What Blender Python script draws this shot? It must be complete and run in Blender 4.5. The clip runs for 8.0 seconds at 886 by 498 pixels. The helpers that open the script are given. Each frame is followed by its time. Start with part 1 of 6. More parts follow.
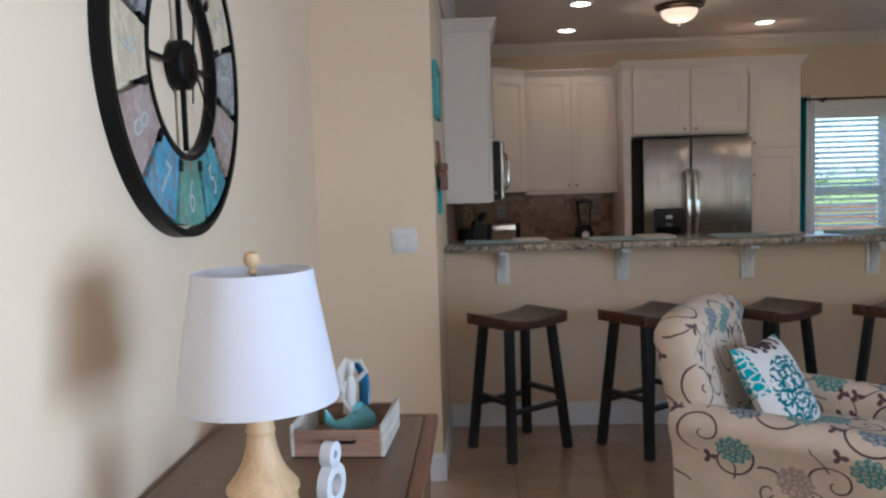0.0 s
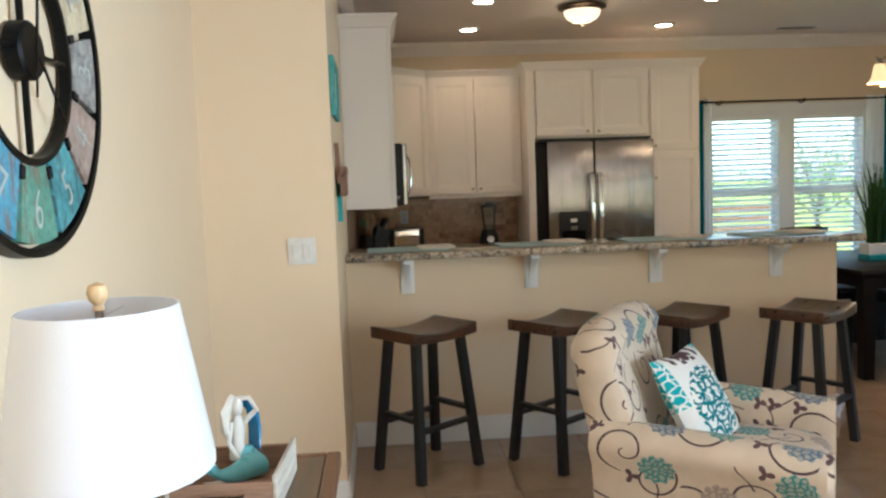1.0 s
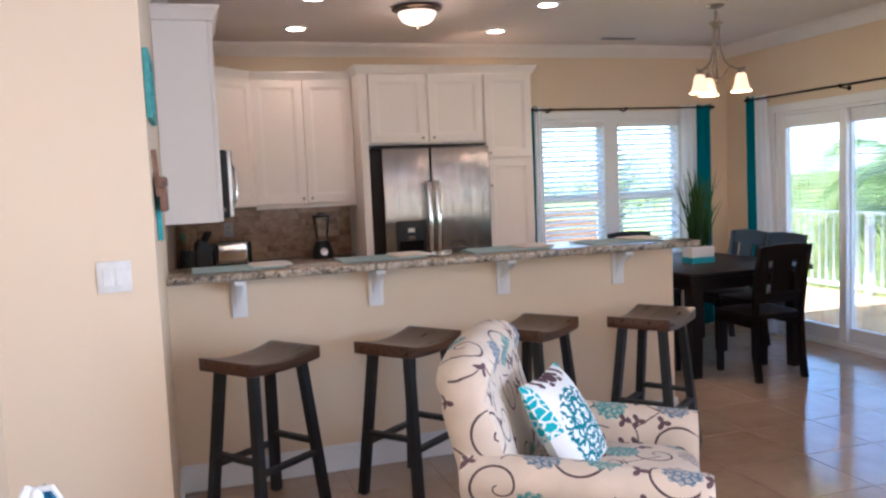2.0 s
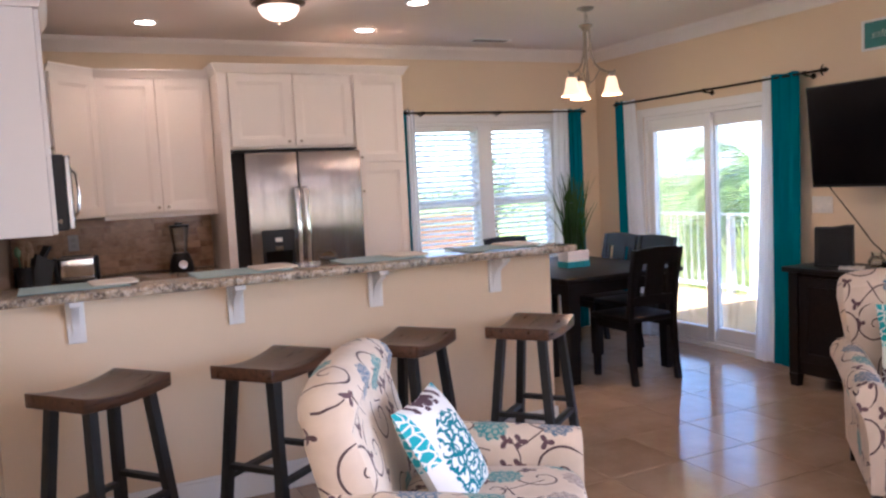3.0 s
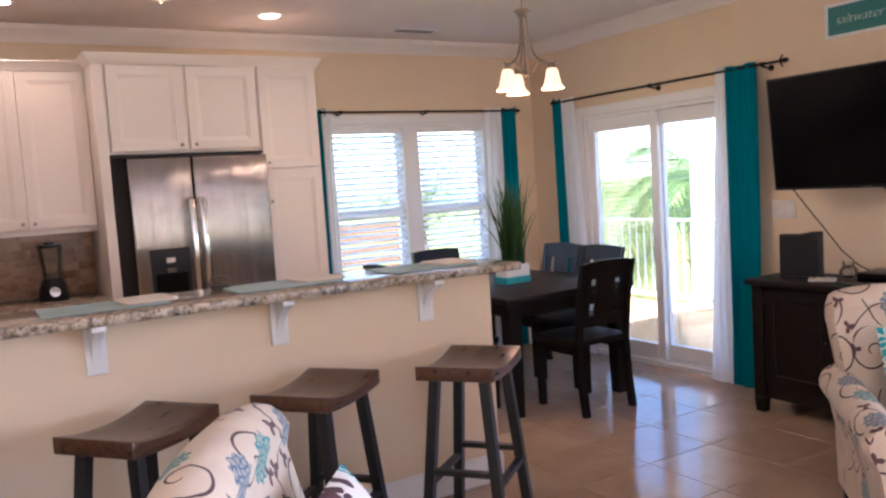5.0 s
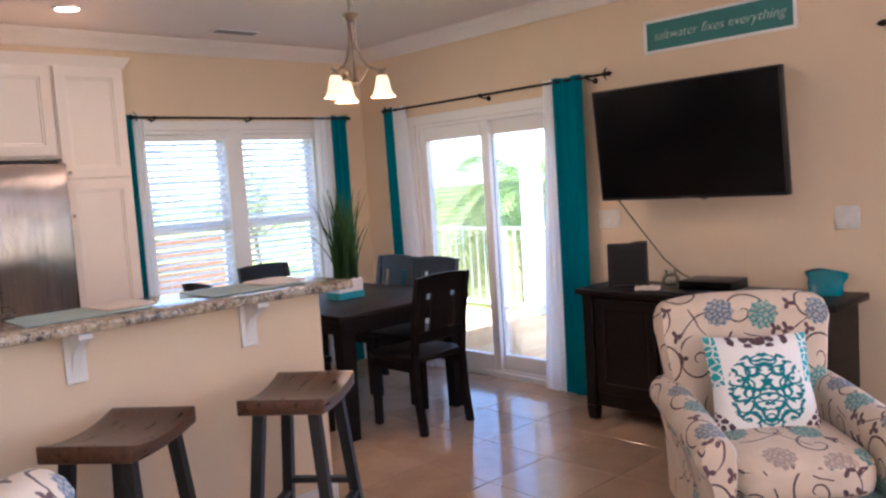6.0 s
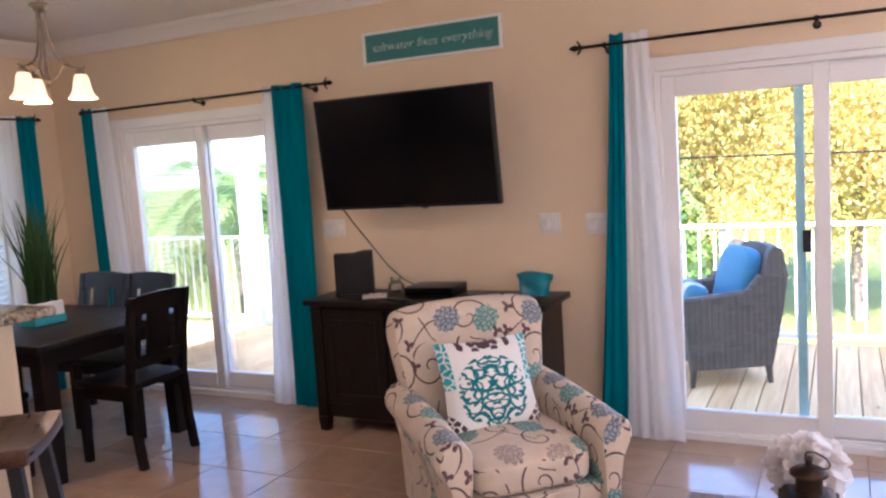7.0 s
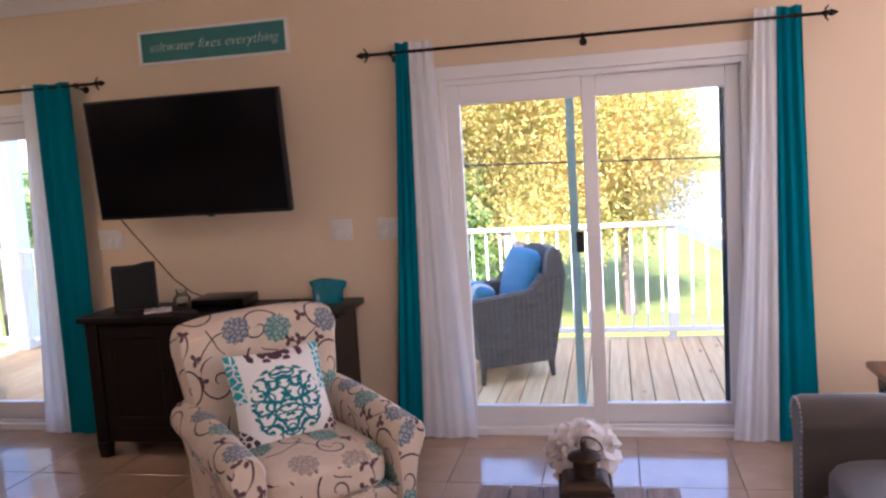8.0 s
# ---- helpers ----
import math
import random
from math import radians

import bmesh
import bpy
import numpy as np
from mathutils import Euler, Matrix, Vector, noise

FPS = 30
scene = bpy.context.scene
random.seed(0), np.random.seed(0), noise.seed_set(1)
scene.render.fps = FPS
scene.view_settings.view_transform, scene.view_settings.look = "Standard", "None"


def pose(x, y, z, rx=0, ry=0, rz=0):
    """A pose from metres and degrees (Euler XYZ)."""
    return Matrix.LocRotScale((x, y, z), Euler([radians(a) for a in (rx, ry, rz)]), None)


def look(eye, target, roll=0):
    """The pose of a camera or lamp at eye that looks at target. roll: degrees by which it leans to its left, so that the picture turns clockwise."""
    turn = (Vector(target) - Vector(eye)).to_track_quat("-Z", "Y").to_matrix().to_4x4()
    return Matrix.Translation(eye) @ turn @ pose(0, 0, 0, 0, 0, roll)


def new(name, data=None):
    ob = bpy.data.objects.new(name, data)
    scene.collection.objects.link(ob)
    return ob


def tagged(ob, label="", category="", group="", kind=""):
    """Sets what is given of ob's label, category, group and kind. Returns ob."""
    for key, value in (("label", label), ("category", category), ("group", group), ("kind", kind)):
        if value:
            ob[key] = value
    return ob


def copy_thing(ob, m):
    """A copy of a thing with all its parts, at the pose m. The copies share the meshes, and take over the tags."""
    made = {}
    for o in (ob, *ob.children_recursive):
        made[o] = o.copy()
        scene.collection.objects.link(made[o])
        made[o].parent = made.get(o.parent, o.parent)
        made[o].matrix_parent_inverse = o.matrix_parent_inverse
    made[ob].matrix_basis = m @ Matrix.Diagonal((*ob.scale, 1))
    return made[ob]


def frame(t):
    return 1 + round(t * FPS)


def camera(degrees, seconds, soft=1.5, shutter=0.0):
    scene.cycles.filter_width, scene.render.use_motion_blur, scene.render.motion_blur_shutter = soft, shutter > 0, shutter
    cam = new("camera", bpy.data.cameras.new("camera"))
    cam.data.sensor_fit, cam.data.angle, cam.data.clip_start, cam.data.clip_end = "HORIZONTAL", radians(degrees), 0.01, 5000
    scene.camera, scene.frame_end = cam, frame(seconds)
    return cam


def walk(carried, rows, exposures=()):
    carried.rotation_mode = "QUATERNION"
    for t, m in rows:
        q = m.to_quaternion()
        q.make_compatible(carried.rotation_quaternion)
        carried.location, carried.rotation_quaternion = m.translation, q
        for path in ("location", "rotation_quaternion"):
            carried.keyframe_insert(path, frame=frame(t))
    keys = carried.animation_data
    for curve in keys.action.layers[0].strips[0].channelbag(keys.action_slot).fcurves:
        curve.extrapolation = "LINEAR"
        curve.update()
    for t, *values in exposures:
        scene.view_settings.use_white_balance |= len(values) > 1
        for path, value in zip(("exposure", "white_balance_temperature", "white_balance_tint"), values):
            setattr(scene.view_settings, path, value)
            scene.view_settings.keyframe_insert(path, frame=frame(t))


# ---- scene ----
cam = camera(58.0, 8.0, soft=2.4)

EXPOSURES = [(0, 1.82, 4900, 7), (0.5, 2.19, 5100, 3), (1.0, 2.50, 5350, 0), (1.5, 2.7, 5150, 8), (2.0, 2.88, 4910, 15), (3.5, 2.98, 5180, 24), (6.0, 3.08, 5180, 24), (7.0, 3.02, 5230, 25), (7.5, 2.84, 5280, 26), (8, 2.51, 5370, 30)]
SKY = 0.15
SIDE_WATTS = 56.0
PATH = [
    (0, (0.207, -4.618, 1.437), (0.113, -2.627, 1.272), -1.8),
    (0.5, (0.203, -4.53, 1.441), (0.22, -2.537, 1.275), -1.9),
    (1, (0.196, -4.363, 1.448), (0.349, -2.376, 1.281), -2.1),
    (1.5, (0.152, -4.198, 1.449), (0.506, -2.237, 1.285), -2.3),
    (2, (0.143, -4.031, 1.472), (0.733, -2.128, 1.302), -2.5),
    (3.5, (0.354, -3.674, 1.459), (1.284, -1.912, 1.293), -3.2),
    (4, (0.411, -3.506, 1.452), (1.366, -1.757, 1.288), -3.4),
    (5.5, (0.728, -3.062, 1.475), (1.88, -1.435, 1.312), -3.8),
    (6, (0.776, -3.012, 1.488), (2.132, -1.552, 1.316), -3.8),
    (6.5, (0.791, -2.977, 1.509), (2.379, -1.777, 1.319), -3.7),
    (7, (0.796, -2.912, 1.526), (2.572, -2.016, 1.317), -3.7),
    (7.5, (0.776, -2.818, 1.532), (2.671, -2.218, 1.31), -3.6),
    (8, (0.817, -2.93, 1.517), (2.759, -2.51, 1.295), -3.6),
]
walk(cam, [(t, look(eye, target, roll)) for t, eye, target, roll in PATH], EXPOSURES)

# ---- world and sun ----
world = bpy.data.worlds.new("sky")
scene.world = world
world.use_nodes = True
_wn = world.node_tree.nodes
_sky = _wn.new("ShaderNodeTexSky")
_sky.sky_type = "NISHITA"
_sky.sun_disc = False
_sky.sun_elevation = radians(48)
_sky.sun_rotation = radians(-93)
world.node_tree.links.new(_sky.outputs[0], _wn["Background"].inputs[0])
_wn["Background"].inputs[1].default_value = SKY
sun = new("sun", bpy.data.lights.new("sun", "SUN"))
sun.data.energy, sun.data.angle, sun.data.color = 5.0, radians(0.5), (1.0, 0.95, 0.87)
sun.matrix_world = look((-23, -1, 26), (0, 0, 0))

# ---- plan of the place (metres) ----
BACK, RIGHT, LEFT, FRONT, CEIL = 2.47, 5.03, -0.56, -7.6, 2.605
BAR_END = 2.79

# ---- material helpers ----
class Nodes:
    """A small node writer for one material."""
    def __init__(self, name):
        self.mat = bpy.data.materials.new(name)
        self.mat.use_nodes = True
        self.tree = self.mat.node_tree
        self.bsdf = self.tree.nodes["Principled BSDF"]

    def add(self, kind, props=None, **ins):
        n = self.tree.nodes.new(kind)
        for k, v in (props or {}).items():
            if k == "operation":
                n.operation = v
            elif k == "data_type":
                n.data_type = v
            elif k == "noise_dimensions":
                n.noise_dimensions = v
            elif k == "voronoi_dimensions":
                n.voronoi_dimensions = v
            elif k == "feature":
                n.feature = v
            elif k == "bands_direction":
                n.bands_direction = v
        for k, v in ins.items():
            self.put(n.inputs[int(k[1:])] if k[0] == "i" and k[1:].isdigit() else n.inputs[k.replace("_", " ")], v)
        return n

    def put(self, socket, v):
        if isinstance(v, bpy.types.NodeSocket):
            self.tree.links.new(v, socket)
        elif isinstance(v, tuple) and len(v) == 3 and socket.type == "RGBA":
            socket.default_value = (*v, 1)
        else:
            socket.default_value = v

    def math(self, op, a, b=0.0, c=0.0):
        return self.add("ShaderNodeMath", {"operation": op}, i0=a, i1=b, i2=c).outputs[0]

    def mix(self, f, a, b):
        n = self.add("ShaderNodeMix", {"data_type": "RGBA"})
        self.put(n.inputs[0], f), self.put(n.inputs[6], a), self.put(n.inputs[7], b)
        return n.outputs[2]

    def coord(self, which="Object"):
        return self.add("ShaderNodeTexCoord").outputs[which]

    def noise(self, vec, scale, detail=3.0, rough=0.5):
        return self.add("ShaderNodeTexNoise", None, Vector=vec, Scale=scale, Detail=detail, Roughness=rough).outputs[0]

    def stretch(self, vec, scale, rot=(0, 0, 0)):
        return self.add("ShaderNodeMapping", None, Vector=vec, Scale=scale, Rotation=rot).outputs[0]

    def ramp(self, f, *stops):
        n = self.add("ShaderNodeValToRGB", None, Fac=f)
        e = n.color_ramp.elements
        while len(e) < len(stops):
            e.new(0.5)
        for el, (p, c) in zip(e, stops):
            el.position, el.color = p, (*c, 1)
        return n.outputs[0]

    def bump(self, h, strength=0.2, dist=0.01):
        self.put(self.bsdf.inputs["Normal"], self.add("ShaderNodeBump", None, Height=h, Strength=strength, Distance=dist).outputs[0])

    def set(self, **kw):
        for k, v in kw.items():
            self.put(self.bsdf.inputs[k.replace("_", " ")], v)
        return self.mat


def rnd(n):
    return n.add("ShaderNodeObjectInfo").outputs["Random"]


def paint(name, col, rough=0.5, grain=60.0, bump=0.08, var=0.06):
    n = Nodes(name)
    co = n.coord()
    big = n.noise(co, 1.3, 4)
    fine = n.noise(co, grain, 3)
    dark = tuple(c * (1 - var) for c in col)
    light = tuple(min(1, c * (1 + var * 0.6)) for c in col)
    n.bump(fine, bump, 0.004)
    return n.set(Base_Color=n.ramp(big, (0.3, dark), (0.7, light)), Roughness=n.math("MULTIPLY_ADD", fine, 0.15, rough - 0.07))


def wood(name, dark, light, rough=0.4, axis=(1.0, 12.0, 12.0), scale=3.0, bump=0.12):
    n = Nodes(name)
    co = n.add("ShaderNodeVectorMath", {"operation": "ADD"}, i0=n.coord(), i1=n.math("MULTIPLY", rnd(n), 7.0)).outputs[0]
    st = n.stretch(co, axis)
    g = n.noise(st, scale, 6, 0.6)
    f = n.noise(st, scale * 9, 3)
    m = n.math("MULTIPLY_ADD", f, 0.3, n.math("MULTIPLY", g, 0.8))
    n.bump(f, bump, 0.003)
    return n.set(Base_Color=n.ramp(m, (0.35, dark), (0.7, light)), Roughness=n.math("MULTIPLY_ADD", g, 0.2, rough - 0.1))


def metal(name, col, rough, brushed=None):
    n = Nodes(name)
    co = n.coord()
    if brushed:
        f = n.noise(n.stretch(co, brushed), 6.0, 3)
        f = n.math("MULTIPLY_ADD", n.noise(n.stretch(co, (9.0, 9.0, 0.25)), 1.0, 2), 6.0, f)
        n.bump(f, 0.55, 0.004)
        return n.set(Base_Color=col, Metallic=1.0, Roughness=rough)
    else:
        f = n.noise(co, 30.0, 3)
    n.bump(f, 0.03, 0.002)
    return n.set(Base_Color=n.ramp(f, (0.3, tuple(c * 0.85 for c in col)), (0.7, col)), Metallic=1.0,
                 Roughness=n.math("MULTIPLY_ADD", f, 0.12, rough - 0.06))


def cloth(name, col, rough=0.9, weave=700.0, trans=0.0, var=0.12):
    n = Nodes(name)
    co = n.coord()
    big = n.noise(co, 4.0, 3)
    w = n.noise(co, weave, 1)
    n.bump(w, 0.25, 0.002)
    n.set(Base_Color=n.ramp(big, (0.3, tuple(c * (1 - var) for c in col)), (0.7, col)), Roughness=rough)
    n.put(n.bsdf.inputs["Sheen Weight"], 0.15)
    if trans:
        tr = n.add("ShaderNodeBsdfTranslucent", None, Color=col)
        mx = n.add("ShaderNodeMixShader", None, Fac=trans)
        n.put(mx.inputs[1], n.bsdf.outputs[0]), n.put(mx.inputs[2], tr.outputs[0])
        n.put(n.tree.nodes["Material Output"].inputs[0], mx.outputs[0])
    return n.mat


def glow(name, col, strength):
    n = Nodes(name)
    return n.set(Base_Color=col, Emission_Color=col, Emission_Strength=strength, Roughness=0.4)


def plain(name, col, rough=0.5, metallic=0.0):
    n = Nodes(name)
    f = n.noise(n.coord(), 25.0, 4)
    n.bump(f, 0.04, 0.003)
    return n.set(Base_Color=n.ramp(f, (0.3, tuple(c * 0.86 for c in col)), (0.7, col)), Roughness=n.math("MULTIPLY_ADD", f, 0.16, rough - 0.08), Metallic=metallic)


def granite_mat():
    n = Nodes("granite")
    co = n.coord()
    a = n.noise(co, 16, 5, 0.7)
    b = n.add("ShaderNodeTexVoronoi", None, Vector=co, Scale=70.0).outputs["Color"]
    c = n.noise(co, 55, 4, 0.8)
    base = n.ramp(a, (0.38, (0.06, 0.045, 0.032)), (0.50, (0.34, 0.25, 0.155)), (0.64, (0.56, 0.46, 0.34)))
    spots = n.ramp(c, (0.45, (0.025, 0.023, 0.02)), (0.51, (0.42, 0.37, 0.30)), (0.7, (0.7, 0.66, 0.58)))
    return n.set(Base_Color=n.mix(n.math("MULTIPLY", b, 0.9), base, spots), Roughness=0.12)


def tile_mat(name, a, b, rough, scale=5.0):
    n = Nodes(name)
    co = n.add("ShaderNodeVectorMath", {"operation": "ADD"}, i0=n.coord(), i1=n.math("MULTIPLY", rnd(n), 9.0)).outputs[0]
    f = n.noise(co, scale, 6, 0.6)
    g = n.noise(co, scale * 14, 3)
    col = n.ramp(n.math("MULTIPLY_ADD", g, 0.15, n.math("MULTIPLY_ADD", n.math("SUBTRACT", rnd(n), 0.5), 0.18, n.math("MULTIPLY", f, 0.85))), (0.3, a), (0.7, b))
    n.bump(g, 0.05, 0.002)
    return n.set(Base_Color=col, Roughness=n.math("MULTIPLY_ADD", f, 0.14, rough - 0.07))


def floral_mat():
    """Cream upholstery with curled brown vines, sprigs and teal, slate and taupe medallions (UV in metres)."""
    n = Nodes("floral_upholstery")
    uv = n.coord("UV")
    warp = n.add("ShaderNodeTexNoise", {"noise_dimensions": "2D"}, Vector=uv, Scale=6.0).outputs["Color"]
    wuv = n.add("ShaderNodeVectorMath", {"operation": "MULTIPLY_ADD"}, i0=warp, i1=(0.05, 0.05, 0.0), i2=uv).outputs[0]
    weave = n.noise(n.coord(), 500.0, 1)
    cream = n.ramp(n.noise(uv, 9.0, 4), (0.3, (0.60, 0.485, 0.365)), (0.7, (0.70, 0.575, 0.445)))

    def cell(scale, random, offset):
        vec = n.add("ShaderNodeVectorMath", {"operation": "ADD"}, i0=uv, i1=offset).outputs[0]
        v = n.add("ShaderNodeTexVoronoi", {"voronoi_dimensions": "2D"}, Vector=vec, Scale=scale, Randomness=random)
        loc = n.add("ShaderNodeVectorMath", {"operation": "SUBTRACT"}, i0=vec, i1=v.outputs["Position"]).outputs[0]
        s = n.add("ShaderNodeSeparateXYZ", None, Vector=loc)
        c = n.add("ShaderNodeSeparateColor", None, Color=v.outputs["Color"])
        r = n.add("ShaderNodeVectorMath", {"operation": "LENGTH"}, i0=loc).outputs["Value"]
        return r, n.math("ARCTAN2", s.outputs[1], s.outputs[0]), c.outputs

    def band(x, lo, hi):
        return n.math("MULTIPLY", n.math("GREATER_THAN", x, lo), n.math("LESS_THAN", x, hi))

    vine = (0.085, 0.045, 0.045)
    # long swaying stems between the curls
    s = n.add("ShaderNodeSeparateXYZ", None, Vector=wuv)
    for a, b, k, ph in ((0, 1, 3.1, 0.0), (1, 0, 2.3, 0.37)):
        sway = n.math("MULTIPLY_ADD", n.math("SINE", n.math("MULTIPLY", s.outputs[b], 13.0)), 0.15, n.math("MULTIPLY_ADD", s.outputs[a], k, ph))
        off = n.math("ABSOLUTE", n.math("SUBTRACT", n.math("FRACT", sway), 0.5))
        keep = n.math("GREATER_THAN", n.noise(n.stretch(uv, (1.0, 1.0, 1.0)), 4.5 + k, 0), 0.5)
        col = n.mix(n.math("MULTIPLY", n.math("LESS_THAN", off, 0.0034 * k), keep), col if a else cream, vine)
    # curls
    r, ang, c = cell(4.4, 0.75, (0.31, 0.17, 0.0))
    turn = n.math("FRACT", n.math("ADD", n.math("MULTIPLY_ADD", ang, 0.159155, c[2]), n.math("MULTIPLY", n.math("POWER", r, 0.8), 9.2)))
    curl = n.math("MULTIPLY", band(turn, 0.44, 0.545), band(r, 0.006, 0.104))
    col = n.mix(n.math("MULTIPLY", curl, n.math("GREATER_THAN", c[0], 0.18)), col, vine)
    # sprigs of small leaves
    r, ang, c = cell(9.5, 0.8, (0.05, 0.77, 0.0))
    petal = n.math("MULTIPLY_ADD", n.math("COSINE", n.math("MULTIPLY", ang, 3.0)), 0.011, 0.019)
    col = n.mix(n.math("MULTIPLY", n.math("LESS_THAN", r, petal), n.math("GREATER_THAN", c[1], 0.72)), col, (0.11, 0.055, 0.06))
    # medallions
    r, ang, c = cell(4.3, 0.6, (0.0, 0.0, 0.0))
    rim = n.math("MULTIPLY_ADD", n.math("COSINE", n.math("MULTIPLY", ang, 11.0)), 0.005, 0.060)
    tint = n.ramp(c[1], (0.0, (0.05, 0.24, 0.24)), (0.36, (0.10, 0.16, 0.23)), (0.54, (0.06, 0.27, 0.27)), (0.72, (0.34, 0.26, 0.22)))
    tint.node.color_ramp.interpolation = "CONSTANT"
    scal = n.math("ADD", n.math("SINE", n.math("MULTIPLY", r, 420.0)), n.math("SINE", n.math("MULTIPLY", ang, 11.0)))
    lace = n.add("ShaderNodeTexVoronoi", {"voronoi_dimensions": "2D", "feature": "DISTANCE_TO_EDGE"}, Vector=uv, Scale=46.0).outputs["Distance"]
    inner = n.mix(n.math("GREATER_THAN", n.math("MULTIPLY_ADD", scal, 0.05, lace), 0.15), tint, n.mix(0.5, tint, cream))
    col = n.mix(n.math("MULTIPLY", n.math("LESS_THAN", r, rim), n.math("GREATER_THAN", c[0], 0.42)), col, inner)
    n.bump(weave, 0.2, 0.002)
    n.put(n.bsdf.inputs["Sheen Weight"], 0.1)
    return n.set(Base_Color=col, Roughness=0.88)


def pillow_mat():
    """White cotton with a teal coral medallion and aqua and plum corner sprigs (UV -0.5 to 0.5)."""
    n = Nodes("coral_print_cotton")
    uv = n.coord("UV")
    s = n.add("ShaderNodeSeparateXYZ", None, Vector=uv)
    mirror = n.add("ShaderNodeCombineXYZ", None, X=n.math("ABSOLUTE", s.outputs[0]), Y=s.outputs[1]).outputs[0]
    warp = n.add("ShaderNodeTexNoise", {"noise_dimensions": "2D"}, Vector=mirror, Scale=6.0).outputs["Color"]
    w = n.add("ShaderNodeVectorMath", {"operation": "MULTIPLY_ADD"}, i0=warp, i1=(0.07, 0.07, 0.0), i2=mirror).outputs[0]

    def near(scale, shift, squash):
        vec = n.add("ShaderNodeVectorMath", {"operation": "ADD"}, i0=n.stretch(w, (1.0, squash, 1.0)), i1=shift).outputs[0]
        return n.add("ShaderNodeTexVoronoi", {"voronoi_dimensions": "2D"}, Vector=vec, Scale=scale, Randomness=0.75).outputs["Distance"]
    lines = []
    for scale, shift, squash, lo, hi in ((5.0, (0.0, 0.03, 0.0), 1.25, 0.40, 0.56), (5.6, (0.4, 0.7, 0.0), 1.5, 0.36, 0.50), (7.5, (0.9, 0.2, 0.0), 1.6, 0.0, 0.20)):
        d = near(scale, shift, squash)
        lines.append(n.math("MULTIPLY", n.math("GREATER_THAN", d, lo - 0.001), n.math("LESS_THAN", d, hi)))
    line = n.math("MAXIMUM", n.math("MAXIMUM", lines[0], lines[1]), lines[2])
    low = n.add("ShaderNodeVectorMath", {"operation": "ADD"}, i0=uv, i1=(0.0, 0.07, 0.0)).outputs[0]
    r = n.add("ShaderNodeVectorMath", {"operation": "LENGTH"}, i0=low).outputs["Value"]
    r = n.math("MULTIPLY_ADD", n.noise(mirror, 14.0, 2), 0.06, r)
    white = (0.80, 0.78, 0.74)
    col = n.mix(n.math("MULTIPLY", line, n.math("LESS_THAN", r, 0.415)), white, (0.0, 0.17, 0.20))
    # plum sprig at the top edge
    crest = n.math("MULTIPLY", n.math("GREATER_THAN", s.outputs[1], 0.37), n.math("LESS_THAN", n.math("ABSOLUTE", s.outputs[0]), 0.30))
    col = n.mix(n.math("MULTIPLY", crest, n.math("LESS_THAN", near(9.0, (0.2, 0.5, 0.0), 1.0), 0.42)), col, (0.10, 0.05, 0.06))
    ax = n.math("ABSOLUTE", s.outputs[0])
    up = n.math("GREATER_THAN", s.outputs[1], 0.0)
    strip = n.math("MULTIPLY", up, n.math("GREATER_THAN", ax, 0.40))
    tips = n.math("MULTIPLY", n.math("SUBTRACT", 1.0, up), n.math("GREATER_THAN", n.math("ADD", ax, n.math("ABSOLUTE", s.outputs[1])), 0.74))
    corner = n.math("MAXIMUM", strip, tips)
    tint = n.mix(up, (0.10, 0.05, 0.06), (0.03, 0.38, 0.42))
    e2 = n.add("ShaderNodeTexVoronoi", {"voronoi_dimensions": "2D", "feature": "DISTANCE_TO_EDGE"}, Vector=w, Scale=13.0).outputs["Distance"]
    col = n.mix(n.math("MULTIPLY", corner, n.math("GREATER_THAN", e2, 0.10)), col, tint)
    n.bump(n.noise(n.coord(), 600.0, 1), 0.2, 0.002)
    return n.set(Base_Color=col, Roughness=0.9)


def leaf_mat(name, a, b):
    n = Nodes(name)
    f = n.add("ShaderNodeNewGeometry").outputs["Random Per Island"]
    clump = n.noise(n.coord(), 0.9, 3, 0.6)
    f = n.math("MULTIPLY_ADD", f, 0.55, n.math("MULTIPLY_ADD", clump, 2.2, -0.87))
    col = n.ramp(f, (0.0, a), (1.0, b))
    tr = n.add("ShaderNodeBsdfTranslucent", None, Color=col)
    mx = n.add("ShaderNodeMixShader", None, Fac=0.5)
    n.set(Base_Color=col, Roughness=0.5)
    n.put(mx.inputs[1], n.bsdf.outputs[0]), n.put(mx.inputs[2], tr.outputs[0])
    n.put(n.tree.nodes["Material Output"].inputs[0], mx.outputs[0])
    return n.mat


def glass_mat(name, tint=(0.96, 0.98, 0.97)):
    n = Nodes(name)
    tr = n.add("ShaderNodeBsdfTransparent", None, Color=tint)
    gl = n.add("ShaderNodeBsdfGlossy", None, Roughness=0.02)
    fr = n.add("ShaderNodeFresnel", None, IOR=1.45)
    mx = n.add("ShaderNodeMixShader", None, Fac=n.math("MULTIPLY", fr.outputs[0], 0.7))
    n.put(mx.inputs[1], tr.outputs[0]), n.put(mx.inputs[2], gl.outputs[0])
    n.put(n.tree.nodes["Material Output"].inputs[0], mx.outputs[0])
    return n.mat


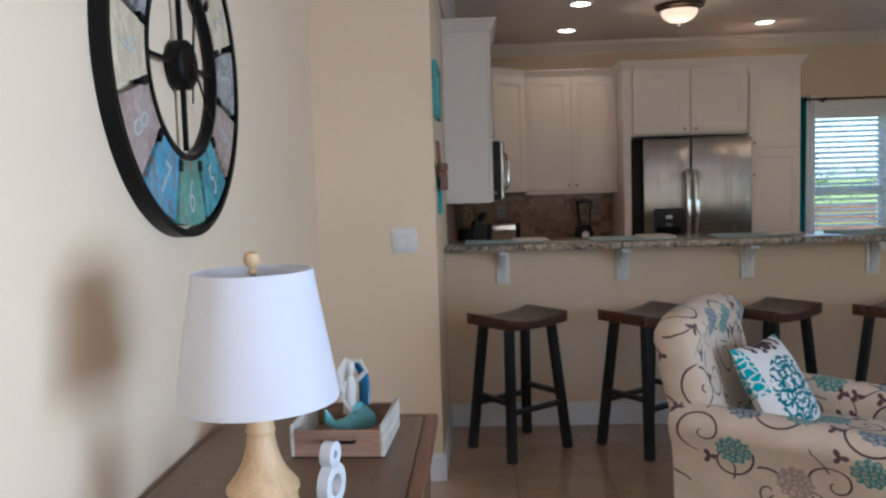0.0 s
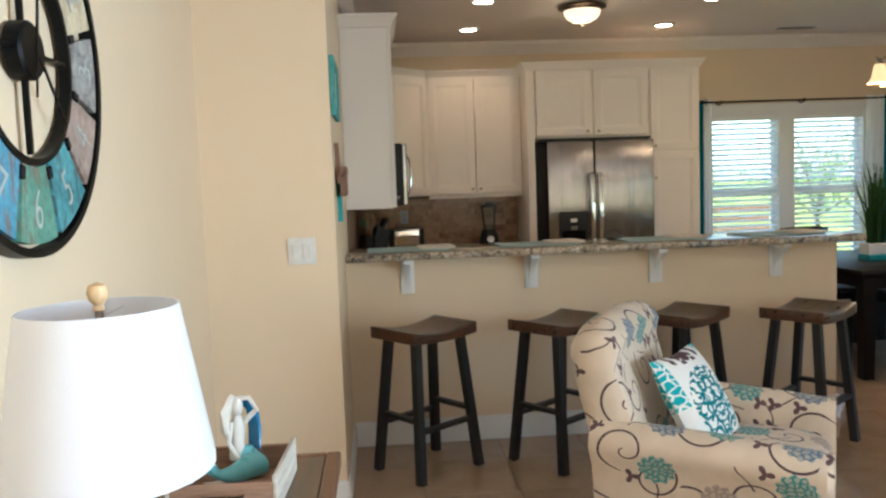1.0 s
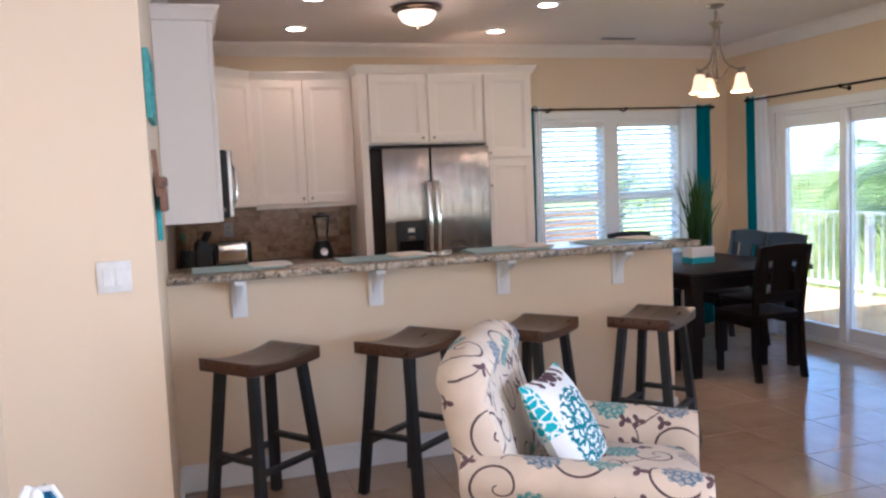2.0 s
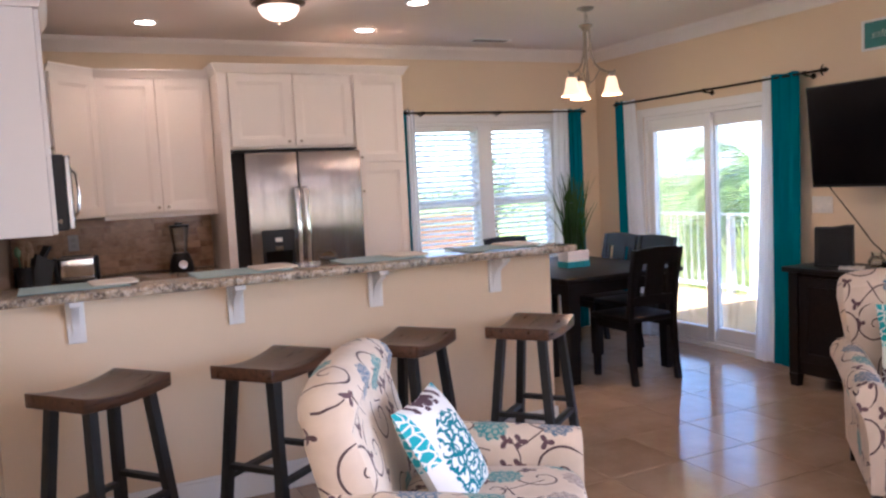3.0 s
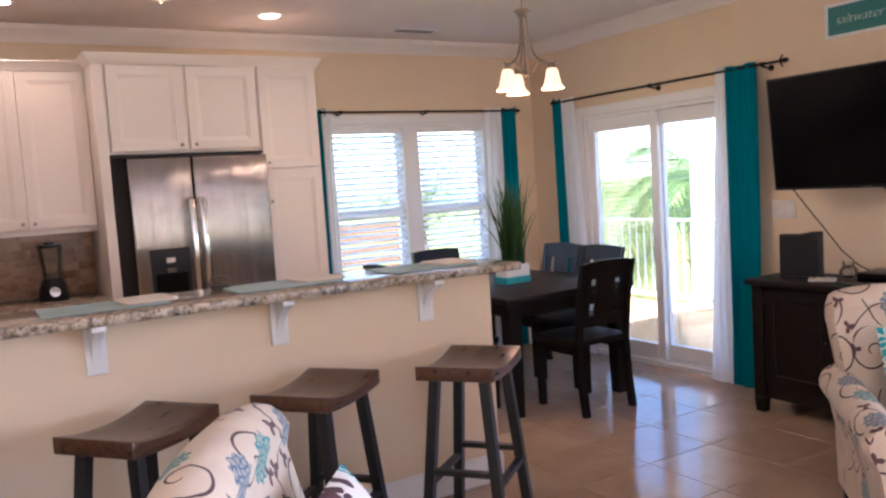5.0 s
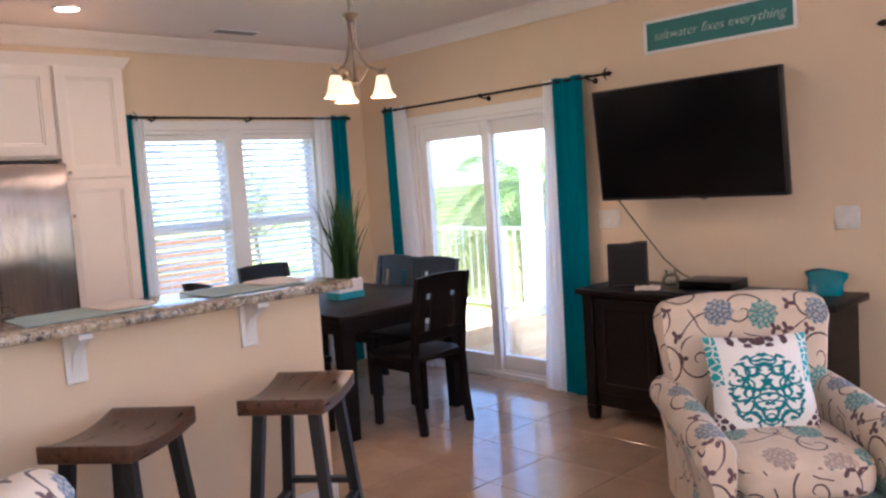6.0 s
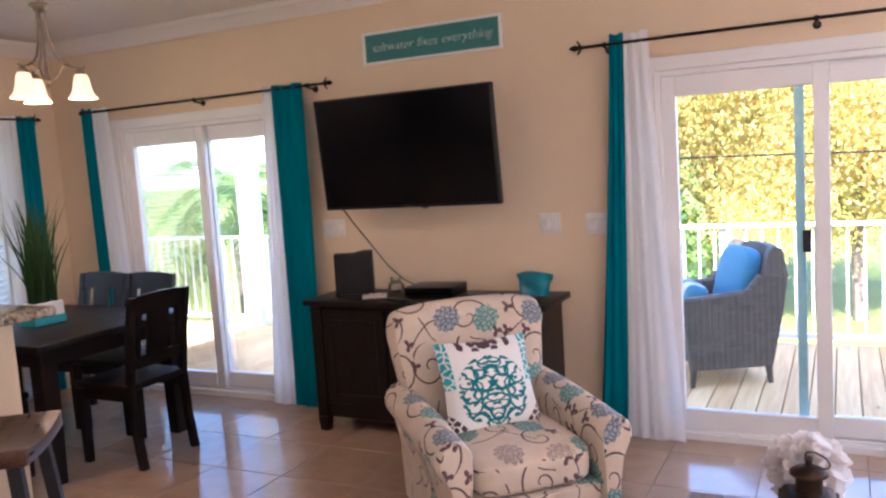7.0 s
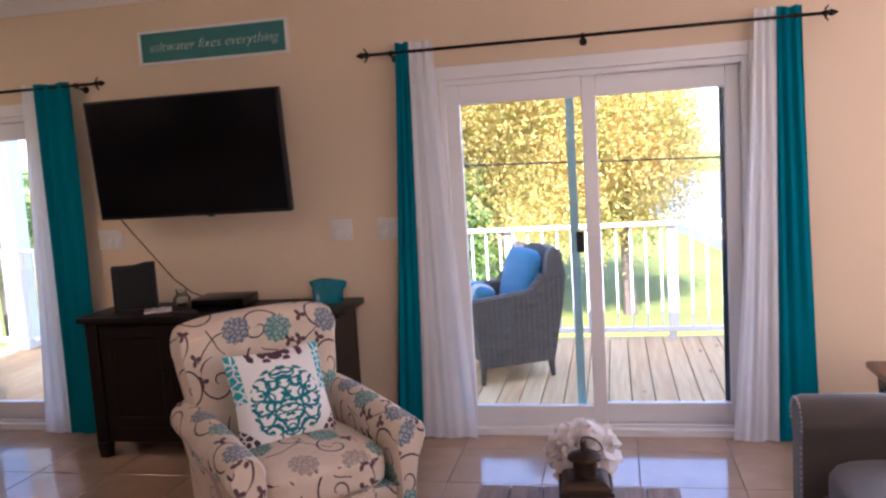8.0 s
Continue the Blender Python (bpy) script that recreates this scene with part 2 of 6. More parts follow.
def wicker_mat():
    n = Nodes("wicker")
    co = n.coord()
    a = n.add("ShaderNodeTexWave", {"bands_direction": "Z"}, Vector=co, Scale=26.0, Distortion=2.5, Detail=2.0).outputs["Fac"]
    b = n.noise(n.stretch(co, (7.0, 7.0, 75.0)), 1.6, 3)
    up = n.add("ShaderNodeTexWave", {"bands_direction": "DIAGONAL"}, Vector=n.stretch(co, (1.0, 1.0, 0.0)), Scale=16.0, Distortion=1.5).outputs["Fac"]
    m = n.math("ADD", n.math("MULTIPLY", b, 0.5), n.math("MULTIPLY_ADD", a, 0.40, n.math("MULTIPLY", up, 0.10)))
    n.bump(m, 0.8, 0.01)
    return n.set(Base_Color=n.ramp(m, (0.32, (0.022, 0.019, 0.016)), (0.75, (0.19, 0.145, 0.105))), Roughness=0.6)


def clock_plank_mat(dark, light, streak):
    """Weathered painted plank: blotches, streaks along the plank and faded marks."""
    n = Nodes("clock_plank")
    co = n.coord()
    big = n.noise(co, 9.0, 5, 0.65)
    fine = n.noise(co, 45.0, 4, 0.7)
    col = n.ramp(n.math("MULTIPLY_ADD", fine, 0.45, n.math("MULTIPLY", big, 0.6)), (0.38, dark), (0.66, light))
    worn = n.math("GREATER_THAN", n.noise(n.stretch(co, (5.0, 22.0, 8.0)), 2.6, 6, 0.72), 0.53)
    n.bump(fine, 0.3, 0.003)
    return n.set(Base_Color=n.mix(n.math("MULTIPLY", worn, 0.75), col, streak), Roughness=0.65)


WALL = paint("cream_wall_paint", (0.75, 0.595, 0.41), 0.6, 90.0, 0.12, 0.03)
CEILING = paint("ceiling_paint", (0.80, 0.71, 0.65), 0.8, 120.0, 0.1, 0.03)
TRIM = paint("white_trim_paint", (0.80, 0.79, 0.77), 0.35, 30.0, 0.04, 0.03)
CABINET = paint("white_cabinet_paint", (0.80, 0.73, 0.665), 0.38, 30.0, 0.04, 0.03)
GRANITE = granite_mat()
FLOOR_TILE = tile_mat("beige_porcelain_tile", (0.38, 0.255, 0.16), (0.49, 0.345, 0.23), 0.12)
GROUT = plain("grout", (0.27, 0.19, 0.13), 0.85)
SPLASH = tile_mat("brown_glass_stone_tile", (0.21, 0.115, 0.065), (0.50, 0.315, 0.19), 0.2, 12.0)
STEEL = metal("brushed_stainless_steel", (0.34, 0.315, 0.295), 0.15, (60.0, 60.0, 0.6))
CHROME = metal("chrome", (0.75, 0.75, 0.75), 0.12)
IRON = metal("dark_bronze_rod", (0.035, 0.028, 0.024), 0.45)
NICKEL = metal("brushed_nickel", (0.42, 0.36, 0.29), 0.32)
BLACK_PLASTIC = plain("black_plastic", (0.015, 0.015, 0.016), 0.35)
SCREEN = plain("dark_screen", (0.004, 0.004, 0.005), 0.14)
SCREEN.node_tree.nodes["Principled BSDF"].inputs["Specular IOR Level"].default_value = 0.18
SEAT_WOOD = wood("walnut_stained_seat", (0.030, 0.014, 0.008), (0.115, 0.050, 0.024), 0.30, (1.5, 14.0, 14.0))
BLACK_WOOD = wood("black_painted_wood", (0.008, 0.008, 0.008), (0.022, 0.021, 0.020), 0.42, (12.0, 12.0, 1.0))
ESPRESSO = wood("espresso_wood", (0.004, 0.0028, 0.0022), (0.012, 0.0075, 0.006), 0.42, (1.0, 12.0, 12.0))
for _m in (ESPRESSO, BLACK_PLASTIC):
    _m.node_tree.nodes["Principled BSDF"].inputs["Specular IOR Level"].default_value = 0.28
FLOOR_TILE.node_tree.nodes["Principled BSDF"].inputs["Specular IOR Level"].default_value = 0.95
FLORAL = floral_mat()
PRINT = pillow_mat()
TEAL = cloth("teal_curtain", (0.0, 0.19, 0.26), 0.85, 500.0, 0.15)
TEAL.node_tree.nodes["Principled BSDF"].inputs["Sheen Weight"].default_value = 0.0
TEAL.node_tree.nodes["Principled BSDF"].inputs["Specular IOR Level"].default_value = 0.1
SHEER = cloth("white_sheer_curtain", (0.95, 0.96, 0.98), 0.9, 600.0, 0.6, 0.02)
LINEN = cloth("white_linen_shade", (0.80, 0.79, 0.82), 0.9, 350.0, 0.35, 0.03)
GLASS = glass_mat("window_glass")
SLAT = cloth("white_blind_slat", (0.93, 0.94, 0.95), 0.5, 200.0, 0.65, 0.02)
VINYL = paint("white_vinyl", (0.80, 0.79, 0.78), 0.3, 20.0, 0.02, 0.02)
PLATE = plain("white_switch_plate", (0.78, 0.75, 0.70), 0.35)


# ---- mesh helpers ----
def uv_box(bm):
    """Box-projected UVs in metres."""
    lay = bm.loops.layers.uv.verify()
    bm.normal_update()
    for f in bm.faces:
        n = f.normal
        a = max(range(3), key=lambda i: abs(n[i]))
        for lo in f.loops:
            c = lo.vert.co
            lo[lay].uv = ((c.y, c.z), (c.x, c.z), (c.x, c.y))[a]


def mesh_of(name, bm, material, smooth=True):
    me = bpy.data.meshes.new(name)
    bmesh.ops.recalc_face_normals(bm, faces=bm.faces)
    if smooth:
        for f in bm.faces:
            f.smooth = True
        for e in bm.edges:
            if len(e.link_faces) == 2 and e.calc_face_angle(0) > 0.6:
                e.smooth = False
    bm.to_mesh(me)
    bm.free()
    me.materials.append(material)
    return me


def part(name, bm, material, parent=None, label="", at=None, smooth=True):
    ob = new(name, mesh_of(name, bm, material, smooth))
    if parent is not None:
        ob.parent = parent
    if at is not None:
        ob.matrix_basis = at
    if label:
        tagged(ob, label)
    return ob


def thing(name, label, category, at, group=""):
    ob = new(name)
    ob.empty_display_size = 0.1
    ob.matrix_basis = at
    return tagged(ob, label, category, group)


def structure(name, bm, material, label, category):
    return tagged(part(name, bm, material), label, category, "", "structure")


def add_box(bm, x0, x1, y0, y1, z0, z1, bevel=0.0, seg=1):
    m = Matrix.Translation(((x0 + x1) / 2, (y0 + y1) / 2, (z0 + z1) / 2)) @ Matrix.Diagonal((x1 - x0, y1 - y0, z1 - z0, 1))
    vs = bmesh.ops.create_cube(bm, size=1.0, matrix=m)["verts"]
    if bevel:
        es = list({e for v in vs for e in v.link_edges})
        bmesh.ops.bevel(bm, geom=es, offset=bevel, segments=seg, affect="EDGES", profile=0.5)
    return bm


def box(x0, x1, y0, y1, z0, z1, bevel=0.0, seg=1):
    return add_box(bmesh.new(), x0, x1, y0, y1, z0, z1, bevel, seg)


def boxes(rows, bevel=0.0):
    bm = bmesh.new()
    for r in rows:
        add_box(bm, *r, bevel)
    return bm


def loft(bm, rings, caps=True, closed=True):
    vs = [[bm.verts.new(p) for p in ring] for ring in rings]
    k = len(vs[0])
    for a, b in zip(vs, vs[1:]):
        for i in range(k if closed else k - 1):
            bm.faces.new((a[i], a[(i + 1) % k], b[(i + 1) % k], b[i]))
    if caps and closed:
        bm.faces.new(vs[0][::-1]), bm.faces.new(vs[-1])
    return bm


def loft_uv(rings, along, axis):
    """A loft with UVs in metres: along the rings by the given stations, round them by length."""
    bm = loft(bmesh.new(), rings)
    lay = bm.loops.layers.uv.verify()
    bm.verts.index_update()
    bm.normal_update()
    k, mid, s = len(rings[0]), rings[len(rings) // 2], [0.0]
    for i in range(k):
        s.append(s[-1] + (Vector(mid[(i + 1) % k]) - Vector(mid[i])).length)
    for f in bm.faces:
        if len(f.verts) > 4 or abs(f.normal[axis]) > 0.6:
            a = max(range(3), key=lambda i: abs(f.normal[i]))
            for lo in f.loops:
                c = lo.vert.co
                lo[lay].uv = ((c.y, c.z), (c.x, c.z), (c.x, c.y))[a]
            continue
        wrap = any(v.index % k == k - 1 for v in f.verts) and any(v.index % k == 0 for v in f.verts)
        for lo in f.loops:
            i, j = divmod(lo.vert.index, k)
            lo[lay].uv = (along[i], s[k] if wrap and j == 0 else s[j])
    return bm


def lathe(profile, seg=24, bm=None, at=(0, 0, 0)):
    """Turned round z: profile rows (radius, z)."""
    bm = bm or bmesh.new()
    rings = [[(at[0] + r * math.cos(a), at[1] + r * math.sin(a), at[2] + z) for a in (2 * math.pi * i / seg for i in range(seg))] for r, z in profile]
    return loft(bm, rings)


def tube(points, radius, seg=8, bm=None, closed=False):
    """A round bar along points; radius may be a list."""
    bm = bm or bmesh.new()
    pts = [Vector(p) for p in points]
    rings, side = [], None
    for i, p in enumerate(pts):
        d = (pts[min(i + 1, len(pts) - 1)] - pts[max(i - 1, 0)]).normalized()
        if side is None:
            side = d.orthogonal().normalized()
        side = (side - d * side.dot(d)).normalized()
        up = d.cross(side)
        r = radius[i] if isinstance(radius, (list, tuple)) else radius
        rings.append([p + (side * math.cos(a) + up * math.sin(a)) * r for a in (2 * math.pi * k / seg for k in range(seg))])
    return loft(bm, rings)


def beam(a, b, w, d, bm=None, w2=None, d2=None):
    """A square bar from a to b, w by d, tapering to w2 by d2."""
    bm = bm or bmesh.new()
    a, b = Vector(a), Vector(b)
    w2, d2 = w2 or w, d2 or d
    dirn = (b - a).normalized()
    ref = Vector((0, 0, 1)) if abs(dirn.z) < 0.9 else Vector((1, 0, 0))
    s = ref.cross(dirn).normalized() if abs(dirn.z) < 0.9 else Vector((1, 0, 0))
    u = dirn.cross(s).normalized()
    s = u.cross(dirn)
    rings = [[p + s * x * ww / 2 + u * y * dd / 2 for x, y in ((-1, -1), (1, -1), (1, 1), (-1, 1))] for p, ww, dd in ((a, w, d), (b, w2, d2))]
    return loft(bm, rings)


def soft_box(sx, sy, sz, at=(0, 0, 0), n=4.0, seg=10, bulge=0.0):
    """A rounded cushion: a superellipsoid-like box, sx by sy by sz."""
    bm = bmesh.new()
    bmesh.ops.create_cube(bm, size=2.0)
    bmesh.ops.subdivide_edges(bm, edges=bm.edges[:], cuts=seg, use_grid_fill=True)
    for v in bm.verts:
        p = v.co
        k = (abs(p.x) ** n + abs(p.y) ** n + abs(p.z) ** n) ** (1 / n)
        q = p / k
        swell = 1 + bulge * (1 - q.x ** 2) * (1 - q.y ** 2)
        v.co = Vector((at[0] + q.x * sx / 2, at[1] + q.y * sy / 2, at[2] + q.z * sz / 2 * swell))
    return bm


def turned(bm, m):
    bmesh.ops.transform(bm, matrix=m, verts=bm.verts)
    return bm


# ---- large structure ----
def wall_with_openings(name, horizontal, plane, thick, lo, hi, z1, holes, label):
    """A wall along x (horizontal) or y, from plane outward by thick, with rectangular openings (a, b, z0, z1)."""
    cuts = sorted({lo, hi, *[h[0] for h in holes], *[h[1] for h in holes]})
    rows = []
    for a, b in zip(cuts, cuts[1:]):
        inside = [h for h in holes if h[0] <= a and b <= h[1]]
        spans = [(0.0, z1)]
        if inside:
            h = inside[0]
            spans = [s for s in ((0.0, h[2]), (h[3], z1)) if s[1] - s[0] > 0.01]
        for s in spans:
            rows.append((a, b, plane, plane + thick, *s) if horizontal else (plane, plane + thick, a, b, *s))
    bm = bmesh.new()
    for r in rows:
        add_box(bm, *[v for v in (min(r[0], r[1]), max(r[0], r[1]), min(r[2], r[3]), max(r[2], r[3]), r[4], r[5])])
    bmesh.ops.remove_doubles(bm, verts=bm.verts, dist=0.0005)
    return structure(name, bm, WALL, label, "wall")


DOOR_B = (0.33, 1.80)       # openings in the right wall
DOOR_C = (-3.60, -2.05)
DOOR_TOP = 1.93
WIN_X, WIN_Z = (3.045, 4.545), (0.62, 1.962)
# third opening is assumed and out of view, cut for the added fill lamp
wall_with_openings("wall_right", False, RIGHT, 0.15, FRONT, BACK + 0.15, CEIL, [(*DOOR_B, 0.0, DOOR_TOP), (*DOOR_C, 0.0, DOOR_TOP), (-7.45, -4.60, 0.3, 2.05)], "cream painted wall with two sliding glass doors")
wall_with_openings("wall_back", True, BACK, 0.15, -0.15, RIGHT, CEIL, [(*WIN_X, *WIN_Z)], "cream painted kitchen wall with a double window")
wall_with_openings("wall_kitchen_left", False, 0.0, -0.15, -0.86, BACK, CEIL, [], "cream painted wall beside the breakfast bar")
wall_with_openings("wall_alcove", True, -0.86, 0.15, LEFT, -0.15, CEIL, [], "cream painted wall with a light switch")
wall_with_openings("wall_left", False, LEFT, -0.15, FRONT, -0.71, CEIL, [], "pale cream painted wall behind the clock")
wall_with_openings("wall_front", True, FRONT, -0.15, LEFT - 0.15, RIGHT + 0.15, CEIL, [], "plain cream painted wall")
structure("ceiling", box(LEFT - 0.15, RIGHT + 0.15, FRONT - 0.15, BACK + 0.15, CEIL, CEIL + 0.12), CEILING, "flat ceiling in soft matt paint", "ceiling")
floor = structure("floor", box(LEFT - 0.15, RIGHT + 0.15, FRONT - 0.15, BACK + 0.15, -0.12, -0.004), GROUT, "floor of large square beige porcelain tiles with thin grout", "floor")
structure("wall_bar", box(0.0, BAR_END, 0.0, 0.12, 0.0, 1.04), WALL, "cream painted half wall under the breakfast bar", "wall")


def crown(name, a, b, inward):
    """Stepped cornice from a to b under the ceiling; inward is the unit way into the room."""
    prof = [(0.0, -0.10), (0.014, -0.10), (0.018, -0.086), (0.030, -0.072), (0.055, -0.042), (0.075, -0.028), (0.080, -0.012), (0.092, -0.012), (0.092, 0.0), (0.0, 0.0)]
    rings = [[(p[0] + inward[0] * u, p[1] + inward[1] * u, CEIL + w - 0.001) for u, w in prof] for p in (a, b)]
    return structure(name, loft(bmesh.new(), rings), CABINET, "white stepped crown moulding under the ceiling", "crown moulding")


crown("trim_crown_back", (0.002, BACK - 0.002), (RIGHT - 0.095, BACK - 0.002), (0, -1))
crown("trim_crown_right", (RIGHT - 0.002, FRONT), (RIGHT - 0.002, BACK - 0.003), (-1, 0))
crown("trim_crown_kitchen", (0.002, -0.86), (0.002, BACK - 0.095), (1, 0))


def baseboard(name, rows):
    bm = bmesh.new()
    for x0, x1, y0, y1 in rows:
        add_box(bm, x0, x1, y0, y1, 0.0, 0.125, 0.004)
        along_x = x1 - x0 > y1 - y0
        g = 0.004
        add_box(bm, x0 + (0 if along_x else g), x1 - (0 if along_x else g), y0 + (g if along_x else 0), y1 - (g if along_x else 0), 0.12, 0.138)
    return structure(name, bm, TRIM, "white painted wooden baseboard", "baseboard")


baseboard("baseboard_bar", [(0.016, BAR_END, -0.015, -0.001), (BAR_END + 0.001, BAR_END + 0.015, -0.015, 0.135)])
baseboard("baseboard_kitchen_left", [(0.001, 0.015, -0.875, -0.001)])
baseboard("baseboard_alcove", [(LEFT + 0.016, 0.0, -0.875, -0.861)])
baseboard("baseboard_left", [(LEFT + 0.001, LEFT + 0.015, FRONT, -0.861)])
baseboard("baseboard_right", [(RIGHT - 0.015, RIGHT - 0.001, FRONT, DOOR_C[0] - 0.08), (RIGHT - 0.015, RIGHT - 0.001, DOOR_C[1] + 0.08, DOOR_B[0] - 0.08), (RIGHT - 0.015, RIGHT - 0.001, DOOR_B[1] + 0.08, BACK - 0.016)])
baseboard("baseboard_back", [(2.80, RIGHT - 0.016, BACK - 0.015, BACK - 0.001)])


def casing(name, a, b, z0, z1, plane, along_y):
    """Flat white boards round an opening, on the room side of plane."""
    w, t = 0.07, 0.018
    rows = [(a - w, a, z0, z1 + w), (b, b + w, z0, z1 + w), (a, b, z1, z1 + w)]
    if z0 > 0.1:
        rows.append((a - w - 0.02, b + w + 0.02, z0 - 0.03, z0))
    bm = bmesh.new()
    for u0, u1, w0, w1 in rows:
        if along_y:
            add_box(bm, plane - t, plane - 0.001, u0, u1, w0, w1, 0.003)
        else:
            add_box(bm, u0, u1, plane - t, plane - 0.001, w0, w1, 0.003)
    return structure(name, bm, TRIM, "flat white painted casing boards round an opening", "trim")


casing("trim_door_b", *DOOR_B, 0.0, DOOR_TOP, RIGHT, True)
casing("trim_door_c", *DOOR_C, 0.0, DOOR_TOP, RIGHT, True)
casing("trim_window", *WIN_X, *WIN_Z, BACK, False)


def sliding_door(name, y0, y1, handle_y, label):
    """White vinyl sliding door: outer frame, two sashes with glass, sill track."""
    d = thing(name, label, "sliding door", pose(RIGHT, 0, 0))
    tagged(d, kind="structure")
    part("door_frame", boxes([(0.0, 0.13, y0, y0 + 0.03, 0.0, DOOR_TOP), (0.0, 0.13, y1 - 0.03, y1, 0.0, DOOR_TOP), (0.0, 0.13, y0 + 0.03, y1 - 0.03, DOOR_TOP - 0.03, DOOR_TOP)], 0.003), VINYL, d)
    part("sill", boxes([(-0.02, 0.16, y0 + 0.03, y1 - 0.03, 0.0, 0.035), (0.02, 0.035, y0 + 0.03, y1 - 0.03, 0.035, 0.05), (0.075, 0.09, y0 + 0.03, y1 - 0.03, 0.035, 0.05)]), VINYL, d)
    mid = (y0 + y1) / 2
    st, rail, top = 0.072, 0.105, DOOR_TOP - 0.03
    for a, b, x in ((mid - st / 2, y1 - 0.03, 0.035), (y0 + 0.03, mid + st / 2, 0.085)):
        s = part("sash", boxes([(x - 0.02, x + 0.02, a, a + st, 0.05, top), (x - 0.02, x + 0.02, b - st, b, 0.05, top),
                                (x - 0.02, x + 0.02, a + st, b - st, 0.05, 0.05 + rail), (x - 0.02, x + 0.02, a + st, b - st, top - rail, top)], 0.004), VINYL, d)
        g = part("pane", box(x - 0.004, x + 0.004, a + st - 0.01, b - st + 0.01, 0.05 + rail - 0.01, top - rail + 0.01), GLASS, s)
        g.visible_shadow = False
    if handle_y is not None:
        h = part("handle", box(-0.002, 0.012, handle_y - 0.018, handle_y + 0.018, 0.94, 1.12, 0.005), BLACK_PLASTIC, d, "black plastic door handle")
    return d


sliding_door("door_1", *DOOR_B, None, "white vinyl sliding glass door to the deck beside the dining table")
sliding_door("door_2", *DOOR_C, None, "white vinyl sliding glass door to the deck between teal curtains")


def window_unit():
    w = thing("window_1", "white double window with two sashes behind open slatted blinds", "window", pose(0, BACK, 0))
    tagged(w, kind="structure")
    x0, x1, z0, z1 = *WIN_X, *WIN_Z
    part("window_frame", boxes([(x0, x0 + 0.045, 0.0, 0.13, z0, z1), (x1 - 0.045, x1, 0.0, 0.13, z0, z1), (x0 + 0.045, x1 - 0.045, 0.0, 0.13, z1 - 0.03, z1),
                                (x0 + 0.045, x1 - 0.045, 0.0, 0.13, z0, z0 + 0.03), ((x0 + x1) / 2 - 0.07, (x0 + x1) / 2 + 0.07, 0.0, 0.13, z0 + 0.03, z1 - 0.03)], 0.003), VINYL, w)
    for a, b in ((x0 + 0.045, (x0 + x1) / 2 - 0.07), ((x0 + x1) / 2 + 0.07, x1 - 0.045)):
        zm = 1.27
        s = part("sash", boxes([(a, a + 0.03, 0.085, 0.115, z0 + 0.03, z1 - 0.03), (b - 0.03, b, 0.085, 0.115, z0 + 0.03, z1 - 0.03),
                                (a + 0.03, b - 0.03, 0.08, 0.12, zm - 0.03, zm + 0.03), (a + 0.03, b - 0.03, 0.085, 0.115, z0 + 0.03, z0 + 0.07), (a + 0.03, b - 0.03, 0.085, 0.115, z1 - 0.06, z1 - 0.03)]), VINYL, w)
        for p0, p1 in ((z0 + 0.06, zm - 0.02), (zm + 0.02, z1 - 0.05)):
            g = part("pane", box(a + 0.025, b - 0.025, 0.097, 0.103, p0, p1), GLASS, s)
            g.visible_shadow = False
    return w


window_unit()


# ---- breakfast bar ----
def bar_top():
    bm = bmesh.new()
    add_box(bm, 0.004, 2.865, -0.17, 0.30, 1.042, 1.078, 0.008, 2)
    t = thing("countertop", "speckled brown and cream granite slab on the half wall", "countertop", pose(0, 0, 0))
    part("slab", bm, GRANITE, t)


bar_top()


def corbel(x):
    """White wooden bracket: back plate, arm and curved brace."""
    t = thing("corbel", "white painted wooden corbel under the granite bar", "bracket", pose(x, -0.001, 0), "corbels under the bar")
    part("plate", box(0.0, 0.075, -0.016, 0.0, 0.845, 1.040, 0.003), TRIM, t)
    part("arm", box(0.012, 0.063, -0.145, -0.017, 1.018, 1.040, 0.003), TRIM, t)
    ring = [(-0.135, 1.017)] + [(-0.017 - 0.1 * (1 - i / 8) ** 2 * 0.98, 1.0 - 0.135 * (i / 8) ** 1.3) for i in range(9)] + [(-0.017, 1.017)]
    part("brace", loft(bmesh.new(), [[(xx, y, z) for y, z in ring] for xx in (0.022, 0.053)]), TRIM, t)
    return t


for cx in (0.293, 0.98, 1.685, 2.385):
    corbel(cx)


# ---- kitchen cabinets ----
def shaker(parent, w, h, at, knob=None, name="door"):
    """A framed door of w by h, front towards -y of its own place; knob at (x, z) from its lower left."""
    r = 0.06
    step = [(0, 0), (0, -0.018), (0.002, -0.02), (r - 0.002, -0.02), (r, -0.018), (r, -0.0145), (r + 0.012, -0.0135), (r + 0.014, -0.010)]
    bm = loft(bmesh.new(), [[(i, y, i), (w - i, y, i), (w - i, y, h - i), (i, y, h - i)] for i, y in step])
    d = part(name, bm, CABINET, parent, at=at)
    if knob:
        k = lathe([(0.004, 0.0), (0.004, 0.012), (0.011, 0.016), (0.012, 0.022), (0.006, 0.027)], 12)
        part("knob", turned(k, pose(knob[0], -0.02, knob[1], 90, 0, 0)), NICKEL, d, "small nickel knob")
    return d


def crown_cap(rows_path, z, out=0.045, h=0.07):
    """Cabinet cornice along a path of (x, y, nx, ny)."""
    prof = [(0.0, 0.0), (0.008, 0.0), (0.012, 0.018), (0.03, 0.042), (out - 0.006, 0.055), (out, 0.058), (out, h), (0.0, h)]
    rings = [[(x + nx * u, y + ny * u, z + w) for u, w in prof] for x, y, nx, ny in rows_path]
    return loft(bmesh.new(), rings)


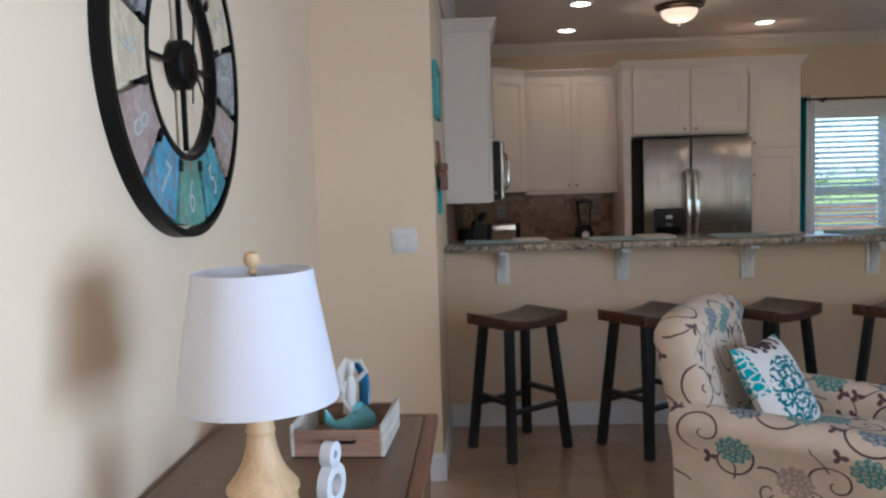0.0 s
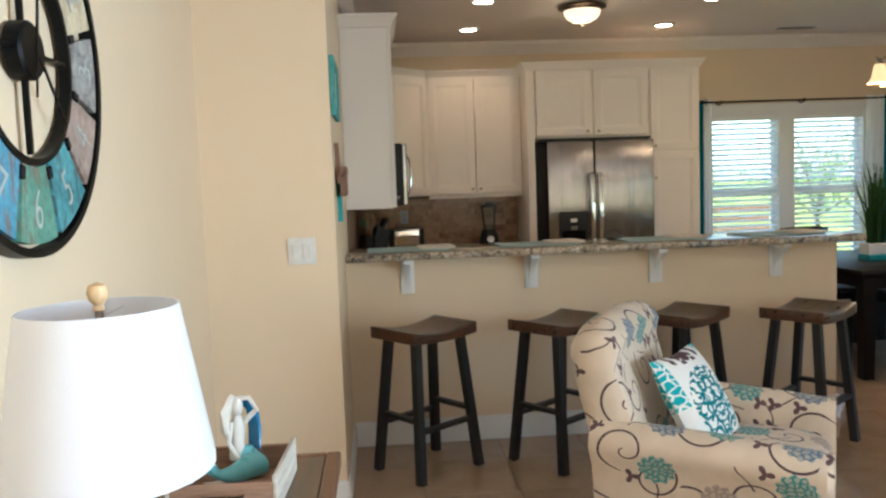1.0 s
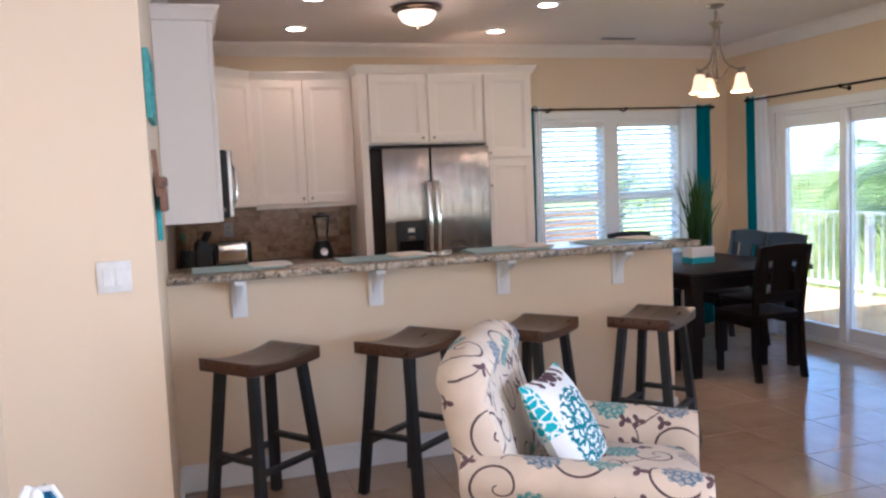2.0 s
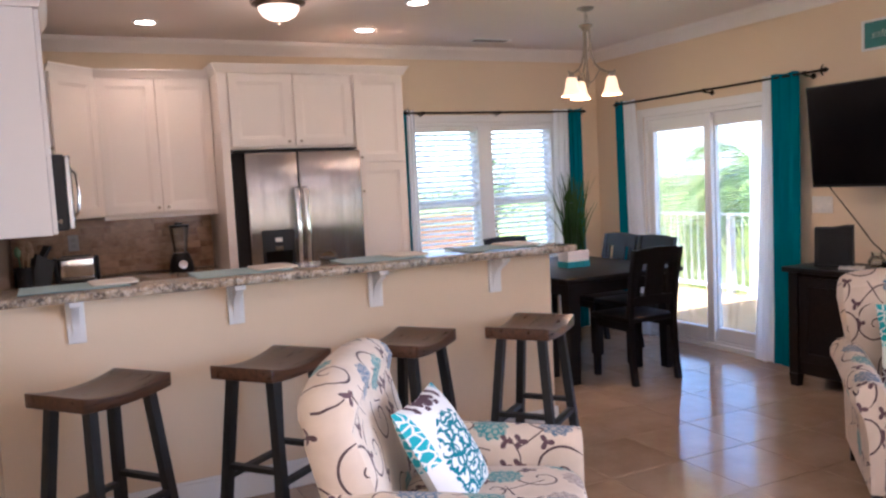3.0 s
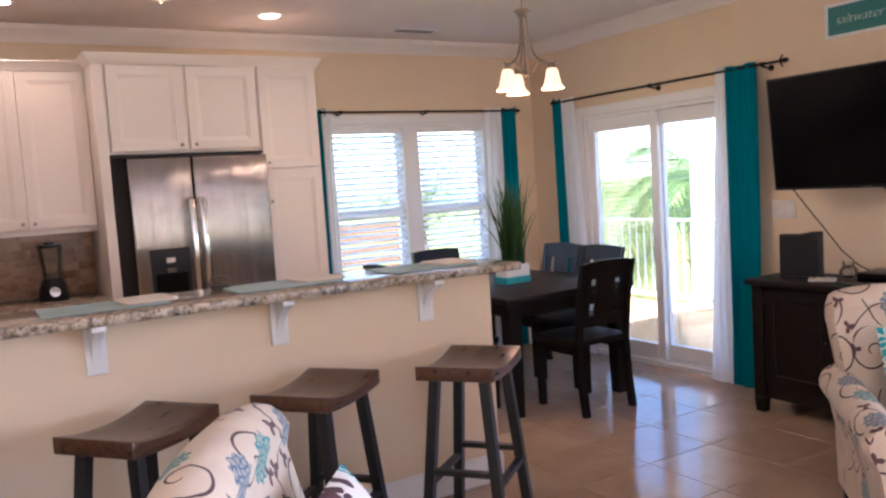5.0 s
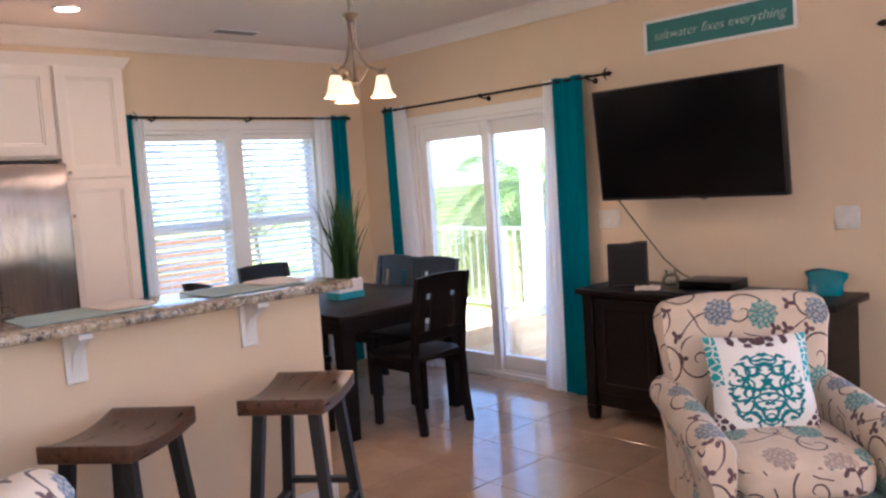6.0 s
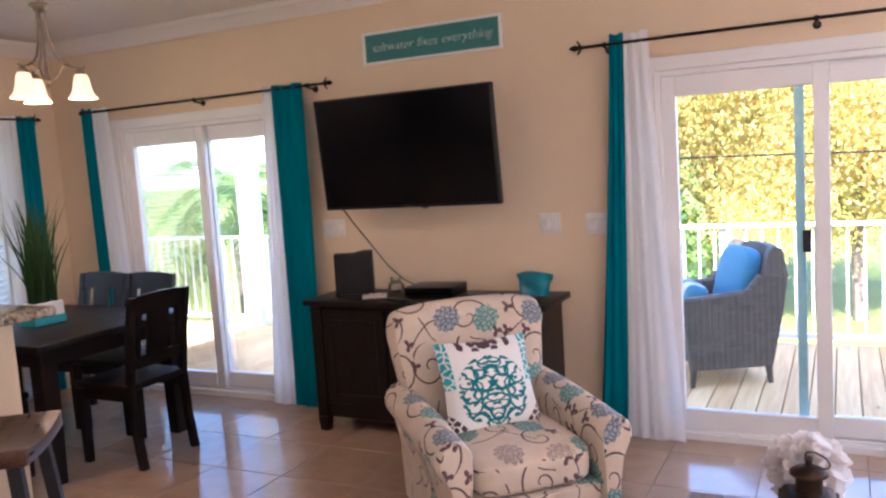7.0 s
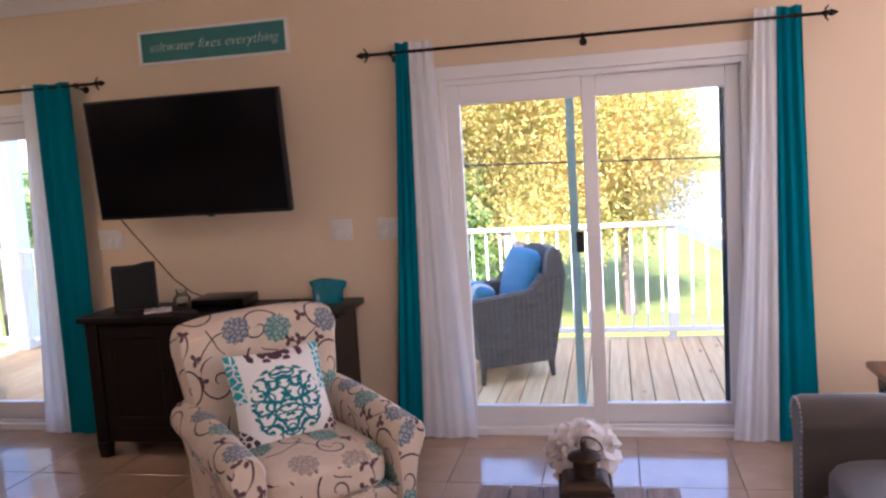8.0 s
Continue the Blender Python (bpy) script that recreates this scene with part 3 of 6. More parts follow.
def upper_cabinet_left():
    c = thing("wall_cabinet", "tall white wall cabinet mounted beside the half wall", "cabinet", pose(0, 0, 0), "wall cabinets")
    part("body", box(0.002, 0.275, 0.35, 1.09, 1.305, 2.35, 0.002), CABINET, c)
    for i in range(2):
        shaker(c, 0.362, 1.035, pose(0.277, 0.355 + i * 0.37, 1.31, 0, 0, 90), (0.335 if i == 0 else 0.03, 0.05))
    part("cornice", crown_cap([(0.002, 0.35, 0, -1), (0.295, 0.35, 1, -1), (0.295, 1.09, 1, 0)], 2.352), CABINET, c)


def corner_cabinet():
    c = thing("corner_cabinet", "white diagonal corner wall cabinet with one framed door", "cabinet", pose(0, 0, 0), "wall cabinets")
    prof = [(0.002, BACK - 0.002), (0.002, 1.865), (0.31, 1.865), (0.60, 2.155), (0.60, BACK - 0.002)]
    part("body", loft(bmesh.new(), [[(x, y, z) for x, y in prof] for z in (1.338, 2.290)]), CABINET, c)
    shaker(c, 0.39, 0.932, pose(0.321, 1.867, 1.348, 0, 0, 45), (0.03, 0.05))
    part("cornice", crown_cap([(0.31, 1.865, 0.7, -0.7), (0.60, 2.155, 0.35, -0.95)], 2.282, 0.04, 0.045), CABINET, c)


def back_cabinets():
    c = thing("wall_cabinet", "white wall cabinet with two framed doors above the backsplash", "cabinet", pose(0, 0, 0), "wall cabinets")
    part("body", box(0.604, 1.370, 2.16, BACK - 0.002, 1.338, 2.290, 0.002), CABINET, c)
    for i in range(2):
        shaker(c, 0.376, 0.932, pose(0.610 + i * 0.381, 2.158, 1.348), (0.35 if i == 0 else 0.034, 0.035))
    part("cornice", crown_cap([(0.604, 2.14, 0, -1), (1.369, 2.14, 0, -1)], 2.282, 0.04, 0.045), CABINET, c)
    part("light_rail", box(0.604, 1.370, 2.16, 2.18, 1.312, 1.337), CABINET, c)


def fridge_cabinet():
    c = thing("fridge_surround", "white cabinet surround with two doors over the refrigerator", "cabinet", pose(0, 0, 0), "tall cabinets")
    part("side_panel", box(1.372, 1.43, 1.875, BACK - 0.002, 0.0, 2.300, 0.002), CABINET, c)
    part("body", box(1.431, 2.354, 1.90, BACK - 0.002, 1.757, 2.300, 0.002), CABINET, c)
    for i in range(2):
        shaker(c, 0.437, 0.510, pose(1.447 + i * 0.461, 1.898, 1.773), (0.405 if i == 0 else 0.032, 0.032))
    p = thing("pantry_cabinet", "tall narrow white pantry cabinet with upper and lower doors", "cabinet", pose(0, 0, 0), "tall cabinets")
    part("body", box(2.356, 2.768, 1.90, BACK - 0.002, 0.0, 2.300, 0.002), CABINET, p)
    shaker(p, 0.392, 0.648, pose(2.364, 1.898, 1.638), (0.03, 0.035))
    shaker(p, 0.392, 1.505, pose(2.364, 1.898, 0.12), (0.03, 1.30))
    part("cornice", crown_cap([(1.372, BACK - 0.003, -1, 0), (1.372, 1.875, -1, -1), (2.768, 1.875, 1, -1), (2.768, BACK - 0.003, 1, 0)], 2.288, 0.04, 0.062), CABINET, p)


def base_cabinets():
    c = thing("base_cabinet", "white base cabinet run along the kitchen wall", "cabinet", pose(0, 0, 0), "base cabinets")
    part("body", boxes([(0.002, 1.370, 1.88, BACK - 0.002, 0.1, 0.875), (0.06, 1.370, 1.94, BACK - 0.002, 0.0, 0.1)], 0.002), CABINET, c)
    for i in range(3):
        shaker(c, 0.41, 0.74, pose(0.11 + i * 0.425, 1.878, 0.12), (0.37, 0.68))
    w = thing("worktop", "speckled granite worktop under the tiled backsplash", "countertop", pose(0, 0, 0))
    part("slab", box(0.003, 1.370, 1.85, BACK - 0.012, 0.876, 0.912, 0.006, 2), GRANITE, w)


upper_cabinet_left()
corner_cabinet()
back_cabinets()
fridge_cabinet()
base_cabinets()


def microwave():
    m = thing("microwave", "stainless over-range microwave with a curved handle", "microwave", pose(0, 0, 0))
    part("body", box(0.003, 0.36, 1.10, 1.86, 1.30, 1.72, 0.004), BLACK_PLASTIC, m)
    part("door", box(0.361, 0.392, 1.10, 1.68, 1.305, 1.715, 0.006), STEEL, m, "stainless door with dark glass")
    part("window", box(0.393, 0.396, 1.17, 1.58, 1.37, 1.65), SCREEN, m)
    part("control_panel", box(0.361, 0.39, 1.685, 1.86, 1.305, 1.715, 0.004), BLACK_PLASTIC, m)
    part("handle", tube([(0.393, 1.655, 1.35), (0.43, 1.655, 1.39), (0.442, 1.655, 1.51), (0.43, 1.655, 1.63), (0.393, 1.655, 1.67)], 0.010), CHROME, m, "curved chrome handle")
    c = thing("wall_cabinet", "short white wall cabinet over the microwave", "cabinet", pose(0, 0, 0), "wall cabinets")
    part("body", box(0.002, 0.275, 1.095, 1.862, 1.725, 2.290, 0.002), CABINET, c)
    for i in range(2):
        shaker(c, 0.375, 0.545, pose(0.277, 1.10 + i * 0.38, 1.735, 0, 0, 90), (0.34 if i == 0 else 0.03, 0.04))


def fridge_handle(hx):
    """A flat bowed bar with its two ends turned back to the door."""
    bm = bmesh.new()
    rows = [(1.811, 0.84), (1.775, 0.855), (1.762, 0.90), (1.755, 1.15), (1.762, 1.42), (1.775, 1.462), (1.811, 1.475)]
    rings = []
    for i, (y, z) in enumerate(rows):
        up, t = (0.0, 0.008) if 1 < i < 5 else (0.006, 0.005)
        rings.append([(hx - 0.017, y - t, z + up), (hx - 0.010, y - t - 0.005, z + up), (hx + 0.010, y - t - 0.005, z + up), (hx + 0.017, y - t, z + up), (hx + 0.012, y + t, z - up), (hx - 0.012, y + t, z - up)])
    return loft(bm, rings)


def fridge():
    f = thing("refrigerator", "stainless french-door refrigerator with a dark water dispenser", "refrigerator", pose(0, 0, 0))
    part("body", box(1.438, 2.350, 1.875, BACK - 0.01, 0.02, 1.735, 0.006), plain("dark_grey_fridge_side", (0.014, 0.011, 0.010), 0.85), f)
    for a, b, hx in ((1.512, 1.882, 1.854), (1.890, 2.362, 1.918)):
        d = part("door", box(a, b, 1.812, 1.872, 0.74, 1.728, 0.012, 3), STEEL, f)
        part("handle", fridge_handle(hx), CHROME, d, "long curved steel handle")
    part("drawer", box(1.512, 2.362, 1.812, 1.872, 0.05, 0.73, 0.012, 3), STEEL, f)
    part("drawer_handle", tube([(1.55, 1.811, 0.66), (1.57, 1.765, 0.66), (2.24, 1.765, 0.66), (2.26, 1.811, 0.66)], 0.012), CHROME, f)
    p = part("dispenser", box(1.592, 1.826, 1.806, 1.8115, 0.86, 1.180, 0.002), BLACK_PLASTIC, f, "black water dispenser panel")
    part("recess", boxes([(1.615, 1.803, 1.803, 1.8055, 0.88, 1.03)]), SCREEN, p)
    part("nozzle", box(1.680, 1.738, 1.792, 1.8055, 1.035, 1.065, 0.003), STEEL, p)
    part("display", box(1.685, 1.735, 1.8032, 1.8055, 1.095, 1.125), PLATE, p, "small pale display")
    part("hinge_cover", box(1.45, 2.345, 1.82, 1.90, 1.736, 1.750, 0.004), BLACK_PLASTIC, f)


microwave()
fridge()


# ---- breakfast bar stools ----
def bar_stool():
    """Saddle stool: dished plank seat, four splayed legs, stretchers at two heights. Long way along x."""
    s = thing("bar_stool", "dark wooden saddle stool with a walnut-stained seat and black legs", "stool", pose(0, 0, 0), "stools at the breakfast bar")
    L, W, T, H = 0.43, 0.325, 0.058, 0.742
    bm, nx, ny = bmesh.new(), 16, 6
    top, low = [], []
    for i in range(nx + 1):
        u = -1 + 2 * i / nx
        dip = 0.030 * (1 - u * u)
        top.append([bm.verts.new((u * L / 2, (-1 + 2 * j / ny) * W / 2, H - dip)) for j in range(ny + 1)])
        low.append([bm.verts.new((u * L / 2, (-1 + 2 * j / ny) * W / 2, H - T - dip * 0.45)) for j in range(ny + 1)])
    for i in range(nx):
        for j in range(ny):
            bm.faces.new((top[i][j], top[i + 1][j], top[i + 1][j + 1], top[i][j + 1]))
            bm.faces.new((low[i][j], low[i][j + 1], low[i + 1][j + 1], low[i + 1][j]))
        bm.faces.new((top[i][0], low[i][0], low[i + 1][0], top[i + 1][0]))
        bm.faces.new((top[i][ny], top[i + 1][ny], low[i + 1][ny], low[i][ny]))
    for j in range(ny):
        bm.faces.new((top[0][j], top[0][j + 1], low[0][j + 1], low[0][j]))
        bm.faces.new((top[nx][j], low[nx][j], low[nx][j + 1], top[nx][j + 1]))
    bmesh.ops.recalc_face_normals(bm, faces=bm.faces)
    es = [e for e in bm.edges if e.calc_face_angle(0) > 0.8]
    bmesh.ops.bevel(bm, geom=es, offset=0.005, segments=2, affect="EDGES", profile=0.5)
    part("seat", bm, SEAT_WOOD, s, "dished walnut-stained wooden seat")
    feet = {}
    for sx in (-1, 1):
        for sy in (-1, 1):
            a, b = Vector((sx * 0.145, sy * 0.105, H - T - 0.004)), Vector((sx * 0.195, sy * 0.165, 0.0))
            feet[sx, sy] = (a, b)
            part("leg", beam(b, a, 0.040, 0.040), BLACK_WOOD, s)
    at = lambda k, z: feet[k][1].lerp(feet[k][0], z / (H - T))
    for sy in (-1, 1):
        part("stretcher", beam(at((-1, sy), 0.25), at((1, sy), 0.25), 0.032, 0.022), BLACK_WOOD, s)
    for sx in (-1, 1):
        part("stretcher", beam(at((sx, -1), 0.30), at((sx, 1), 0.30), 0.032, 0.022), BLACK_WOOD, s)
    return s


STOOLS = [(0.391, -0.385, 38), (1.088, -0.367, 38), (1.745, -0.325, 38), (2.403, -0.392, 38)]
_stool = bar_stool()
_stool.matrix_basis = pose(STOOLS[0][0], STOOLS[0][1], 0, 0, 0, STOOLS[0][2])
for x, y, a in STOOLS[1:]:
    copy_thing(_stool, pose(x, y, 0, 0, 0, a))


# ---- armchairs ----
def armchair():
    """Rolled-arm club chair facing +x."""
    c = thing("armchair", "cream floral upholstered club chair with rolled arms", "armchair", pose(0, 0, 0), "floral armchairs")
    b = box(-0.34, 0.36, -0.285, 0.285, 0.12, 0.33, 0.02, 3)
    uv_box(b)
    part("seat_base", b, FLORAL, c)
    b = soft_box(0.60, 0.555, 0.155, (0.085, 0, 0.405), 5.0, 10, 0.18)
    uv_box(b)
    part("seat_cushion", b, FLORAL, c, "loose floral seat cushion")
    for s in (-1, 1):
        prof = [(0.285, 0.11), (0.281, 0.42), (0.272, 0.50)]
        for i in range(11):
            a = math.radians(200 - 236 * i / 10)
            prof.append((0.350 + 0.080 * math.cos(a), 0.540 + 0.070 * math.sin(a)))
        prof += [(0.385, 0.455), (0.362, 0.36), (0.352, 0.11)]
        rings = []
        for i in range(9):
            u = i / 8
            x = (-0.36, -0.34, -0.22, -0.1, 0.05, 0.18, 0.30, 0.375, 0.395)[i]
            u = (x + 0.36) / 0.755
            drop = -0.055 * max(0, u - 0.25) ** 1.4
            k = (0.93, 1, 1, 1, 1, 1, 1, 1.0, 0.80)[i]
            rings.append([(x, s * (0.335 + (y - 0.335) * k), z + (drop if z > 0.3 else 0)) for y, z in prof])
        part("arm", loft_uv(rings, [r[0][0] for r in rings], 0), FLORAL, c)
    # back with rolled top
    prof = [(-0.17, 0.36), (-0.185, 0.50), (-0.225, 0.68), (-0.27, 0.82)]
    for i in range(9):
        a = math.radians(15 + 200 * i / 8)
        prof.append((-0.345 + 0.092 * math.cos(a), 0.860 + 0.086 * math.sin(a)))
    prof += [(-0.425, 0.76), (-0.385, 0.55), (-0.375, 0.11), (-0.20, 0.11)]
    rings = []
    for u, k in ((-1, 0.30), (-0.985, 0.62), (-0.95, 0.86), (-0.88, 0.97), (-0.7, 1), (-0.45, 1), (-0.2, 1), (0, 1), (0.2, 1), (0.45, 1), (0.7, 1), (0.88, 0.97), (0.95, 0.86), (0.985, 0.62), (1, 0.30)):
        arch = -0.030 * abs(u) ** 3
        row = []
        for x, z in prof:
            spine = -0.285 - 0.07 * max(0, z - 0.11)
            zz = z if z < 0.78 else 0.80 + (z - 0.80) * (0.35 + 0.65 * k)
            row.append((spine + (x - spine) * k - 0.02 * (1 - u * u), u * (0.315 + 0.075 * min(1, max(0, (z - 0.35) / 0.5))), zz + (arch if z > 0.6 else 0)))
        rings.append(row)
    part("backrest", loft_uv(rings, [0.36 * u for u in (-1.1, -1.06, -1.0, -0.91, -0.7, -0.45, -0.2, 0, 0.2, 0.45, 0.7, 0.91, 1.0, 1.06, 1.1)], 1), FLORAL, c)
    b = box(0.3605, 0.372, -0.28, 0.28, 0.115, 0.325, 0.004)
    uv_box(b)
    part("front_panel", b, FLORAL, c)
    for x in (-0.33, 0.31):
        for y in (-0.31, 0.31):
            part("leg", beam((x * 1.03, y * 1.02, 0.0), (x, y, 0.13), 0.032, 0.032, None, 0.05, 0.05), ESPRESSO, c, "dark tapered wooden leg")
    return c


def throw_pillow(at, label):
    """Square stuffed cushion; front along +x."""
    p = thing("throw_pillow", label, "pillow", at, "coral print pillows")
    bm, n, S, T = bmesh.new(), 18, 0.395, 0.14
    lay = bm.loops.layers.uv.verify()
    uvs = {}

    def sheet(side):
        grid = []
        for i in range(n + 1):
            row = []
            for j in range(n + 1):
                u, v = -1 + 2 * i / n, -1 + 2 * j / n
                h = T / 2 * ((1 - abs(u) ** 2.6) * (1 - abs(v) ** 2.6)) ** 0.55
                pinch = 1 - 0.07 * (1 - abs(u * v))
                vert = bm.verts.new((side * h, u * S / 2 * pinch, v * S / 2 * pinch))
                uvs[vert] = (-u / 2, v / 2)
                row.append(vert)
            grid.append(row)
        for i in range(n):
            for j in range(n):
                q = (grid[i][j], grid[i + 1][j], grid[i + 1][j + 1], grid[i][j + 1])
                bm.faces.new(q if side > 0 else q[::-1])
    sheet(1), sheet(-1)
    for f in bm.faces:
        for lo in f.loops:
            lo[lay].uv = uvs[lo.vert]
    bmesh.ops.remove_doubles(bm, verts=bm.verts, dist=0.0006)
    part("cover", bm, PRINT, p)
    return p


CHAIR_1 = pose(1.383, -1.592, 0, 0, 0, -31)
CHAIR_2 = pose(3.655, -1.668, 0, 0, 0, -136)
_chair = armchair()
NARROW = Matrix.Diagonal((1.0, 0.945, 1.0, 1.0))
_chair.matrix_basis = CHAIR_1 @ NARROW
copy_thing(_chair, CHAIR_2 @ NARROW)
throw_pillow(CHAIR_1 @ pose(-0.062, 0.0, 0.612, 0, -30, -12), "white cushion with teal and plum coral print leaning in the armchair")
throw_pillow(CHAIR_2 @ pose(-0.045, -0.018, 0.628, 0, -24, 0), "white cushion with a teal coral medallion leaning in the armchair")


# ---- curtains and rods ----
def curtain(axis, u0, u1, b0, b1, plane, z0, z1, folds, mat, label, group):
    """Hanging cloth from u0..u1 at the top to b0..b1 at the foot, along axis 'x' or 'y', on plane."""
    bm = bmesh.new()
    nu, nz, rings = max(24, folds * 12), 14, []
    for k in range(nz + 1):
        t = k / nz
        z = z1 + (z0 - z1) * t
        a, b = u0 + (b0 - u0) * t ** 1.2, u1 + (b1 - u1) * t ** 1.2
        front, back = [], []
        for i in range(nu + 1):
            s = i / nu
            amp = (0.45 if mat is SHEER else 1.0) * (0.016 + 0.012 * t) * (0.7 + 0.3 * math.sin(4.1 * s + folds)) * min(1.0, 8.0 * abs(b - a) / folds)
            off = amp * math.sin(2 * math.pi * folds * s + 0.5 * math.sin(3 * t + 7 * s)) + 0.006 * math.sin(17 * s + 4 * t)
            u = a + (b - a) * s
            front.append((u, plane + off, z + 0.004 * math.sin(9 * s)))
            back.append((u, plane + off + 0.004, z + 0.004 * math.sin(9 * s)))
        ring = front + back[::-1]
        rings.append([(u, v, w) if axis == "x" else (v, u, w) for u, v, w in ring])
    loft(bm, rings)
    c = thing("curtain", label, "curtain", pose(0, 0, 0), group)
    part("cloth", bm, mat, c)
    return c


def finial(bm, tip, way):
    """Spear finial with a cross of leaves at the end of a rod."""
    w = Vector(way)
    side = Vector((0, 0, 1)).cross(w)
    p = Vector(tip)
    tube([p - w * 0.075, p - w * 0.06, p - w * 0.05, p - w * 0.03, p - w * 0.012, p], [0.008, 0.016, 0.010, 0.017, 0.010, 0.001], 8, bm)
    for d in (side, -side, Vector((0, 0, 1)), Vector((0, 0, -1))):
        tube([p - w * 0.05, p - w * 0.058 + d * 0.02, p - w * 0.044 + d * 0.034, p - w * 0.05 + d * 0.038], [0.006, 0.006, 0.004, 0.002], 6, bm)
    return bm


def curtain_rod(axis, a, b, plane, wall, z, label):
    c = thing("curtain_rod", label, "curtain rod", pose(0, 0, 0), "curtain rods")
    P = (lambda u, v, w: (u, v, w)) if axis == "x" else (lambda u, v, w: (v, u, w))
    lo, hi = min(a, b), max(a, b)
    part("rod", tube([P(lo + 0.06, plane, z), P(hi - 0.06, plane, z)], 0.0085, 10), IRON, c)
    w = Vector(P(1, 0, 0))
    part("finial", finial(bmesh.new(), P(hi, plane, z), w), IRON, c)
    part("finial", finial(bmesh.new(), P(lo, plane, z), -w), IRON, c)
    sgn = 1 if wall > plane else -1
    for u in (lo + 0.19, (lo + hi) / 2, hi - 0.19):
        bm = tube([P(u, wall - sgn * 0.002, z - 0.02), P(u, wall - sgn * 0.03, z - 0.02), P(u, plane, z - 0.013)], 0.006, 8)
        tube([P(u - 0.009, plane, z), P(u + 0.009, plane, z)], 0.0135, 10, bm)
        tube([P(u, wall - sgn * 0.001, z - 0.02), P(u, wall - sgn * 0.006, z - 0.02)], 0.02, 10, bm)
        part("bracket", bm, IRON, c)
    return c


curtain_rod("x", 2.97, 4.84, BACK - 0.09, BACK, 2.045, "dark bronze curtain rod over the kitchen window")
curtain_rod("y", -0.145, 2.10, RIGHT - 0.09, RIGHT, 2.068, "dark bronze curtain rod over the dining door")
curtain_rod("y", -3.99, -1.635, RIGHT - 0.09, RIGHT, 2.085, "dark bronze curtain rod over the living room door")
TL, WL = "teal fabric curtain panel hanging to the floor from a dark rod", "sheer white curtain panel hanging to the floor from a dark rod"
CG = "curtain panels"
curtain("x", 2.95, 3.00, 2.95, 3.00, BACK - 0.09, 0.02, 2.065, 2, TEAL, TL, CG)
curtain("x", 3.00, 3.075, 3.00, 3.09, BACK - 0.09, 0.02, 2.065, 3, SHEER, WL, CG)
curtain("x", 4.47, 4.63, 4.46, 4.63, BACK - 0.09, 0.02, 2.065, 4, SHEER, WL, CG)
curtain("x", 4.63, 4.78, 4.63, 4.80, BACK - 0.09, 0.02, 2.065, 3, TEAL, TL, CG)
curtain("y", 1.955, 2.07, 1.93, 2.05, RIGHT - 0.09, 0.01, 2.09, 3, TEAL, TL, CG)
curtain("y", 1.80, 1.955, 1.68, 1.93, RIGHT - 0.09, 0.01, 2.09, 4, SHEER, WL, CG)
curtain("y", 0.325, 0.40, 0.34, 0.52, RIGHT - 0.09, 0.01, 2.09, 3, SHEER, WL, CG)
curtain("y", 0.09, 0.325, 0.12, 0.34, RIGHT - 0.09, 0.01, 2.09, 3, TEAL, TL, CG)
curtain("y", -1.922, -1.850, -1.865, -1.715, RIGHT - 0.09, 0.008, 2.132, 3, TEAL, TL, CG)
curtain("y", -2.045, -1.922, -2.168, -1.868, RIGHT - 0.09, 0.008, 2.132, 5, SHEER, WL, CG)
curtain("y", -3.717, -3.618, -3.700, -3.484, RIGHT - 0.09, 0.008, 2.132, 5, SHEER, WL, CG)
curtain("y", -3.830, -3.717, -3.895, -3.702, RIGHT - 0.09, 0.008, 2.132, 3, TEAL, TL, CG)


# ---- window blinds ----
def blind(x0, x1):
    b = thing("window_blind", "white slatted blind with open horizontal slats in the kitchen window", "blind", pose((x0 + x1) / 2, BACK + 0.035, 0), "window blinds")
    w = (x1 - x0) / 2 - 0.004
    part("head_rail", box(-w, w, -0.03, 0.03, WIN_Z[1] - 0.075, WIN_Z[1] - 0.032, 0.003), VINYL, b)
    me = mesh_of("slat", turned(box(-w, w, -0.024, 0.024, -0.0015, 0.0015), pose(0, 0, 0, -27, 0, 0)), SLAT, False)
    z = WIN_Z[1] - 0.10
    while z > WIN_Z[0] + 0.075:
        s = new("slat", me)
        s.parent = b
        s.matrix_basis = pose(0, 0, z)
        z -= 0.045
    part("bottom_rail", box(-w, w, -0.025, 0.025, WIN_Z[0] + 0.032, WIN_Z[0] + 0.052, 0.003), VINYL, b)
    for s in (-0.6, 0.6):
        part("cord", tube([(s * w, -0.026, WIN_Z[0] + 0.05), (s * w, -0.026, WIN_Z[1] - 0.08)], 0.0012, 5), VINYL, b)


blind(WIN_X[0] + 0.045, sum(WIN_X) / 2 - 0.07)
blind(sum(WIN_X) / 2 + 0.07, WIN_X[1] - 0.045)


# ---- dining set ----
def dining_table():
    t = thing("dining_table", "dark espresso square-legged wooden dining table", "table", pose(3.89, 1.36, 0))
    part("tabletop", box(-0.52, 0.52, -0.68, 0.68, 0.715, 0.755, 0.006, 2), ESPRESSO, t)
    part("apron", boxes([(-0.44, 0.44, -0.60, -0.575, 0.62, 0.714), (-0.44, 0.44, 0.575, 0.60, 0.62, 0.714), (-0.44, -0.415, -0.574, 0.574, 0.62, 0.714), (0.415, 0.44, -0.574, 0.574, 0.62, 0.714)]), ESPRESSO, t)
    for x in (-0.43, 0.43):
        for y in (-0.59, 0.59):
            part("leg", beam((x, y, 0), (x, y, 0.7145), 0.075, 0.075, None, 0.095, 0.095), ESPRESSO, t)


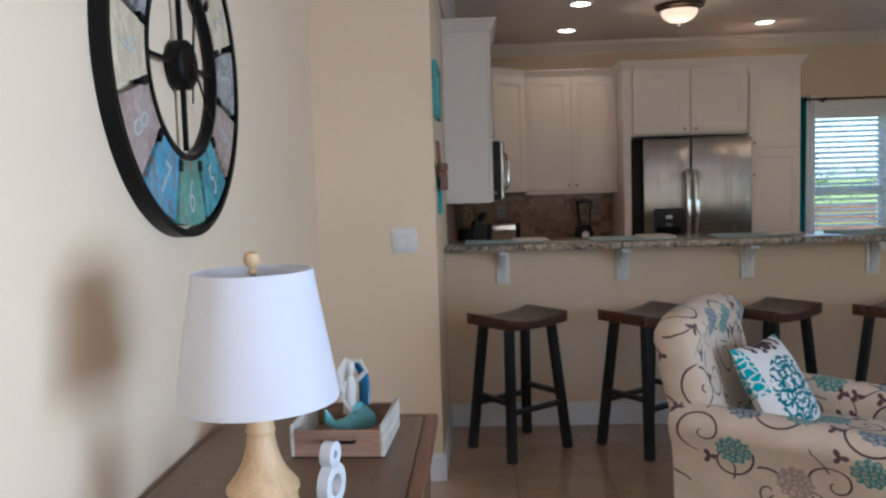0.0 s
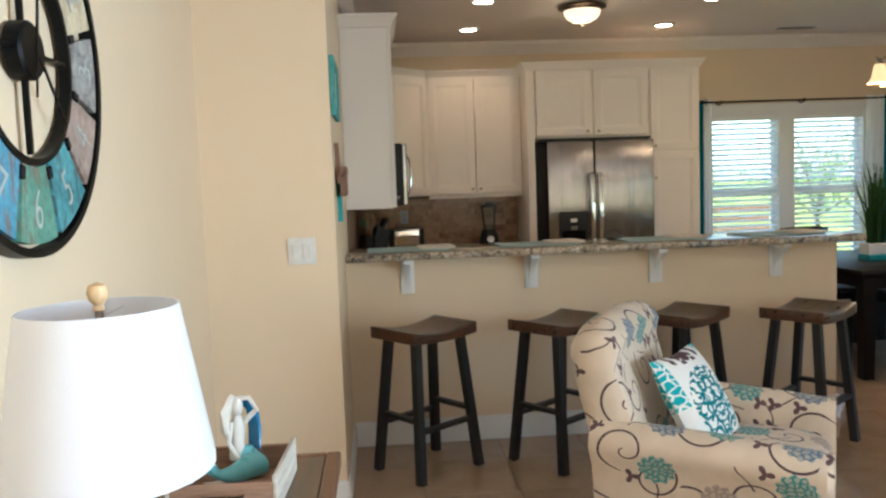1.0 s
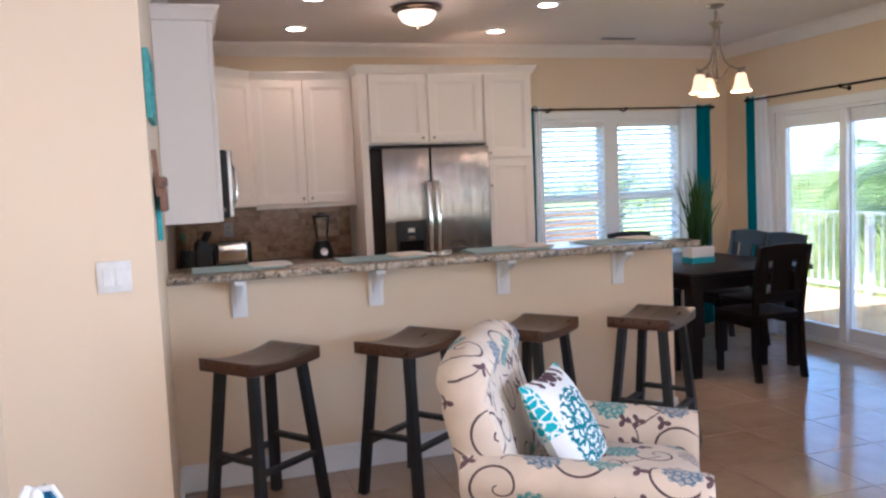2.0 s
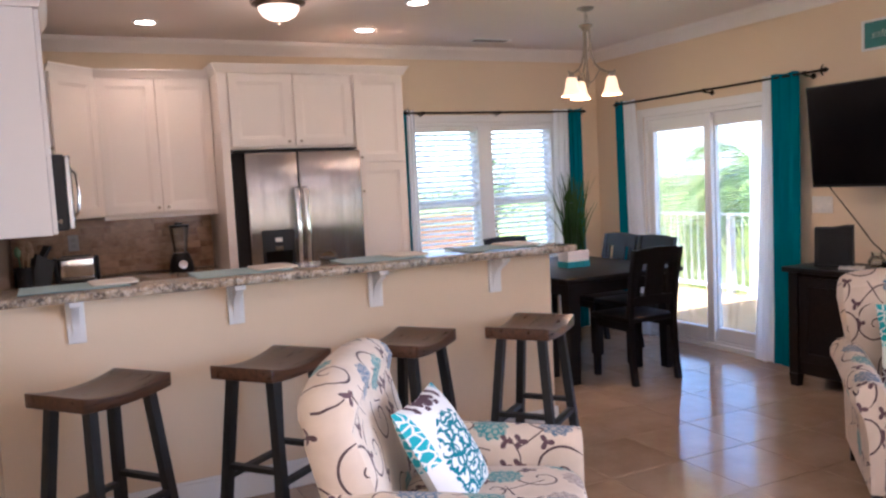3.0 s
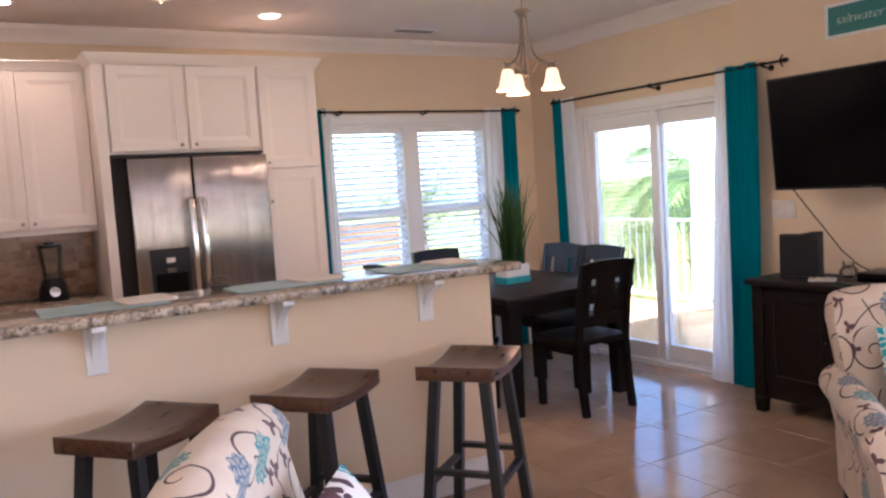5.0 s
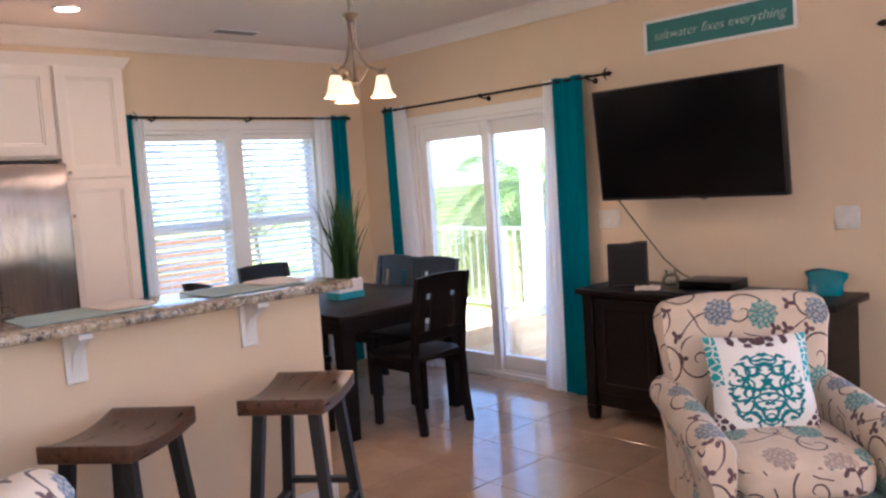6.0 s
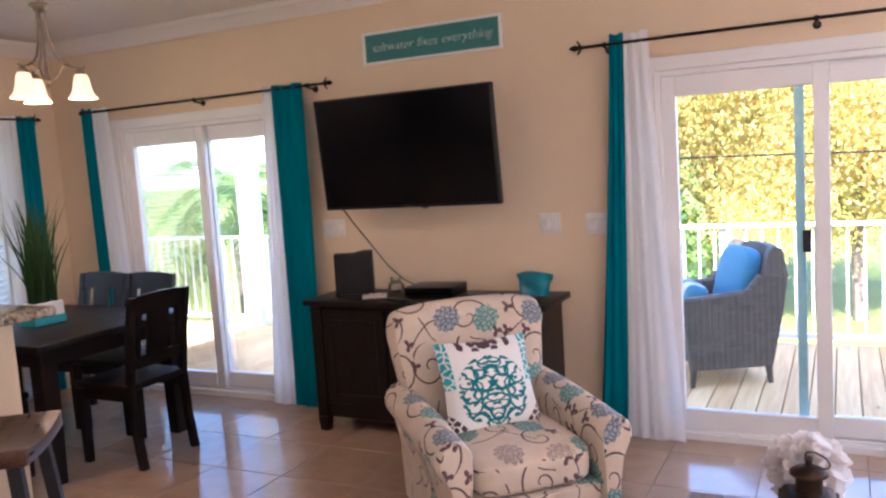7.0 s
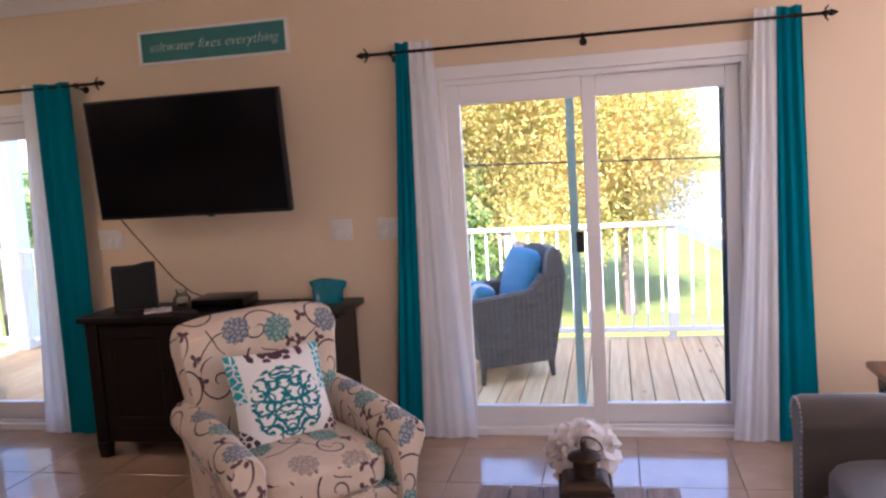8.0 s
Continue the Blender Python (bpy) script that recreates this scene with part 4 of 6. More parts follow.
def dining_chair():
    """Panel-back wooden chair facing +x."""
    c = thing("dining_chair", "dark espresso wooden dining chair with a panel back", "chair", pose(0, 0, 0), "chairs round the dining table")
    part("seat", box(-0.21, 0.22, -0.215, 0.215, 0.425, 0.465, 0.010, 2), ESPRESSO, c)
    part("apron", boxes([(-0.18, 0.19, -0.19, -0.17, 0.365, 0.424), (-0.18, 0.19, 0.17, 0.19, 0.365, 0.424), (0.17, 0.19, -0.169, 0.169, 0.365, 0.424)]), ESPRESSO, c)
    for y in (-0.19, 0.19):
        part("leg", beam((0.185, y, 0), (0.185, y, 0.4245), 0.038, 0.038, None, 0.045, 0.045), ESPRESSO, c)
        bm = bmesh.new()
        pts = [(-0.235, 0.0), (-0.205, 0.22), (-0.195, 0.45), (-0.225, 0.70), (-0.275, 0.935)]
        rings = [[(x - 0.018, y - 0.02, z), (x + 0.018, y - 0.02, z), (x + 0.018, y + 0.02, z), (x - 0.018, y + 0.02, z)] for x, z in pts]
        part("back_post", loft(bm, rings), ESPRESSO, c)
    bend = lambda z: -0.195 - 0.08 * ((z - 0.45) / 0.485) ** 1.4
    rail = lambda z0, z1, y0, y1, t: loft(bmesh.new(), [[(bend(z0) - t, yy, z0), (bend(z0) + t, yy, z0), (bend(z1) + t, yy, z1 + 0.012 * (1 - (yy / 0.2) ** 2)), (bend(z1) - t, yy, z1 + 0.012 * (1 - (yy / 0.2) ** 2))] for yy in [y0 + (y1 - y0) * i / 6 for i in range(7)]])
    part("top_rail", rail(0.835, 0.935, -0.1695, 0.1695, 0.011), ESPRESSO, c)
    part("lower_rail", rail(0.54, 0.60, -0.1695, 0.1695, 0.011), ESPRESSO, c)
    part("splat", rail(0.601, 0.834, -0.075, 0.075, 0.007), ESPRESSO, c, "wide flat back splat")
    for y in (-0.135, 0.135):
        part("slat", rail(0.601, 0.834, y - 0.016, y + 0.016, 0.007), ESPRESSO, c)
    return c


dining_table()
DINING = [(3.95, 0.70, 90), (4.36, 1.66, 180), (4.36, 1.21, 180), (3.88, 2.07, -90), (3.30, 1.21, 0), (3.30, 1.66, 0)]
_dc = dining_chair()
_dc.matrix_basis = pose(*DINING[0][:2], 0, 0, 0, DINING[0][2])
for x, y, a in DINING[1:]:
    copy_thing(_dc, pose(x, y, 0, 0, 0, a))


def grass_planter():
    p = thing("potted_grass", "tall green artificial grass in a white and teal box on the table", "plant", pose(3.855, 1.27, 0.756))
    bm = boxes([(-0.10, 0.10, -0.065, 0.065, 0.045, 0.125)], 0.004)
    part("planter", bm, paint("planter_white", (0.75, 0.72, 0.68), 0.6), p, "white square wooden planter box")
    part("planter_base", box(-0.104, 0.104, -0.069, 0.069, 0.0, 0.0445, 0.003), plain("planter_teal", (0.03, 0.33, 0.36), 0.55), p, "teal painted lower band")
    bm = bmesh.new()
    rng = random.Random(5)
    for i in range(150):
        a, lean = rng.uniform(0, 6.283), rng.uniform(0.0, 0.24) * rng.random() ** 0.5
        h = rng.uniform(0.32, 0.62)
        bx, by = rng.uniform(-0.075, 0.075), rng.uniform(-0.045, 0.045)
        w = rng.uniform(0.004, 0.009)
        sx, sy = -math.sin(a + 0.8), math.cos(a + 0.8)
        prev = None
        for k in range(6):
            t = k / 5
            d = lean * t ** 1.8
            c = Vector((bx + math.cos(a) * d, by + math.sin(a) * d, 0.12 + h * t))
            ww = w * (1 - t) ** 0.6 + 0.0004
            q = [bm.verts.new(c + Vector((sx, sy, 0)) * s * ww) for s in (-1, 1)]
            if prev:
                bm.faces.new((prev[0], prev[1], q[1], q[0]))
            prev = q
    part("blades", bm, leaf_mat("grass_blade", (0.015, 0.045, 0.010), (0.05, 0.12, 0.02)), p, smooth=False)


grass_planter()


# ---- television wall ----
def television():
    t = thing("television", "large black flat television tilted on a wall bracket", "television", pose(4.775, -0.700, 1.622, 0, -5.0, 0))
    part("cabinet", box(-0.02, 0.03, -0.565, 0.565, -0.325, 0.325, 0.006, 2), BLACK_PLASTIC, t)
    part("screen", box(-0.0225, -0.0205, -0.553, 0.553, -0.308, 0.314), SCREEN, t)
    part("logo", box(-0.0225, -0.0205, -0.03, 0.03, -0.320, -0.314), STEEL, t)
    part("sensor", box(-0.018, 0.0, -0.115, -0.085, -0.333, -0.326), BLACK_PLASTIC, t)
    part("wall_mount", boxes([(0.031, 0.235, -0.12, -0.08, -0.03, 0.03), (0.031, 0.235, 0.08, 0.12, -0.03, 0.03)]), BLACK_PLASTIC, t)


television()


def wall_sign():
    s = thing("wall_sign", "white-framed teal wooden sign with white script lettering", "sign", pose(RIGHT - 0.001, -0.782, 2.245))
    part("board", box(-0.012, 0.0, -0.435, 0.435, -0.08, 0.08), plain("sign_teal", (0.05, 0.21, 0.20), 0.7), s, "teal painted board")
    part("border", boxes([(-0.022, 0.0, -0.452, -0.4352, -0.095, 0.095), (-0.022, 0.0, 0.4352, 0.452, -0.095, 0.095), (-0.022, 0.0, -0.435, 0.435, 0.0802, 0.095), (-0.022, 0.0, -0.435, 0.435, -0.095, -0.0802)], 0.002), TRIM, s, "narrow white wooden frame")
    cu = bpy.data.curves.new("lettering", "FONT")
    cu.body = "saltwater fixes everything"
    cu.size, cu.align_x, cu.align_y, cu.extrude, cu.shear, cu.offset = 0.076, "CENTER", "CENTER", 0.001, 0.3, -0.0018
    tx = new("lettering", cu)
    tx.data.materials.append(plain("letter_white", (0.75, 0.78, 0.74), 0.6))
    tx.parent = s
    tx.matrix_basis = pose(-0.0135, 0, 0, 90, 0, -90)


wall_sign()


def media_console():
    c = thing("media_console", "dark espresso wooden media console with panelled doors", "console", pose(4.745, -0.815, 0))
    part("top", box(-0.185, 0.245, -0.75, 0.75, 0.755, 0.79, 0.006, 2), ESPRESSO, c)
    part("carcass", box(-0.145, 0.235, -0.70, 0.70, 0.085, 0.754, 0.004), ESPRESSO, c)
    for y in (-0.68, 0.68):
        for x in (-0.135, 0.215):
            part("leg", beam((x, y, 0), (x, y, 0.0845), 0.05, 0.05, None, 0.065, 0.065), ESPRESSO, c)
        part("corner_post", box(-0.1645, -0.1455, y - 0.035, y + 0.035, 0.085, 0.754, 0.004), ESPRESSO, c)
    for i in range(3):
        y0 = -0.64 + i * 0.43
        d = part("door", loft(bmesh.new(), [[(x, y0 + i, 0.17 + i), (x, y0 + 0.41 - i, 0.17 + i), (x, y0 + 0.41 - i, 0.73 - i), (x, y0 + i, 0.73 - i)] for i, x in ((0, -0.146), (0, -0.158), (0.002, -0.16), (0.058, -0.16), (0.06, -0.158), (0.062, -0.151))]), ESPRESSO, c)
        part("knob", turned(lathe([(0.005, 0), (0.005, 0.012), (0.013, 0.018), (0.008, 0.027)], 12), pose(-0.1605, y0 + 0.03, 0.47, 0, -90, 0)), IRON, d)
    return c


media_console()


def switch_plate(at, gangs, label):
    """Wall plate with rocker switches; front towards -y of its place."""
    s = thing("light_switch", label, "light switch", at, "switch plates")
    w = 0.045 * gangs + 0.03
    part("plate", box(-w / 2, w / 2, -0.006, 0.0, -0.058, 0.058, 0.003, 2), PLATE, s)
    for i in range(gangs):
        x = (i - (gangs - 1) / 2) * 0.046
        part("rocker", turned(box(x - 0.0165, x + 0.0165, -0.010, -0.0062, -0.034, 0.034, 0.0015), pose(0, 0, 0, 2, 0, 0)), PLATE, s)


switch_plate(pose(-0.150, -0.861, 1.171), 2, "white double rocker light switch on the cream wall")
switch_plate(pose(RIGHT - 0.001, -1.455, 1.165, 0, 0, -90), 2, "white double rocker light switch beside the television")
switch_plate(pose(RIGHT - 0.001, -1.72, 1.16, 0, 0, -90), 2, "white double rocker light switch beside the teal curtain")
switch_plate(pose(RIGHT - 0.001, -0.015, 1.17, 0, 0, -90), 3, "white triple wall plate beside the teal curtain")


# ---- light fittings ----
BULB = glow("warm_lamp_glow", (1.0, 0.80, 0.55), 5.0)
FROST = glow("lit_frosted_glass", (1.0, 0.62, 0.30), 0.20)
FROST_TOP = glow("lit_alabaster_glass", (1.0, 0.70, 0.42), 0.28)


def lamp_light(x, y, z, watts, size=0.04):
    l = new("lamp_bulb", bpy.data.lights.new("lamp_bulb", "POINT"))
    l.data.energy, l.data.shadow_soft_size, l.data.color = watts, size, (1.0, 0.72, 0.45)
    l.matrix_world = pose(x, y, z)
    return l


def downlight(x, y):
    d = thing("recessed_light", "small round recessed ceiling light, switched on", "ceiling light", pose(x, y, CEIL), "recessed ceiling lights")
    part("trim_ring", loft(bmesh.new(), [[(r * math.cos(a), r * math.sin(a), z) for r, z in ((0.062, -0.001), (0.085, -0.001), (0.083, -0.007), (0.066, -0.010), (0.062, -0.008))] for a in [2 * math.pi * i / 32 for i in range(33)]], caps=False), TRIM, d)
    part("lens", lathe([(0.001, -0.003), (0.061, -0.003), (0.058, -0.007), (0.001, -0.009)], 28), BULB, d)
    l = new("downlight_bulb", bpy.data.lights.new("downlight_bulb", "SPOT"))
    l.data.energy, l.data.color, l.data.spot_size, l.data.spot_blend, l.data.shadow_soft_size = 1.5, (1.0, 0.54, 0.27), radians(125), 0.7, 0.05
    l.matrix_world = pose(x, y, CEIL - 0.012)


for x, y in ((0.93, 1.83), (2.455, 1.81), (0.92, 0.88), (2.47, 0.90)):
    downlight(x, y)


def dome_light():
    d = thing("dome_light", "lit alabaster bowl ceiling light with a bronze rim", "ceiling light", pose(1.615, 1.06, CEIL))
    part("canopy", lathe([(0.02, 0.0), (0.11, 0.0), (0.135, -0.006), (0.160, -0.014), (0.162, -0.022), (0.140, -0.030), (0.128, -0.040), (0.02, -0.040)], 36), metal("dark_bronze_rim", (0.10, 0.065, 0.04), 0.35), d, "dark bronze rim")
    part("bowl", lathe([(0.124, -0.041), (0.120, -0.062), (0.100, -0.092), (0.062, -0.113), (0.02, -0.122), (0.001, -0.123)], 36), FROST_TOP, d, "lit white glass bowl")
    part("finial", lathe([(0.004, -0.124), (0.014, -0.128), (0.010, -0.138), (0.002, -0.146)], 12), NICKEL, d)
    lamp_light(1.615, 1.06, CEIL - 0.20, 0.4, 0.1)


dome_light()


def chandelier():
    cx, cy = 3.700, 0.805
    c = thing("chandelier", "brushed nickel chandelier with three lit frosted bell shades", "chandelier", pose(cx, cy, CEIL))
    part("canopy", lathe([(0.015, 0.0), (0.06, 0.0), (0.062, -0.008), (0.035, -0.022), (0.008, -0.028)], 24), NICKEL, c)
    bm = bmesh.new()
    for i in range(4):
        z = -0.028 - i * 0.020
        pts = [(0.008 * math.cos(a) * (i % 2), 0.008 * math.cos(a) * (1 - i % 2), z - 0.012 + 0.015 * math.sin(a)) for a in [k * math.pi / 4 for k in range(9)]]
        tube(pts, 0.0022, 5, bm)
    part("chain", bm, NICKEL, c)
    part("hub", lathe([(0.006, -0.105), (0.016, -0.108), (0.050, -0.116), (0.054, -0.124), (0.034, -0.140), (0.028, -0.155), (0.008, -0.162)], 24), NICKEL, c)
    part("cord", tube([(0.004, 0.0, -0.03), (0.035, 0.016, -0.075), (0.044, 0.018, -0.150), (0.036, 0.014, -0.245), (0.012, 0.0, -0.300)], 0.0024, 5), NICKEL, c)
    for k in range(3):
        a = math.radians(-48 + 120 * k)
        dx, dy = math.cos(a), math.sin(a)
        R = lambda r, z: (dx * r, dy * r, z)
        part("arm", tube([R(0.022, -0.145), R(0.024, -0.23), R(0.032, -0.31), R(0.055, -0.385), R(0.095, -0.432), R(0.140, -0.450), R(0.180, -0.452), R(0.192, -0.440)], 0.0068, 8), NICKEL, c)
        part("scroll", tube([R(0.012, -0.515), R(0.040, -0.500), R(0.062, -0.470), R(0.078, -0.440), R(0.105, -0.425), R(0.122, -0.440)], 0.0045, 6), NICKEL, c)
        s = part("socket", lathe([(0.008, -0.452), (0.022, -0.464), (0.025, -0.486), (0.012, -0.492)], 16, None, (dx * 0.165, dy * 0.165, 0)), NICKEL, c)
        part("shade", lathe([(0.024, -0.482), (0.032, -0.486), (0.039, -0.512), (0.045, -0.550), (0.054, -0.580), (0.074, -0.606), (0.0715, -0.6075), (0.051, -0.581), (0.042, -0.550), (0.036, -0.512), (0.029, -0.489), (0.024, -0.486)], 28, None, (dx * 0.165, dy * 0.165, 0)), FROST, c, "lit frosted bell glass shade")
        lamp_light(cx + dx * 0.165, cy + dy * 0.165, CEIL - 0.615, 0.8)
    part("column", lathe([(0.003, -0.162), (0.005, -0.40), (0.012, -0.49), (0.020, -0.510), (0.010, -0.528), (0.012, -0.535), (0.002, -0.548)], 12), NICKEL, c)


chandelier()


def ceiling_vent():
    v = thing("ceiling_vent", "white slatted air vent in the ceiling", "vent", pose(3.645, 2.04, CEIL))
    grey = plain("grey_vent_metal", (0.30, 0.27, 0.25), 0.5)
    part("vent_frame", boxes([(-0.17, 0.17, -0.06, -0.045, -0.008, -0.001), (-0.17, 0.17, 0.045, 0.06, -0.008, -0.001), (-0.17, -0.155, -0.045, 0.045, -0.008, -0.001), (0.155, 0.17, -0.045, 0.045, -0.008, -0.001)]), TRIM, v)
    # black sheet stands in for the shade in the gaps between slats
    part("backing", box(-0.154, 0.154, -0.044, 0.044, -0.003, -0.001), BLACK_PLASTIC, v)
    for i in range(6):
        part("slat", turned(box(-0.154, 0.154, -0.005, 0.005, -0.0007, 0.0007), pose(0, -0.036 + i * 0.0145, -0.007, -50, 0, 0)), grey, v)


ceiling_vent()


# ---- assumed side opening, never in view: an added area lamp fills the room ----
def side_fill_lamp():
    l = new("side_fill_daylight", bpy.data.lights.new("side_fill_daylight", "AREA"))
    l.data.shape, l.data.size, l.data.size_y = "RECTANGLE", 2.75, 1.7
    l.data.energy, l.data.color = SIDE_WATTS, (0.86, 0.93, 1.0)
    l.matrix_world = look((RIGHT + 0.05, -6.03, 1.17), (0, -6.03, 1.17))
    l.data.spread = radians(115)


side_fill_lamp()


# ---- left console with lamp ----
CONSOLE_Z = 0.775


def left_console():
    c = thing("console_table", "brown wooden console table with a worn top along the wall", "console", pose(0, 0, 0))
    top = wood("brown_oiled_wood", (0.10, 0.062, 0.036), (0.20, 0.125, 0.07), 0.35, (12.0, 1.0, 12.0))
    part("top", box(LEFT + 0.02, 0.035, -3.85, -2.39, CONSOLE_Z - 0.03, CONSOLE_Z, 0.003), top, c)
    part("edge_band", boxes([(0.0355, 0.07, -3.87, -2.365, CONSOLE_Z - 0.034, CONSOLE_Z + 0.002), (LEFT + 0.02, 0.035, -2.3895, -2.365, CONSOLE_Z - 0.034, CONSOLE_Z + 0.002)], 0.004), wood("reddish_wood_edge", (0.09, 0.038, 0.018), (0.22, 0.10, 0.05), 0.35, (12.0, 1.0, 12.0)), c)
    part("carcass", box(LEFT + 0.03, 0.045, -3.84, -2.385, 0.08, CONSOLE_Z - 0.0305, 0.003), top, c)
    for y in (-3.8, -2.43):
        for x in (LEFT + 0.06, 0.02):
            part("leg", beam((x, y, 0), (x, y, 0.0795), 0.05, 0.05), top, c)


left_console()


def table_lamp():
    l = thing("table_lamp", "turned cream wooden table lamp with a white linen shade", "lamp", pose(-0.188, -3.26, CONSOLE_Z + 0.001))
    cream = wood("whitewashed_turned_wood", (0.42, 0.27, 0.13), (0.64, 0.45, 0.25), 0.5, (12.0, 12.0, 1.0))
    part("base", lathe([(0.001, 0.0), (0.075, 0.0), (0.078, 0.012), (0.064, 0.022), (0.051, 0.034), (0.056, 0.05), (0.062, 0.08), (0.063, 0.100), (0.060, 0.122), (0.0575, 0.127), (0.0635, 0.132), (0.0640, 0.139), (0.0585, 0.145), (0.0570, 0.148), (0.046, 0.162), (0.035, 0.182), (0.028, 0.204), (0.0245, 0.224), (0.0235, 0.232), (0.0265, 0.238), (0.0240, 0.244), (0.0225, 0.302), (0.001, 0.302)], 36), cream, l)
    part("neck", tube([(0, 0, 0.301), (0, 0, 0.516)], 0.006), NICKEL, l)
    bm = bmesh.new()
    seg = 48
    rings = []
    for r, z in ((0.140, 0.293), (0.1405, 0.300), (0.1225, 0.408), (0.1045, 0.514), (0.104, 0.520), (0.1015, 0.520), (0.102, 0.514), (0.120, 0.408), (0.138, 0.300), (0.1375, 0.293)):
        rings.append([(r * math.cos(2 * math.pi * i / seg), r * math.sin(2 * math.pi * i / seg), z) for i in range(seg)])
    vs = [[bm.verts.new(p) for p in ring] for ring in rings]
    for k in range(len(vs)):
        a, b = vs[k], vs[(k + 1) % len(vs)]
        for i in range(seg):
            bm.faces.new((a[i], a[(i + 1) % seg], b[(i + 1) % seg], b[i]))
    part("shade", bm, LINEN, l, "white linen drum shade")
    part("harp", tube([(0.0, -0.02, 0.29), (0, -0.05, 0.36), (0, -0.045, 0.44), (0, 0.0, 0.495), (0, 0.045, 0.44), (0, 0.05, 0.36), (0, 0.02, 0.29)], 0.003, 6), NICKEL, l)
    part("spider", boxes([(-0.102, 0.102, -0.0012, 0.0012, 0.503, 0.505), (-0.0012, 0.0012, -0.102, 0.102, 0.5055, 0.5075)]), CHROME, l)
    part("finial", lathe([(0.004, 0.514), (0.008, 0.517), (0.006, 0.524), (0.012, 0.530), (0.0145, 0.540), (0.012, 0.550), (0.001, 0.555)], 20), cream, l, "pale turned wooden ball finial")


table_lamp()


def wall_clock():
    R = 0.434
    c = thing("wall_clock", "large round black metal clock with painted reclaimed wood segments", "clock", pose(LEFT + 0.011, -2.600, 1.753, 0, 90, 0))
    blk = metal("black_clock_metal", (0.02, 0.02, 0.02), 0.5)

    def hoop(r0, r1, h, z0=0.0):
        return loft(bmesh.new(), [[(r * math.cos(a), r * math.sin(a), z) for r, z in ((r0, z0), (r1, z0), (r1, h), (r0, h))] for a in [2 * math.pi * i / 72 for i in range(73)]], caps=False)
    part("rim", hoop(R - 0.018, R, 0.027, -0.010), blk, c)
    part("inner_ring", hoop(0.225, 0.239, 0.026), blk, c)
    brown, grey, bare = (0.20, 0.12, 0.08), (0.30, 0.27, 0.24), (0.42, 0.33, 0.22)
    marble, taupe, cream = ((0.03, 0.03, 0.032), (0.52, 0.50, 0.47), grey), ((0.17, 0.115, 0.09), (0.46, 0.35, 0.29), (0.34, 0.28, 0.25)), ((0.46, 0.38, 0.23), (0.66, 0.57, 0.40), bare)
    tones = [((0.05, 0.17, 0.12), (0.18, 0.36, 0.28), brown), ((0.03, 0.16, 0.18), (0.16, 0.40, 0.44), (0.06, 0.10, 0.10)), taupe, marble, cream, ((0.20, 0.11, 0.07), (0.46, 0.32, 0.24), bare),
             marble, taupe, marble, cream, taupe, ((0.03, 0.13, 0.20), (0.15, 0.38, 0.52), brown)]
    pale = plain("faded_numeral_paint", (0.46, 0.47, 0.44), 0.7)
    # local x points down, local y along the wall; segments counted from the foot
    for k in range(12):
        a0 = math.radians(-15 + 30 * k + 1.6)
        a1 = a0 + math.radians(26.8)
        seg = 8
        ring = [(0.241 * math.cos(a0 + (a1 - a0) * i / seg), 0.241 * math.sin(a0 + (a1 - a0) * i / seg)) for i in range(seg + 1)]
        ring += [((R - 0.029) * math.cos(a1 - (a1 - a0) * i / seg), (R - 0.029) * math.sin(a1 - (a1 - a0) * i / seg)) for i in range(seg + 1)]
        am = (a0 + a1) / 2
        m = clock_plank_mat(*tones[k])
        p = part("segment", loft(bmesh.new(), [[(x, y, z) for x, y in ring] for z in (0.006, 0.022)]), m, c)
        cu = bpy.data.curves.new("numeral", "FONT")
        cu.body = str((5 - k) % 12 + 1)
        cu.size, cu.align_x, cu.align_y, cu.extrude, cu.offset = 0.115, "CENTER", "CENTER", 0.0008, -0.0016
        cu.materials.append(pale)
        nu = new("numeral", cu)
        nu.parent = p
        nu.matrix_basis = pose(0.335 * math.cos(am), 0.335 * math.sin(am), 0.0232, 0, 0, math.degrees(am) + (90 if math.cos(am) > -0.1 else 270)) @ Matrix.Diagonal((0.75, 1.1, 1.0, 1.0))
        ak = a0 - math.radians(1.6)
        part("clip", turned(box(-0.014, 0.014, -0.010, 0.010, 0.0, 0.028, 0.002), pose(0.262 * math.cos(ak), 0.262 * math.sin(ak), 0, 0, 0, math.degrees(ak))), blk, c)
    part("hub", lathe([(0.001, 0.0), (0.062, 0.0), (0.062, 0.032), (0.055, 0.038), (0.001, 0.038)], 32), blk, c)
    for k in range(4):
        a = math.radians(90 * k)
        part("spoke", beam((0.06 * math.cos(a), 0.06 * math.sin(a), 0.015), (0.2155 * math.cos(a), 0.2155 * math.sin(a), 0.015), 0.010, 0.012), blk, c)
    for a, ln, w in ((170, 0.225, 0.011), (350, 0.10, 0.009), (42, 0.19, 0.012)):
        a = math.radians(a)
        part("pointer", beam((0, 0, 0.045), (ln * math.cos(a), ln * math.sin(a), 0.045), w, 0.003, None, 0.005, 0.003), blk, c)


wall_clock()


